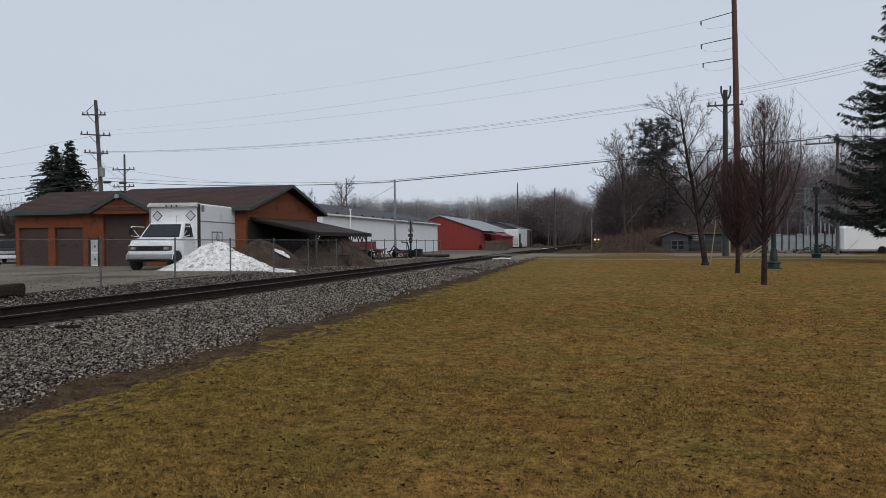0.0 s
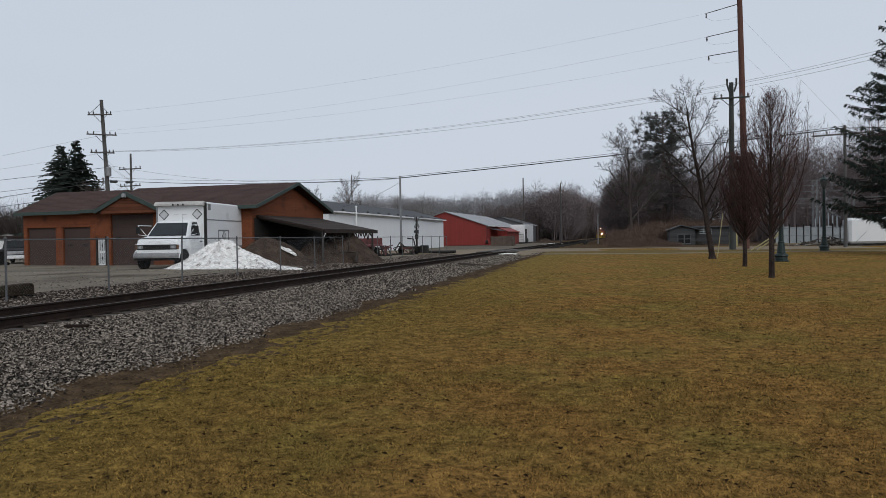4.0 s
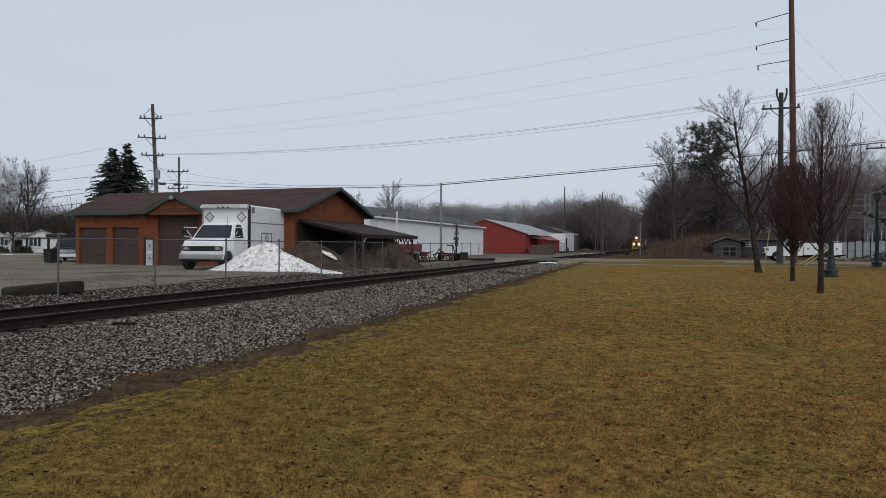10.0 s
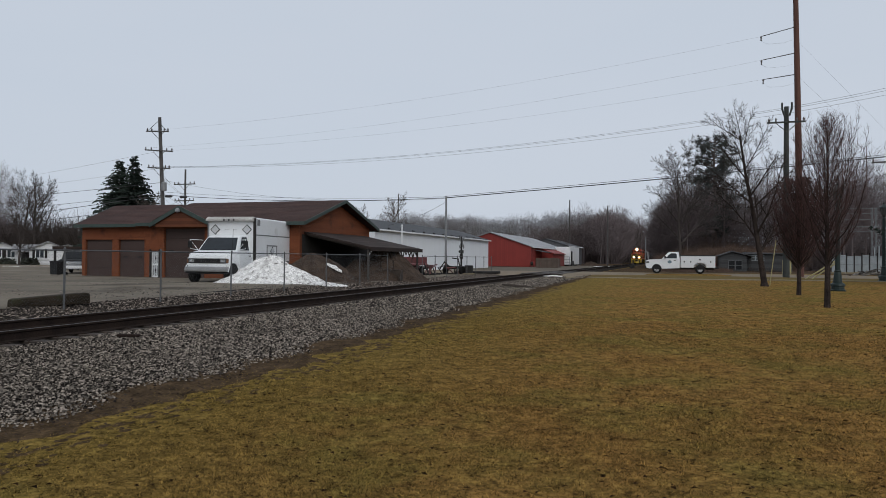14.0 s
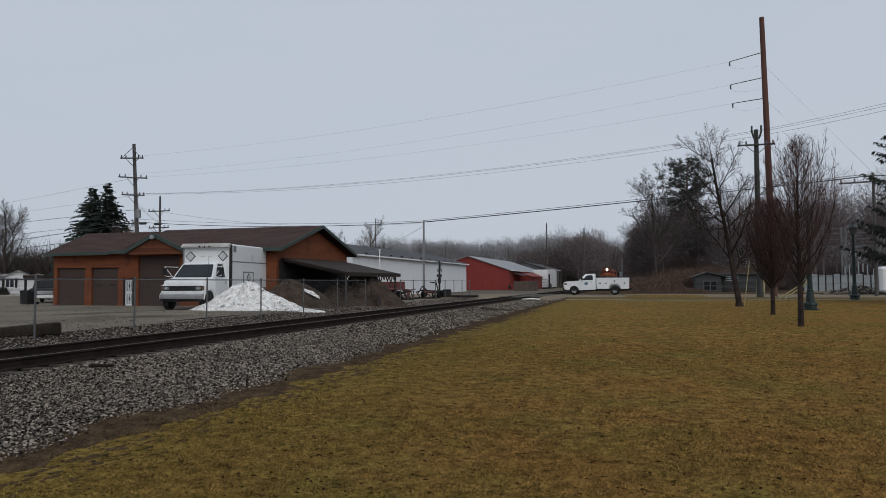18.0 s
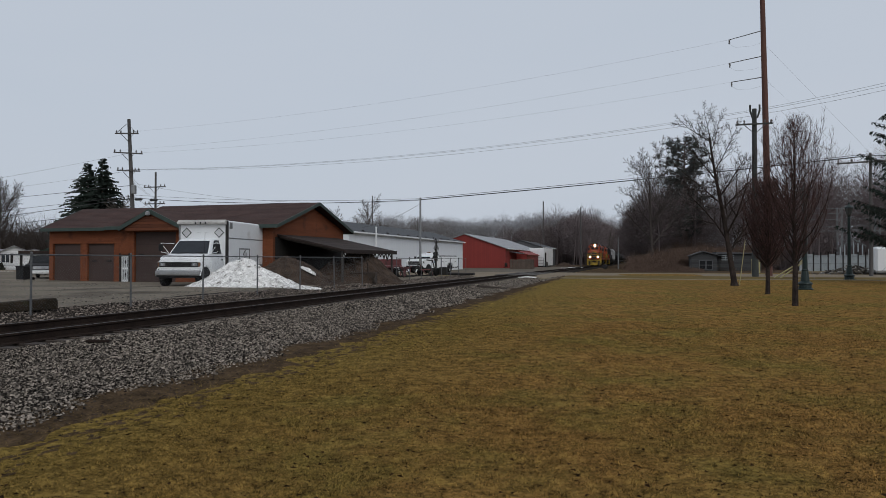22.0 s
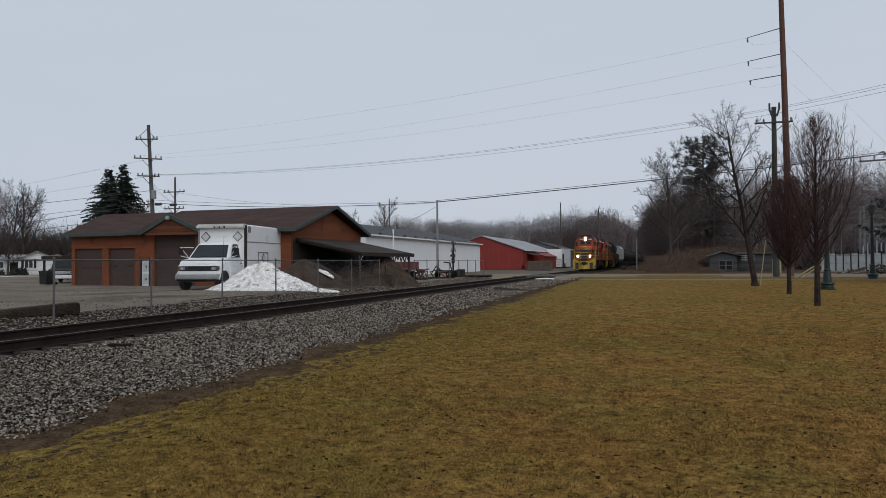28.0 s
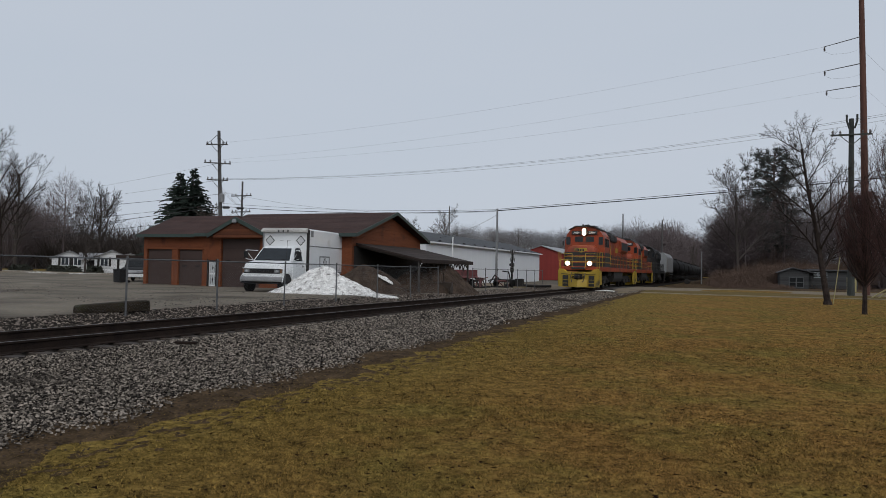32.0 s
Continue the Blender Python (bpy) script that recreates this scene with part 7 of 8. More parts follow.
def box_truck(m):
    """A cutaway van with a delivery box; the front looks to minus y, the front axle at y = 0."""
    t = thing("box_truck", m, "white delivery box truck parked in front of the garage", "truck")
    # nose and cab as lofted shells of rounded sections
    def section(y, w, zb, zs, zt, wt):
        half = [(w * 0.93, zb), (w, zb + 0.1), (w + 0.012, (zb + zs) / 2), (w, zs - 0.05), (w - 0.03, zs + 0.02), (wt + 0.05, zt - 0.05), (wt, zt - 0.012), (wt * 0.55, zt + 0.015)]
        return [(-x, y, z) for x, z in half] + [(x, y, z) for x, z in half[::-1]]
    nose = [(-0.44, 0.87, 0.62, 1.06, 1.17, 0.76), (-0.40, 0.915, 0.56, 1.12, 1.27, 0.81), (-0.32, 0.94, 0.52, 1.19, 1.35, 0.84), (-0.10, 0.96, 0.48, 1.26, 1.42, 0.86), (0.2, 0.975, 0.46, 1.30, 1.445, 0.88), (0.46, 0.985, 0.46, 1.32, 1.475, 0.9)]
    hood = crisp(loft([section(*q) for q in nose]).ob("hood", WHITE_CAR, t), 40)
    for s in (-0.42, 0.42):
        Build().tube([(s, -0.36, 1.325), (s * 1.08, -0.1, 1.425), (s * 1.15, 0.4, 1.475)], 0.012, 4).ob("hood_crease", WHITE_CAR, hood)
    cab = crisp(loft([section(0.45, 0.985, 0.44, 1.32, 1.475, 0.9), section(0.9, 0.995, 0.42, 1.33, 1.465, 0.93), section(1.8, 1.0, 0.42, 1.34, 1.465, 0.95)]).ob("cab_body", WHITE_CAR, t), 40)
    def ring(y0, y1, z0, z1, w0, w1):
        # a sloping hoop of the upper cab, from sill to roof
        return [(-w0, y0, z0), (-(w0 * 0.3 + w1 * 0.7), y0 * 0.3 + y1 * 0.7, z0 * 0.3 + z1 * 0.7), (-w1, y1, z1 - 0.03), (-w1 + 0.1, y1 + 0.03, z1 + 0.01), (w1 - 0.1, y1 + 0.03, z1 + 0.01), (w1, y1, z1 - 0.03), (w0 * 0.3 + w1 * 0.7, y0 * 0.3 + y1 * 0.7, z0 * 0.3 + z1 * 0.7), (w0, y0, z0)]
    top = crisp(loft([ring(0.46, 1.06, 1.46, 2.13, 0.92, 0.76), ring(0.62, 1.2, 1.46, 2.18, 0.935, 0.775), ring(1.2, 1.45, 1.46, 2.21, 0.945, 0.79), ring(1.8, 1.8, 1.46, 2.20, 0.95, 0.80)]).ob("cab_roof", WHITE_CAR, t), 40)
    Build().add([(-0.85, 0.470, 1.50), (0.85, 0.470, 1.50), (0.70, 0.985, 2.09), (-0.70, 0.985, 2.09), (-0.85, 0.494, 1.485), (0.85, 0.494, 1.485), (0.70, 1.01, 2.08), (-0.70, 1.01, 2.08)],
                [(0, 1, 2, 3), (4, 7, 6, 5), (0, 4, 5, 1), (1, 5, 6, 2), (2, 6, 7, 3), (3, 7, 4, 0)]).ob("windscreen", WINDSHIELD, top, "dark sloping windscreen")
    for s in (-1, 1):
        def side(y, z, out=0.006):
            # a point on the sloping side of the upper cab
            return (s * (0.945 - (z - 1.46) / 0.74 * 0.155 + out), y, z)
        d = crisp(loft([[(s * x, y, z) for x, z in ((1.008, 0.56), (1.018, 0.9), (1.012, 1.3), (0.985, 1.44), (0.97, 1.44), (0.97, 0.56))] for y in (0.52, 1.72)]).ob("door", WHITE_CAR, t), 35)
        pane = [(0.74, 1.49), (1.02, 1.88), (1.2, 2.09), (1.3, 2.12), (1.66, 2.12), (1.68, 1.49)]
        Build().add([side(y, z, 0.008) for y, z in pane] + [side(y, z, -0.03) for y, z in pane], [tuple(range(6)), tuple(range(6, 12))[::-1]] + [(i, (i + 1) % 6, 6 + (i + 1) % 6, 6 + i) for i in range(6)]).ob("side_window", WINDSHIELD, d)
        Build().add([side(y, z, 0.016) for y, z in ((1.0, 1.49), (1.03, 1.49), (1.23, 2.10), (1.2, 2.10))] + [side(y, z, 0.0) for y, z in ((1.0, 1.49), (1.03, 1.49), (1.23, 2.10), (1.2, 2.10))],
                    [(0, 1, 2, 3), (4, 7, 6, 5), (0, 4, 5, 1), (1, 5, 6, 2), (2, 6, 7, 3), (3, 7, 4, 0)]).ob("quarter_bar", PLASTIC, d)
        Build().box(min(s * 1.016, s * 1.04), max(s * 1.016, s * 1.04), 1.5, 1.64, 1.2, 1.24, 0.005).ob("door_handle", PLASTIC, d)
        mir = Build().tube([(s * 0.97, 0.56, 1.5), (s * 1.3, 0.5, 1.56), (s * 1.32, 0.5, 1.98), (s * 0.88, 0.84, 1.96)], 0.016, 6).tube([(s * 0.97, 0.56, 1.5), (s * 1.32, 0.5, 1.98)], 0.012, 5)
        mir = mir.ob("wing_mirror", WHITE_CAR, t, "white bracket mirror")
        Build().box(min(s * 1.2, s * 1.42), max(s * 1.2, s * 1.42), 0.45, 0.52, 1.6, 1.93, 0.03).ob("mirror_head", PLASTIC, mir)
        hx = sorted((s * 0.585, s * 0.85))
        hl = Build().box(hx[0], hx[1], -0.486, -0.42, 0.915, 1.07, 0.02).ob("headlight", HEAD_GLASS, t)
        ax = sorted((s * 0.87, s * 0.935))
        Build().box(ax[0], ax[1], -0.465, -0.33, 0.9, 1.09, 0.012).ob("indicator", AMBER, hl)
        Build().tube([((hx[0] + hx[1]) / 2, -0.492, 0.99), ((hx[0] + hx[1]) / 2, -0.487, 0.99)], 0.06, 12).ob("reflector", CHROME, hl)
        Build().tube([(s * 0.985, -0.5, 0.5)] + [(s * 1.0, 0.5 * math.cos(a), 0.44 + 0.5 * math.sin(a)) for a in np.linspace(2.95, 0.2, 11)] + [(s * 0.985, 0.5, 0.5)], 0.022, 6).ob("wheel_arch", WHITE_CAR, t)
        road_wheel(t, min(s * 0.74, s * 0.98), max(s * 0.74, s * 0.98), 0.0, 0.38, 0.21)
        road_wheel(t, min(s * 0.62, s * 1.08), max(s * 0.62, s * 1.08), 4.5, 0.38, 0.21)
        Build().prism([(0.45 * math.cos(a), 0.42 + 0.47 * math.sin(a)) for a in np.linspace(math.pi, 0, 12)], min(s * 0.745, s * 1.004), max(s * 0.745, s * 1.004), 0).ob("wheel_well", PLASTIC, t)
    for k in (-0.52, 0.16):
        Build().tube([(k, 0.42, 1.485), (k + 0.2, 0.45, 1.525), (k + 0.46, 0.48, 1.555)], 0.013, 5).ob("wiper", PLASTIC, top)
    Build().tube([(0.78, 0.3, 1.4), (0.8, 0.34, 2.45)], 0.008, 4).ob("aerial", PLASTIC, t)
    gr = Build().box(-0.875, 0.875, -0.47, -0.40, 0.88, 1.10, 0.015).ob("grille", PLASTIC, t, "black grille with headlight surrounds")
    Build().box(-0.55, 0.55, -0.482, -0.469, 0.895, 1.085, 0.006).ob("grille_insert", PLASTIC, gr)
    for z in (0.935, 0.985, 1.035):
        Build().box(-0.53, 0.53, -0.488, -0.4815, z, z + 0.01).ob("grille_bar", GRIME, gr)
    Build().box(-0.93, 0.93, -0.49, -0.40, 1.1, 1.125, 0.008).ob("grille_trim", WHITE_CAR, gr)
    Build().box(-0.9, 0.9, -0.465, -0.38, 0.72, 0.875, 0.02).ob("valance", WHITE_CAR, t)
    crisp(loft([[(x, y - 0.06 * (1 - abs(x)), z) for y, z in ((-0.44, 0.5), (-0.58, 0.52), (-0.60, 0.6), (-0.58, 0.72), (-0.44, 0.74))] for x in (-0.97, -0.93, -0.5, 0.0, 0.5, 0.93, 0.97)]).ob("bumper", BUMPER, t, "dull grey chrome front bumper"), 40)
    Build().box(-0.8, 0.8, -0.5, -0.36, 0.4, 0.5, 0.03).ob("air_dam", PLASTIC, t)
    for o in t.children_recursive:
        # the cab is a little wider than a plain van
        if o.data:
            o.data.transform(Matrix.Diagonal((1.06, 1, 1, 1)))
    Build().box(-0.5, 0.5, -0.5, 7.1, 0.42, 0.6).ob("chassis", GRIME, t)
    # box
    bx = Build().box(-1.2, 1.2, 1.8, 7.3, 0.86, 3.08, 0.05).ob("cargo_box", WHITE_CAR, t)
    for s in (-1, 1):
        Build().box(min(s * 1.14, s * 1.225), max(s * 1.14, s * 1.225), 1.76, 1.98, 0.84, 3.06, 0.03).ob("corner_post", GRIME if s > 0 else GALV, bx)
        Build().box(min(s * 1.14, s * 1.22), max(s * 1.14, s * 1.22), 7.17, 7.33, 0.84, 3.11, 0.03).ob("corner_post", GALV, bx)
        xa, xb = sorted((s * 1.2, s * 1.208))
        Build().box(xa, xb, 1.99, 7.16, 2.22, 2.27).ob("rub_rail", GALV, bx)
        Build().box(xa, xb, 1.99, 7.16, 0.88, 0.98).ob("rub_rail", GALV, bx)
        for y0_, z0_ in ((2.1, 2.70), (6.8, 2.70)):
            Build().box(xa, xb + 0.004, y0_, y0_ + 0.3, z0_, z0_ + 0.3).ob("marker_plate", GALV, bx)
        fr = Build()
        for y0_, y1_, z0_, z1_ in ((3.2, 4.45, 1.72, 1.78), (3.2, 4.45, 1.2, 1.26), (3.2, 3.28, 1.26, 1.72), (4.37, 4.45, 1.26, 1.72)):
            fr.box(xa, xb + 0.003, y0_, y1_, z0_, z1_)
        fr.ob("placard_frame", GALV, bx)
    Build().prism([(1.55, 2.92), (1.8, 2.88), (1.8, 3.09), (1.72, 3.11), (1.56, 2.99)], -1.2, 1.2, 0).ob("front_cap", CAP_DIRTY, bx)
    for k in (-0.25, 0.0, 0.25):
        Build().tube([(k, 1.53, 2.95), (k, 1.56, 2.95)], 0.045, 8).ob("clearance_lamp", PLASTIC, bx)
    for s, yy_, face in ((-0.82, 1.79, 0), (0.82, 1.79, 0), (3.85, 0, 1), (6.3, 0, 1)):
        # diamond placards: a dark rim with a pale field
        for size, off, mt, nm in ((0.255, 0.0, PLASTIC, "placard"), (0.205, 0.008, PLACARD_GREY, "placard_field"), (0.05, 0.0165, PLACARD_GREY, "placard_mark")):
            zc = 2.5 if face == 0 else 1.48
            q = [(-size, 0), (0, -size), (size, 0), (0, size)]
            if face == 0:
                Build().prism([(s + a, zc + c) for a, c in q], yy_ - 0.012 - off, yy_ - off).ob(nm, mt, bx)
            else:
                Build().prism([(s + a * 0.9, zc + c * 0.9) for a, c in q], 1.2105 + off, 1.222 + off, 0).ob(nm, mt, bx)
    for s in (-0.2, 0.2):
        Build().box(s - 0.1, s + 0.1, 1.775, 1.79, 2.49, 2.5).ob("seam", GALV, bx)
    Build().box(-1.1, 1.1, 7.31, 7.34, 0.95, 2.98).ob("roller_door", GALV, bx)
    Build().box(-1.1, 1.1, 7.25, 7.5, 0.5, 0.62, 0.02).ob("rear_bumper", GRIME, t)
    return t


box_truck(pose(-20.16, 27.38, 0.40, 0, 0, 8.0))


# ---- service pickup ----
def pickup(m):
    """A white regular-cab service truck; the front looks to minus x at x = 0, z from the road."""
    t = thing("service_pickup", m, "white service pickup with tool body on the road", "pickup")
    w = 0.98
    # local: x runs back along the truck, built in the (x, z) plane and pushed across y
    body = Build().prism([(0.06, 0.52), (0.0, 0.7), (-0.02, 1.06), (0.05, 1.19), (0.28, 1.26), (1.35, 1.32), (1.5, 1.35), (2.95, 1.35), (2.95, 0.5), (1.5, 0.44), (0.3, 0.46)], -w, w).ob("cab_body", WHITE_CAR, t)
    cab = crisp(loft([[(x + 0.6 * u, s * y, z) for u, s, y, z in ((0, -1, 0.9, 1.34), (0.6, -1, 0.79, 1.72), (0.95, -1, 0.73, 1.92), (1.05, -1, 0.6, 1.955), (1.05, 1, 0.6, 1.955), (0.95, 1, 0.73, 1.92), (0.6, 1, 0.79, 1.72), (0, 1, 0.9, 1.34))] for x in (1.4, 1.6)] + [[(x - 0.1 * u, s * y, z) for u, s, y, z in ((0, -1, 0.91, 1.34), (0.6, -1, 0.8, 1.72), (0.95, -1, 0.74, 1.93), (1.05, -1, 0.62, 1.965), (1.05, 1, 0.62, 1.965), (0.95, 1, 0.74, 1.93), (0.6, 1, 0.8, 1.72), (0, 1, 0.91, 1.34))] for x in (2.9, 2.95)]).ob("cab_roof", WHITE_CAR, t), 40)
    Build().add([(1.42, -0.82, 1.38), (1.42, 0.82, 1.38), (1.93, 0.68, 1.87), (1.93, -0.68, 1.87), (1.46, -0.82, 1.36), (1.46, 0.82, 1.36), (1.97, 0.68, 1.85), (1.97, -0.68, 1.85)],
                [(0, 3, 2, 1), (4, 5, 6, 7), (0, 1, 5, 4), (1, 2, 6, 5), (2, 3, 7, 6), (3, 0, 4, 7)]).ob("windscreen", CAB_GLASS, cab)
    for s in (-1, 1):
        pane = [(1.72, 0.905, 1.38), (2.72, 0.912, 1.38), (2.68, 0.80, 1.76), (2.6, 0.775, 1.84), (2.22, 0.772, 1.84), (2.08, 0.795, 1.76)]
        Build().add([(x, s * (y + 0.008), z) for x, y, z in pane] + [(x, s * (y - 0.03), z) for x, y, z in pane], [tuple(range(6)), tuple(range(6, 12))[::-1]] + [(i, (i + 1) % 6, 6 + (i + 1) % 6, 6 + i) for i in range(6)]).ob("side_window", CAB_GLASS, cab)
        d = Build().box(1.62, 2.72, min(s * 0.981, s * 0.99), max(s * 0.981, s * 0.99), 0.58, 1.33, 0.003).ob("door", WHITE_CAR, t)
        ya, yb = sorted((s * 0.9905, s * 0.994))
        Build().prism([(2.08 + 0.19 * math.cos(a), 1.06 + 0.15 * math.sin(a)) for a in np.linspace(0, 5.9, 10)], ya, yb).ob("door_emblem", mat("dull_blue_emblem", (0.10, 0.16, 0.2), (0.16, 0.22, 0.26), 0.6), d)
        Build().box(2.42, 2.6, ya, yb + 0.01 * s if s > 0 else yb, 1.18, 1.22).ob("door_handle", PLASTIC, d)
        Build().box(1.62, 1.78, min(s * 0.98, s * 1.22), max(s * 0.98, s * 1.22), 1.36, 1.6, 0.03).ob("wing_mirror", PLASTIC, t)
        Build().box(0.015, 0.32, min(s * 0.72, s * 0.985), max(s * 0.72, s * 0.985), 0.9, 1.14, 0.03).ob("headlight", HEAD_GLASS, t)
        for xc in (0.96, 4.68):
            wl_ = new("wheel")
            wl_.parent, wl_.location = t, (xc, s * 0.86, 0.38)
            y0_, y1_ = sorted((0.13 * s, -0.13 * s))
            Build().tube([(0, y0_, 0), (0, y0_ + 0.03, 0), (0, y1_ - 0.03, 0), (0, y1_, 0)], [0.34, 0.38, 0.38, 0.34], 24).ob("tyre", TYRE, wl_)
            rim = Build().tube([(0, s * 0.135, 0), (0, s * 0.05, 0)], [0.215, 0.2], 18).ob("rim", RIM, wl_)
            for k in range(8):
                a = k * 0.785
                Build().tube([(math.cos(a) * 0.15, s * 0.139, math.sin(a) * 0.15), (math.cos(a) * 0.15, s * 0.136, math.sin(a) * 0.15)], 0.03, 6).ob("rim_hole", PLASTIC, rim)
            Build().tube([(0, s * 0.17, 0), (0, s * 0.136, 0)], [0.05, 0.07], 8).ob("hub", CHROME, rim)
            WHEELS.append(wl_)
            yq = sorted((s * 0.97, s * 1.0))
            Build().prism([(xc + 0.44 * math.cos(a), 0.4 + 0.46 * math.sin(a)) for a in np.linspace(math.pi, 0, 12)], yq[0] + (0.0 if s > 0 else -0.012), yq[1] + (0.012 if s > 0 else 0.0)).ob("wheel_well", PLASTIC, t)
        # tool body boxes
        ya, yb = sorted((s * 0.62, s * 1.03))
        tool = Build().prism([(3.04, 0.56), (4.15, 0.56), (4.2, 0.85), (4.42, 0.98), (4.94, 0.98), (5.14, 0.85), (5.2, 0.56), (5.95, 0.58), (5.95, 1.58), (3.04, 1.58)], ya, yb).ob("tool_box", WHITE_CAR, t)
        yl, yh = sorted((s * 1.031, s * 1.045))
        for x0, x1, z0, z1 in ((3.1, 3.6, 0.64, 1.52), (3.64, 4.12, 0.64, 1.52), (4.2, 5.12, 1.05, 1.52), (5.22, 5.9, 0.66, 1.52)):
            dd = Build().box(x0, x1, yl, yh, z0, z1, 0.005).ob("tool_door", WHITE_CAR, tool)
            Build().box((x0 + x1) / 2 - 0.06, (x0 + x1) / 2 + 0.06, yl - 0.012 if s < 0 else yh, yl if s < 0 else yh + 0.012, (z0 + z1) / 2 - 0.06, (z0 + z1) / 2 + 0.06).ob("latch", PLASTIC, dd)
        Build().box(3.0, 5.98, min(s * 0.6, s * 1.04), max(s * 0.6, s * 1.04), 1.58, 1.62, 0.01).ob("box_lid", GALV, tool)
        Build().box(5.96, 6.0, min(s * 0.8, s * 0.98), max(s * 0.8, s * 0.98), 0.75, 1.0).ob("tail_lamp", mat("red_lens", (0.25, 0.01, 0.01), (0.3, 0.015, 0.015), 0.3), t)
    Build().box(3.0, 5.95, -0.62, 0.62, 0.6, 0.95).ob("bed_floor", WHITE_CAR, t)
    Build().box(5.91, 5.95, -0.62, 0.62, 0.6, 1.45).ob("tailgate", WHITE_CAR, t)
    Build().box(5.93, 6.25, -0.95, 0.95, 0.48, 0.62, 0.02).ob("rear_bumper", PLASTIC, t)
    Build().box(-0.08, 0.14, -0.98, 0.98, 0.46, 0.7, 0.05).ob("front_bumper", PLASTIC, t)
    gr = Build().box(-0.04, 0.05, -0.7, 0.7, 0.8, 1.12, 0.01).ob("grille", PLASTIC, t)
    Build().box(-0.05, -0.041, -0.68, 0.68, 0.93, 0.98).ob("grille_bar", CHROME, gr)
    Build().box(0.4, 5.9, -0.45, 0.45, 0.38, 0.52).ob("chassis", GRIME, t)
    Build().box(2.3, 2.5, -0.2, 0.2, 1.955, 2.05, 0.02).ob("beacon", AMBER, cab)
    rk = Build()
    rk.tube([(3.0, -0.8, 1.62), (3.0, -0.8, 1.75), (3.0, 0.8, 1.75), (3.0, 0.8, 1.62)], 0.03, 6)
    rk.tube([(3.0, -0.95, 1.67), (5.9, -0.95, 1.67)], 0.022, 5).tube([(3.0, 0.95, 1.67), (5.9, 0.95, 1.67)], 0.022, 5)
    rk.ob("headache_rack", PLASTIC, t)
    # a little shorter than the drawn size
    for c in t.children_recursive:
        if c.type == "MESH":
            c.data.transform(Matrix.Scale(0.975, 4))
        c.location = c.location * 0.975
    return t


WHEELS = []
PICKUP = pickup(pose(40, 61.0, 0.39))


# ---- park side: lamps, shed, substation, trailer ----
LAMP_GREEN = mat("dark_green_cast_iron", (0.006, 0.014, 0.013), (0.014, 0.027, 0.025), 0.45, 0.2, 3, 25, 0.1)
FROST = mat("smoky_lantern_glass", (0.05, 0.055, 0.055), (0.09, 0.095, 0.095), 0.25)


def street_lamp(x, y, label):
    t = thing("street_lamp", pose(x, y, gz(x, y)), label, "street lamp", "park lamps")
    Build().turned([(0.36, -0.1), (0.36, 0.05), (0.29, 0.08), (0.28, 0.22), (0.33, 0.26), (0.31, 0.33), (0.2, 0.4), (0.155, 0.8), (0.14, 0.88), (0.16, 0.92), (0.1, 1.0)], sides=16).ob("base", LAMP_GREEN, t, "flared cast-iron base")
    Build().turned([(0.115, 0.95), (0.1, 2.6), (0.085, 3.95), (0.11, 4.0), (0.065, 4.1), (0.11, 4.2)], sides=14).ob("shaft", LAMP_GREEN, t)
    lan = Build().turned([(0.11, 4.2), (0.16, 4.31), (0.21, 4.66), (0.19, 4.7)], sides=10).ob("lantern", FROST, t)
    Build().turned([(0.31, 4.68), (0.28, 4.75), (0.1, 4.88), (0.04, 4.94), (0.05, 4.99), (0.01, 5.08)], sides=12).ob("lantern_cap", LAMP_GREEN, lan)
    for k in range(6):
        a = k * math.pi / 3
        Build().tube([(0.16 * math.cos(a), 0.16 * math.sin(a), 4.31), (0.215 * math.cos(a), 0.215 * math.sin(a), 4.68)], 0.014, 4).ob("lantern_bar", LAMP_GREEN, lan)
    return t


street_lamp(7.12, 37.0, "dark green cast-iron street lamp on the lawn")
street_lamp(12.55, 51.6, "dark green street lamp near the substation")
SHED = panelled("grey_clapboard", (0.044, 0.045, 0.046), (0.026, 0.026, 0.027), 0.2, 2, 0.85)
LAMP_DULL = mat("faded_grey_louvre", (0.05, 0.052, 0.054), (0.10, 0.103, 0.106), 0.8)
SHED_ROOF = mat("dark_shed_shingles", (0.05, 0.05, 0.052), (0.10, 0.10, 0.104), 0.95, 0, 0.8, 9, 0.3)
PALE_TANK = mat("weathered_pale_steel", (0.19, 0.215, 0.225), (0.29, 0.315, 0.325), 0.7, 0, 1.5, 14, 0.1)
# Shade is put into this glass: darker and less reflective than other panes.
SHADED_GLASS = mat("shaded_car_glass", (0.008, 0.009, 0.010), (0.014, 0.015, 0.016), 0.35, 0, 2, 20, 0, 0.15)
sh = thing("shed", pose(5.95, 84.5, 0.38), "small grey clapboard shed with a pale lattice window", "shed")
Build().prism([(-1.4, 0), (1.4, 0), (1.4, 1.72), (-0.1, 2.15), (-1.4, 1.72)], 0, 4).ob("wall", SHED, sh)
Build().prism([(-1.6, 1.66), (-0.1, 2.2), (2.1, 1.62), (2.1, 1.7), (-0.1, 2.29), (-1.6, 1.75)], -0.3, 4.3).ob("roof", SHED_ROOF, sh)
w_ = Build().box(-0.5, 0.95, -0.03, -0.004, 0.12, 1.25).ob("window", LAMP_DULL, sh)
for k in range(2):
    for j in range(2):
        Build().box(-0.42 + k * 0.72, 0.16 + k * 0.72, -0.036, -0.031, 0.2 + j * 0.52, 0.64 + j * 0.52).ob("pane", SHADED_GLASS, w_)
sh2 = thing("shed", pose(9.55, 86.2, 0.38), "low grey outbuilding with a pale barred window", "shed")
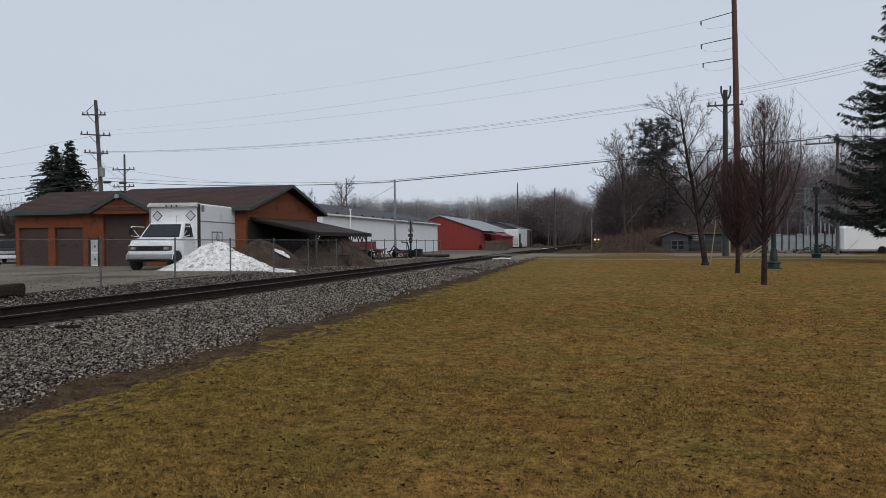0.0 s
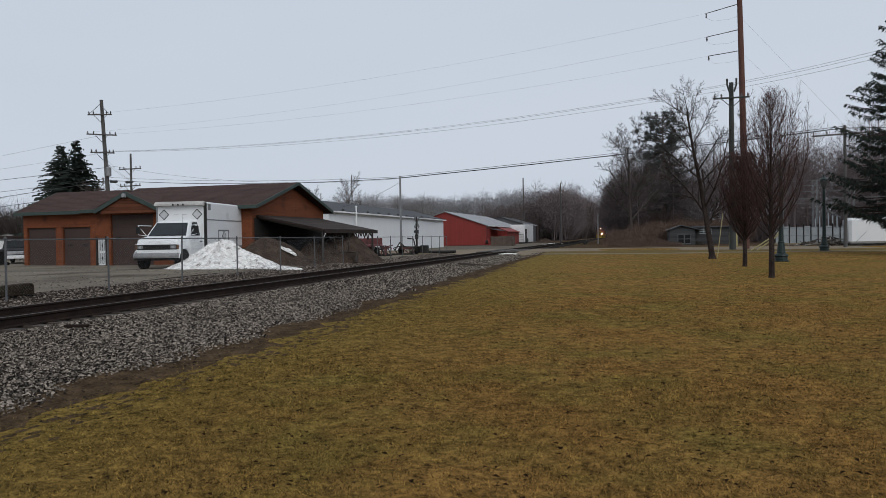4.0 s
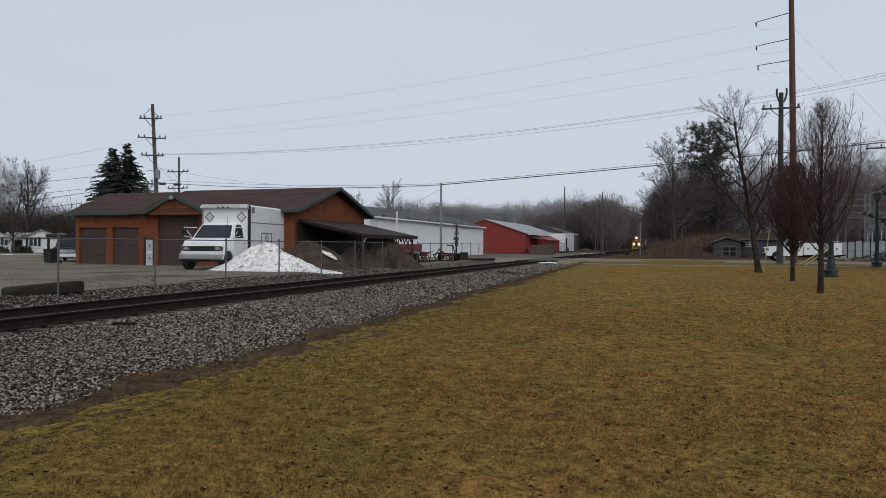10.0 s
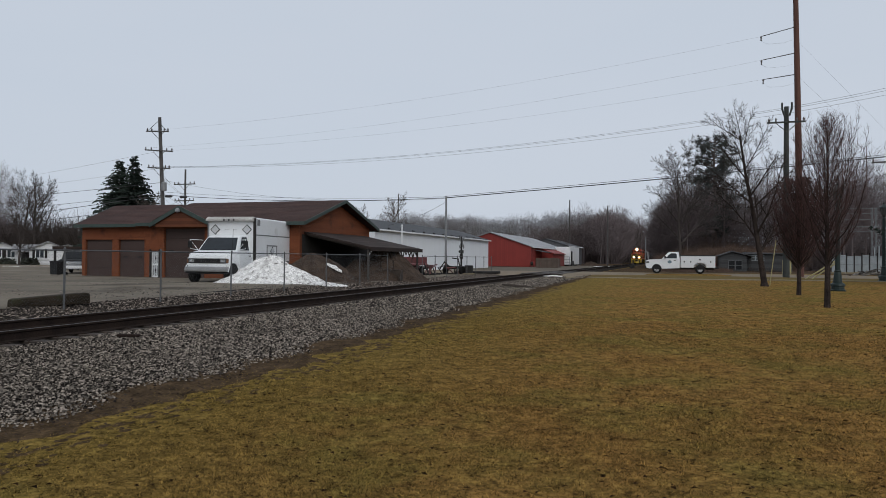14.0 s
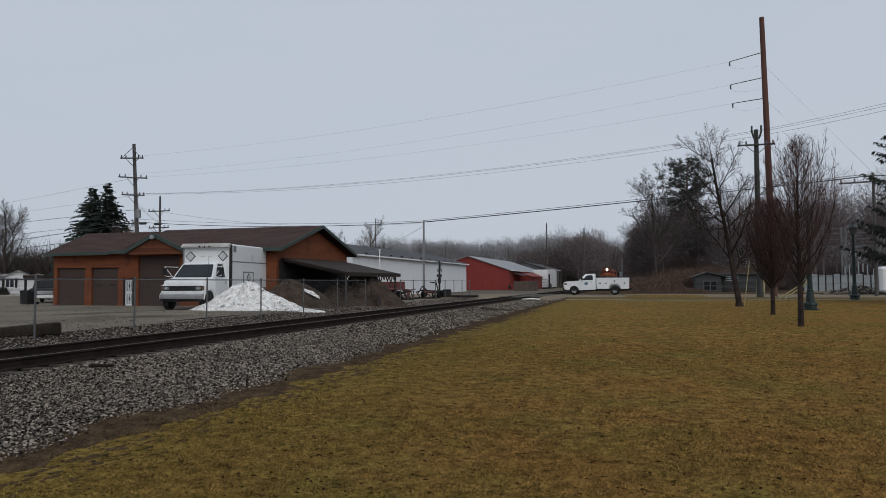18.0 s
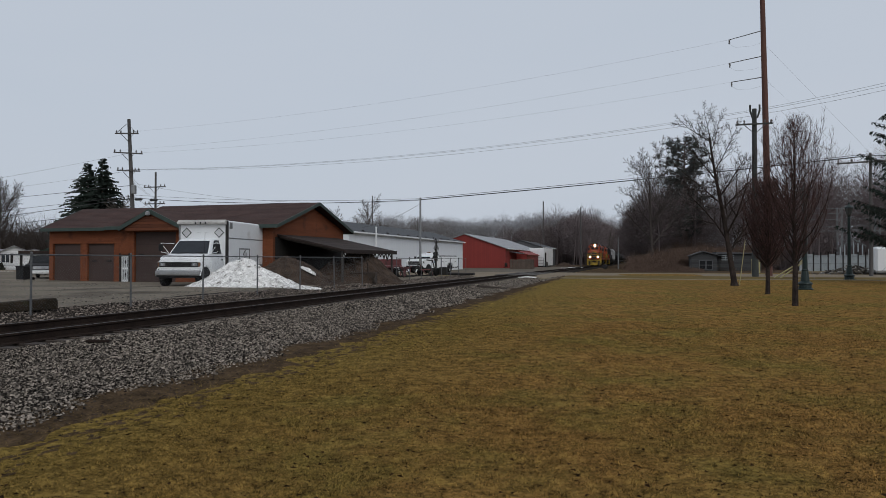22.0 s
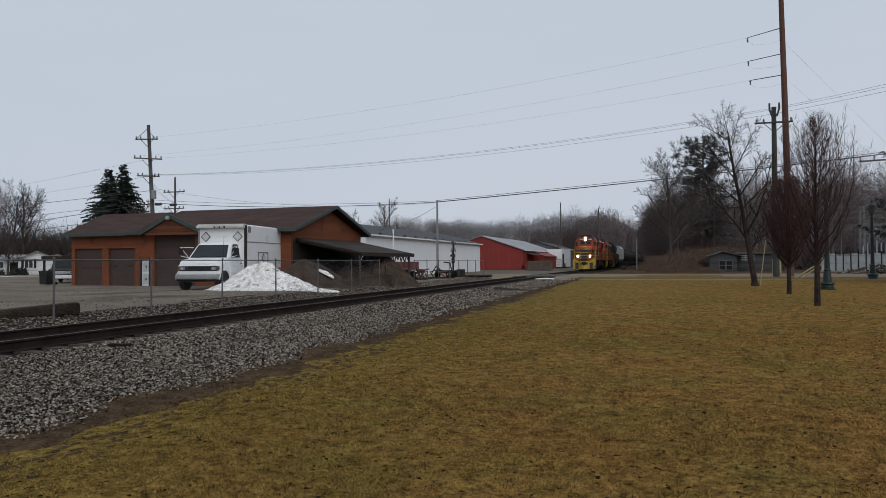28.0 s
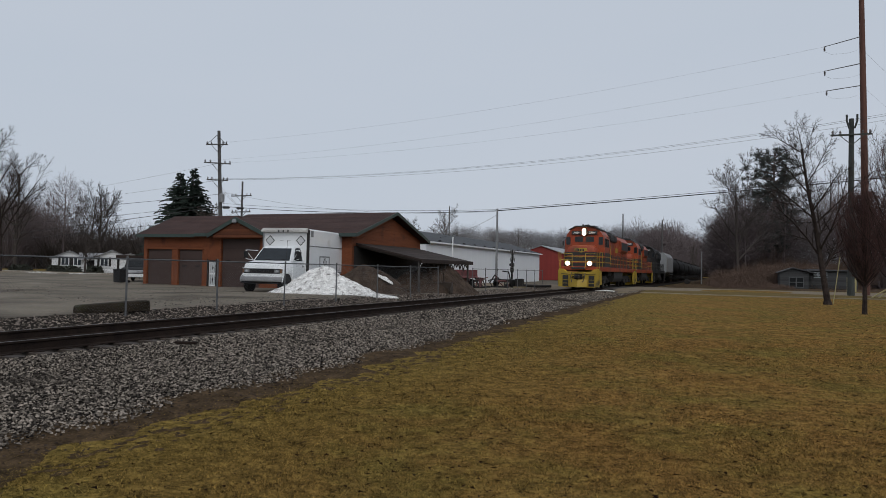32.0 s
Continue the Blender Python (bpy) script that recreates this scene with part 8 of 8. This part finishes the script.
Build().box(-2.1, 2.6, 0, 4, 0, 1.95).ob("wall", SHED, sh2)
Build().prism([(-2.2, 1.96), (2.8, 1.96), (2.8, 2.06), (-2.2, 2.16)], -0.3, 4.2).ob("roof", SHED_ROOF, sh2)
w_ = Build().box(-1.55, -0.3, -0.03, -0.004, 1.2, 1.85).ob("window", SHADED_GLASS, sh2)
for k in range(3):
    Build().box(-1.6, -0.25, -0.06, -0.032, 1.22 + k * 0.24, 1.32 + k * 0.24).ob("bar", PALE_TANK, w_)
for k in range(2):
    Build().box(-1.2 + k * 0.5, -1.12 + k * 0.5, -0.07, -0.062, 1.2, 1.85).ob("bar", PALE_TANK, w_)
YEL = bpy.data.materials["yellow_plastic"]
for x0, dx in ((8.5, 1.9), (8.9, 1.7)):
    g = thing("guy_guard", pose(x0, 54.5, gz(x0, 54.5)), "yellow slanting guy wire guard near the poles", "marker")
    Build().tube([(0, 0, 0), (dx, 0.3, 1.25)], 0.05, 8).ob("sleeve", YEL, g)
bar = thing("barrier", pose(9.4, 72, 0.38), "yellow bollard pair in front of the shed", "barrier")
for k in (0.0, 0.55):
    Build().turned([(0.11, -0.1), (0.11, 1.3), (0.06, 1.38)], (k, 0, 0), 10).ob("bollard", YEL, bar)

LATTICE = mat("dull_lattice_steel", (0.12, 0.128, 0.134), (0.22, 0.23, 0.24), 0.7, 0.3, 3, 30, 0.1)
sub = thing("substation", pose(13.2, 78, 0.38), "electrical substation with white tanks and steel lattice", "substation")
for k in range(2, 13):
    x = k * 0.66
    Build().box(x, x + 0.56, 0, 0.1, 0.15, 1.72 + 0.1 * (k % 3 == 0), 0.012).ob("wall_panel", PALE_TANK, sub)
    Build().box(x + 0.575, x + 0.645, -0.06, 0.12, 0, 2.05, 0.01).ob("post", DARK, sub)
for z in (0.9, 1.66):
    Build().tube([(1.3, -0.04, z), (8.6, -0.04, z)], 0.02, 5).ob("rail", LATTICE, sub)
Build().box(1.2, 8.7, -0.2, 1.1, -0.05, 0.15, 0.02).ob("plinth", CONCRETE, sub)
for x in (2.0, 5.2, 8.6):
    for dx in (0.0, 0.4):
        for dy in (1.8, 2.2):
            Build().tube([(x + dx, dy, 0), (x + dx, dy, 6.6)], 0.035, 4).ob("lattice_leg", LATTICE, sub)
    for k in range(9):
        z = 0.2 + k * 0.7
        Build().tube([(x, 1.8, z), (x + 0.4, 1.8, z + 0.7)], 0.02, 4).ob("lattice_brace", LATTICE, sub)
for z in (4.2, 4.7, 5.4, 6.0, 6.5):
    Build().tube([(1.6, 2.0, z), (13, 2.0, z)], 0.03, 4).ob("busbar", LATTICE, sub)
for k in range(9):
    ib = Build()
    insulator(ib, (2.2 + k * 1.15, 2.0, 6.5), 1.0)
    ib.ob("insulator", PORCELAIN, sub)
gable_pts = [(5.4, 1.8, 2.6), (6.6, 1.8, 3.4), (7.8, 1.8, 2.6)]
Build().tube(gable_pts, 0.05, 5).ob("frame", LATTICE, sub)
for k in range(8):
    xa_, xb_ = 5.4 + 0.3 * k, 5.7 + 0.3 * k
    Build().tube([(xa_, 1.8, 2.4), (xb_, 1.8, 2.6 + 0.8 * (1 - abs(xb_ - 6.6) / 1.2))], 0.022, 4).ob("lattice_brace", LATTICE, sub)
for k in range(10):
    Build().tube([(1.8 + k * 1.1, 2.0, 4.2), (2.35 + k * 1.1, 2.0, 4.7), (2.9 + k * 1.1, 2.0, 4.2)], 0.018, 4).ob("lattice_brace", LATTICE, sub)
for k in range(6):
    Build().tube([(5.4 + 0.4 * k, 1.8, 0.4), (5.4 + 0.4 * k, 1.8, 2.6 + 0.5 * (1 - abs(k - 3) / 3))], 0.07, 4).ob("frame_bar", PALE_TANK, sub)
debris = Build()
rd = random.Random(77)
for k in range(150):
    x, y = rd.gauss(0, 1.4), rd.gauss(0, 0.5)
    z = 0.03 + rd.random() * 0.75 * max(0.0, 1 - abs(x) / 2.6)
    a = rd.uniform(0, 3.14)
    debris.box(-rd.uniform(0.1, 0.5), rd.uniform(0.1, 0.5), -0.04, 0.04, -0.03, 0.03, 0.0, pose(x, y, z, rd.uniform(-20, 20), rd.uniform(-20, 20), math.degrees(a)))
dp = debris.ob("brush_pile", mat("mixed_scrap_wood", (0.03, 0.024, 0.02), (0.30, 0.28, 0.25), 0.9, 0, 3, 20, 0.2, island=0.85, power=2.0))
dp.matrix_world = pose(16.9, 68, 0.42)
tagged(dp, "pile of broken branches and boards", "brush pile", kind="stuff")

tr = thing("cargo_trailer", pose(20.2, 66.5, 0.38), "white enclosed cargo trailer with rounded edges", "trailer")
Build().box(-2.1, 3.6, 0, 2.1, 0.18, 2.36, 0.2).ob("body", WHITE_CAR, tr)
for k in (1.0, 1.85):
    Build().tube([(k, -0.02, 0.32), (k, 0.2, 0.32)], 0.32, 16).ob("wheel", TYRE, tr)
Build().tube([(-1.6, -0.015, 0.35), (-0.8, -0.015, 1.2)], 0.02, 4).ob("strap", GALV, tr)
Build().box(-2.0, 3.5, 0.1, 2.0, 0.1, 0.2).ob("chassis", GRIME, tr)

# ---- crossing, yard machines and clutter ----
xb = thing("crossing_signal", pose(-16.42, 54.4, 0.38), "dark railway crossing flasher seen from behind", "signal")
Build().turned([(0.2, -0.1), (0.2, 0.1), (0.08, 0.15), (0.07, 2.9), (0.03, 2.98)], sides=10).ob("mast", GRIME, xb)
for s in (-1, 1):
    Build().box(-0.6, 0.6, -0.015, 0.015, -0.11, 0.11, 0.0, pose(0, 0.08, 2.5, 0, 45 * s, 82)).ob("crossbuck_board", GALV, xb)
    Build().tube([(0.05, s * 0.32, 1.75), (-0.12, s * 0.32, 1.75)], [0.17, 0.08], 12).ob("flasher", BLACK, xb)
Build().tube([(0, -0.34, 1.75), (0, 0.34, 1.75)], 0.03, 6).ob("flasher_arm", GRIME, xb)
Build().box(-0.12, 0.12, -0.1, 0.1, 1.15, 1.55, 0.02).ob("junction_box", GRIME, xb)
cabn = thing("relay_cabinet", pose(-15.2, 52.4, 0.36), "small grey relay cabinet near the crossing", "cabinet")
Build().box(-0.28, 0.28, -0.25, 0.25, 0.1, 0.7, 0.03).ob("body", GRIME, cabn)
Build().box(-0.25, 0.25, -0.27, -0.251, 0.2, 0.62, 0.006).ob("door", GRIME, cabn)
Build().box(-0.4, 0.4, -0.35, 0.35, 0.0, 0.1, 0.01).ob("plinth", CONCRETE, cabn)
RED_MACHINE = mat("faded_red_machine", (0.085, 0.028, 0.03), (0.16, 0.055, 0.055), 0.8, 0, 2, 16, 0.1, stain=((0.05, 0.03, 0.026), 1.5, 0.5))
mc = thing("snow_plough_blade", pose(-17.6, 46.6, 0.42, 0, 0, 8), "faded red plough attachment stored in the yard", "plough")
Build().prism([(-0.1, 0.06), (0.25, 0.2), (0.3, 0.42), (0.0, 0.62), (0.06, 0.66), (0.38, 0.45), (0.34, 0.17), (0.0, 0.02)], -1.6, 1.6, 1).ob("blade", RED_MACHINE, mc)
for k in (-1.2, -0.4, 0.4, 1.2):
    Build().prism([(0.0, 0.1), (-0.35, 0.2), (-0.35, 0.3), (0.0, 0.52)], k - 0.03, k + 0.03, 1).ob("rib", RED_MACHINE, mc)
Build().tube([(-0.3, 0, 0.4), (-1.6, 0, 0.35)], 0.08, 6).ob("push_frame", RED_MACHINE, mc)
hw = thing("flat_wagon", pose(-17.9, 45.6, 0.36, 0, 0, -4), "faded red flat farm wagon stored behind the fence", "wagon")
Build().box(-0.9, 0.9, -1.9, 1.9, 0.72, 0.86, 0.015).ob("deck", RED_MACHINE, hw)
Build().box(-0.9, 0.9, 1.84, 1.9, 0.86, 1.3, 0.01).ob("headboard", RED_MACHINE, hw)
for s in (-0.75, 0.75):
    for yv in (-1.3, 1.3):
        Build().disc_x(s - 0.08, s + 0.08, yv, 0.32, 0.32, 16, 0.03).ob("wheel", TYRE, hw)
Build().box(-0.3, 0.3, -1.8, 1.8, 0.5, 0.72, 0.02).ob("chassis", GRIME, hw)
Build().tube([(0, -1.8, 0.5), (0, -3.0, 0.2)], 0.05, 6).ob("drawbar", GRIME, hw)
mw = thing("towed_machine", pose(-16.5, 52.6, 0.36, 0, 0, -20), "old grey towed implement with two wheels", "machine")
for s in (-0.8, 0.8):
    Build().disc_x(s - 0.1, s + 0.1, 0, 0.3, 0.3, 18, 0.03).ob("wheel", TYRE, mw)
Build().box(-0.7, 0.7, -0.4, 0.9, 0.4, 0.62, 0.04).ob("frame", GRIME, mw)
Build().tube([(0, -0.4, 0.5), (0.1, -1.3, 0.95), (0.2, -2.0, 0.4)], 0.05, 6).ob("boom", GRIME, mw)
Build().tube([(0.3, 0.4, 0.6), (0.35, 0.1, 1.2), (0.3, -0.6, 1.25)], 0.05, 6).ob("boom", GRIME, mw)
jr = random.Random(12)
for k in range(4):
    fr_ = thing("machine_frame", pose(-17.0 + jr.uniform(-0.5, 0.5), 47.2 + k * 1.3, 0.36, 0, 0, jr.uniform(-40, 40)), "rusty tubular frame of an old farm machine", "machine", "old machine frames")
    for q in range(5):
        x, y = jr.uniform(-0.7, 0.7), jr.uniform(-0.7, 0.7)
        Build().tube([(x, y, 0.03), (x + jr.uniform(-0.5, 0.5), y * 0.3, jr.uniform(0.5, 0.9)), (x * 0.2, -y, jr.uniform(0.3, 1.0))], 0.045, 5).ob("tube", RED_MACHINE if q % 2 else GRIME, fr_)
    Build().box(-0.9, 0.9, -0.06, 0.06, 0.0, 0.12, 0.01).ob("skid", GRIME, fr_)
pipe = thing("pipe_stack", pose(-15.4, 55.4, 0.36), "dark steel pipes lying beside the crossing", "pipe")
for k in range(3):
    Build().tube([(-1.9, k * 0.24, 0.12), (1.8, k * 0.24 + 0.1, 0.12)], 0.11, 10).ob("pipe", GRIME, pipe)
CAKED = mat("dirt_caked_steel", (0.020, 0.015, 0.012), (0.06, 0.045, 0.035), 0.95, 0, 3, 22, 0.6)
dt = thing("box_scraper", pose(-15.15, 36.1, 0.34, 0, 0, -78), "dirt-caked steel box scraper in front of the soil heap", "scraper")
Build().prism([(-0.06, 0.1), (0.02, 0.04), (0.1, 0.3), (0.06, 0.62), (0.0, 0.62), (0.02, 0.3)], -0.85, 0.85).ob("blade", CAKED, dt)
for k in (-0.85, 0.80):
    Build().prism([(-0.05, 0.02), (0.85, 0.02), (0.85, 0.16), (0.25, 0.5), (0.0, 0.62)], k, k + 0.05).ob("side_plate", CAKED, dt)
for k in (-0.35, 0.35):
    Build().tube([(0.0, k, 0.5), (0.15, k, 1.05), (0.35, k, 1.12)], 0.035, 6).ob("hitch_arm", CAKED, dt)
Build().tube([(0.6, -0.85, 0.55), (0.6, 0.85, 0.58)], 0.035, 6).ob("cross_tube", CAKED, dt)
for k in range(6):
    Build().prism([(0.3, 0.0), (0.42, -0.02), (0.36, 0.3), (0.3, 0.3)], -0.7 + k * 0.27, -0.65 + k * 0.27).ob("tooth", CAKED, dt)
bin_ = thing("rubbish_bin", pose(-36.2, 33.9, 0.36), "black rubbish bin beside the garage", "bin")
Build().prism([(-0.25, 0.06), (0.25, 0.06), (0.3, 0.8), (-0.3, 0.8)], -0.3, 0.3).ob("body", PLASTIC, bin_)
Build().prism([(-0.33, 0.8), (0.33, 0.8), (0.29, 0.9), (-0.29, 0.87)], -0.33, 0.33).ob("lid", PLASTIC, bin_)
for k in (-0.3, 0.3):
    Build().disc_x(k - 0.04, k + 0.04, 0.38, 0.1, 0.1, 10).ob("wheel", TYRE, bin_)
pv = thing("parked_car", pose(-37.75, 36.6, 0.36, 0, 0, 35), "dark parked car with a pale bumper beside the garage", "car")
Build().prism([(0.0, 0.35), (0.0, 0.84), (0.1, 0.92), (1.05, 1.02), (1.65, 1.5), (3.3, 1.52), (4.2, 1.1), (4.5, 1.0), (4.5, 0.4)], -0.9, 0.9, 0).ob("body", PLASTIC, pv)
Build().add([(-0.75, 1.02, 1.05), (0.75, 1.02, 1.05), (0.66, 1.58, 1.48), (-0.66, 1.58, 1.48), (-0.75, 1.08, 1.02), (0.75, 1.08, 1.02), (0.66, 1.64, 1.45), (-0.66, 1.64, 1.45)], [(0, 1, 2, 3), (4, 7, 6, 5), (0, 4, 5, 1), (2, 6, 7, 3), (1, 5, 6, 2), (0, 3, 7, 4)]).ob("windscreen", SHADED_GLASS, pv)
Build().box(-0.5, 0.5, -0.04, 0.0, 0.62, 0.82, 0.01).ob("grille", CHROME, pv)
for s in (-0.85, 0.57):
    Build().box(s, s + 0.28, -0.03, 0.0, 0.62, 0.82, 0.02).ob("headlight", HEAD_GLASS, pv)
Build().box(-0.9, 0.9, -0.1, 0.0, 0.34, 0.56, 0.03).ob("bumper", WHITE_CAR, pv)
for s in (-0.92, 0.74):
    for yv in (0.75, 3.6):
        Build().disc_x(s, s + 0.18, yv, 0.34, 0.34, 18, 0.03).ob("wheel", TYRE, pv)
for x, y, w in ((-8.4, 52.8, 0.55), (-9.2, 55.0, 0.8), (-15.4, 122, 1.9), (-12.9, 131, 2.4)):
    heap("snow_patch", pose(x, y, (gz(x, y) if x > -9 else 0.3)), w, 0.26, 0.06, SNOW, "thin patch of old snow beside the crossing", x + y, 0.02, "snow")
plank = Build().box(-0.9, 0.9, -0.11, 0.11, -0.05, 0.05, 0.01)
po = tagged(plank.ob("loose_tie", TIE_WOOD), "short broken tie lying on the ballast", "timber")
po.matrix_world = pose(-7.35, 34.0, float(ballast_z(np.array([-7.35]), np.array([34.0]))[0]) + 0.09, 0, 6, 48)
po2 = tagged(Build().box(-0.19, 0.19, -0.035, 0.035, -0.022, 0.022, 0.008).ob("wood_scrap", RAIL_STEEL), "dark splintered wood scrap on the ballast", "timber")
po2.matrix_world = pose(-8.7, 9.6, float(ballast_z(np.array([-8.7]), np.array([9.6]))[0]) + 0.06, 0, 0, 20)
CROSSING = mat("worn_crossing_timber", (0.035, 0.03, 0.026), (0.075, 0.066, 0.057), 0.9, 0, 1, 18, 0.4, stretch=(3, 0.4, 1))
# plank crossing panels between the rails
for side in (-1.25, 0.0, 1.25):
    pc_ = Build().box(-0.42 if side else -0.6, 0.42 if side else 0.6, ROAD_Y0, ROAD_Y1, -0.12, 0.0, 0.01)
    oc = pc_.ob("crossing_panel", CROSSING, track)
    oc.location = (side, 0, 0.155)
GREY_METAL = panelled("weathered_grey_siding", (0.10, 0.105, 0.11), (0.07, 0.07, 0.075), 0.3, 0, 0.7, 0.0, 0.2, 0.2, vary=0.06)
metal_barn("grey_building", pose(-20.8, 143, 0.35), 9, 22, 3.9, 5.3, GREY_METAL, GREY_METAL, ROOF_GREY, "low grey metal building with a dark roof behind the red one")
heap("soil_mound", pose(-15.6, 138, 0.34), 2.4, 2.0, 0.85, DIRT, "low dark mound of soil beside the far track", 31, 0.2, "dirt pile")

port = thing("carport", pose(-46.2, 45.2, 0.33, 0, 0, 46), "open dark timber carport beside the white house", "carport")
Build().prism([(-1.8, 1.75), (1.8, 1.75), (1.8, 1.98), (-1.8, 1.98)], -0.3, 4.6).ob("roof", SHINGLE_DARK, port)
for x in (-1.7, 0.0, 1.58):
    for y in (0.0, 4.2):
        Build().box(x, x + 0.12, y, y + 0.12, -0.05, 1.75, 0.01).ob("post", DARK, port)


# ---- what moves ----
def glide(table, t):
    """A smooth value between rows of (time, value)."""
    ts, vs = [r_[0] for r_ in table], [r_[1] for r_ in table]
    if t <= ts[0]:
        return vs[0]
    if t >= ts[-1]:
        return vs[-1]
    i = max(k for k in range(len(ts)) if ts[k] <= t)
    i = min(i, len(ts) - 2)
    def tang(k):
        if k == 0 or k == len(ts) - 1:
            j = min(k, len(ts) - 2)
            return (vs[j + 1] - vs[j]) / (ts[j + 1] - ts[j])
        return (vs[k + 1] - vs[k - 1]) / (ts[k + 1] - ts[k - 1])
    h = ts[i + 1] - ts[i]
    u = (t - ts[i]) / h
    return ((2 * u**3 - 3 * u**2 + 1) * vs[i] + (u**3 - 2 * u**2 + u) * h * tang(i) + (-2 * u**3 + 3 * u**2) * vs[i + 1] + (u**3 - u**2) * h * tang(i + 1))


TRAIN_Y = ((0, 374.8), (3, 339.6), (6, 306.8), (9, 275.0), (13, 234.2), (16, 205.3), (20, 171.9), (23, 146.0), (25.5, 124.1), (27.5, 103.9), (29, 86.1), (30.5, 69.0), (32, 52.1))
PICK_X = ((0, 85.03), (4, 51.24), (7, 26.71), (8.5, 15.7), (9, 12.86), (10, 7.52), (10.5, 5.5), (11, 3.62), (11.5, 1.95), (13.5, -2.18), (16, -3.98), (17, -5.61), (18, -7.96), (19, -10.65), (20, -14.2), (21, -18.2), (21.5, -19.85), (22, -21.1), (22.5, -22.0), (22.8, -22.6), (23.05, -22.85), (23.5, -23.6), (24.3, -25.3), (25.2, -26.2), (32, -26.2))
PICK_Y = ((0, 66.5), (20, 66.5), (21, 65.9), (21.5, 64.6), (22, 62.6), (22.5, 59.2), (22.8, 56.0), (23.05, 53.2), (23.5, 50.8), (24.3, 49.5), (25.2, 49.2), (32, 49.2))


def motions():
    times = [k * 0.5 for k in range(65)]
    for car, back in TRAIN:
        rows = []
        for t in times:
            y = glide(TRAIN_Y, t) + back
            lean = math.atan2(float(track_x(y) - track_x(y + 15.0)), 15.0)
            rows.append((t, pose(float(track_x(y)), y, RAIL_Z, 0, 0, math.degrees(lean))))
        walk(car, rows)
    rows, roll, last = [], 0.0, None
    wheel_rows = []
    k = 0
    while k <= 960:
        t = k / 30
        x, y = glide(PICK_X, t) + 0.1, glide(PICK_Y, t)
        if last:
            roll += math.hypot(x - last[0], y - last[1]) / 0.38
        last = (x, y)
        wheel_rows.append((t, -roll))
        if k % 6 == 0:
            x2, y2 = glide(PICK_X, t + 0.2) + 0.1, glide(PICK_Y, t + 0.2)
            turn = 0.0
            if math.hypot(x2 - x, y2 - y) > 0.05:
                turn = math.atan2(-(y2 - y), -(x2 - x))
                rows_turn = turn
            else:
                turn = rows_turn
            rows.append((t, pose(x, y, 0.39 - 0.05 * float(sstep(60.5, 58, np.array(y))), 0, 0, math.degrees(turn))))
        k += 2
    walk(PICKUP, rows)
    for w in WHEELS:
        loc = w.location.copy()
        turn_rows, seen = [], None
        for t, a in wheel_rows:
            if seen is None or abs(a - seen) > 0.35 or t in (0, 32.0):
                turn_rows.append((t, Matrix.Translation(loc) @ Matrix.Rotation(a, 4, "Y")))
                seen = a
        turn_rows.append((32.0 + 1 / 30, turn_rows[-1][1]))
        walk(w, turn_rows)


motions()
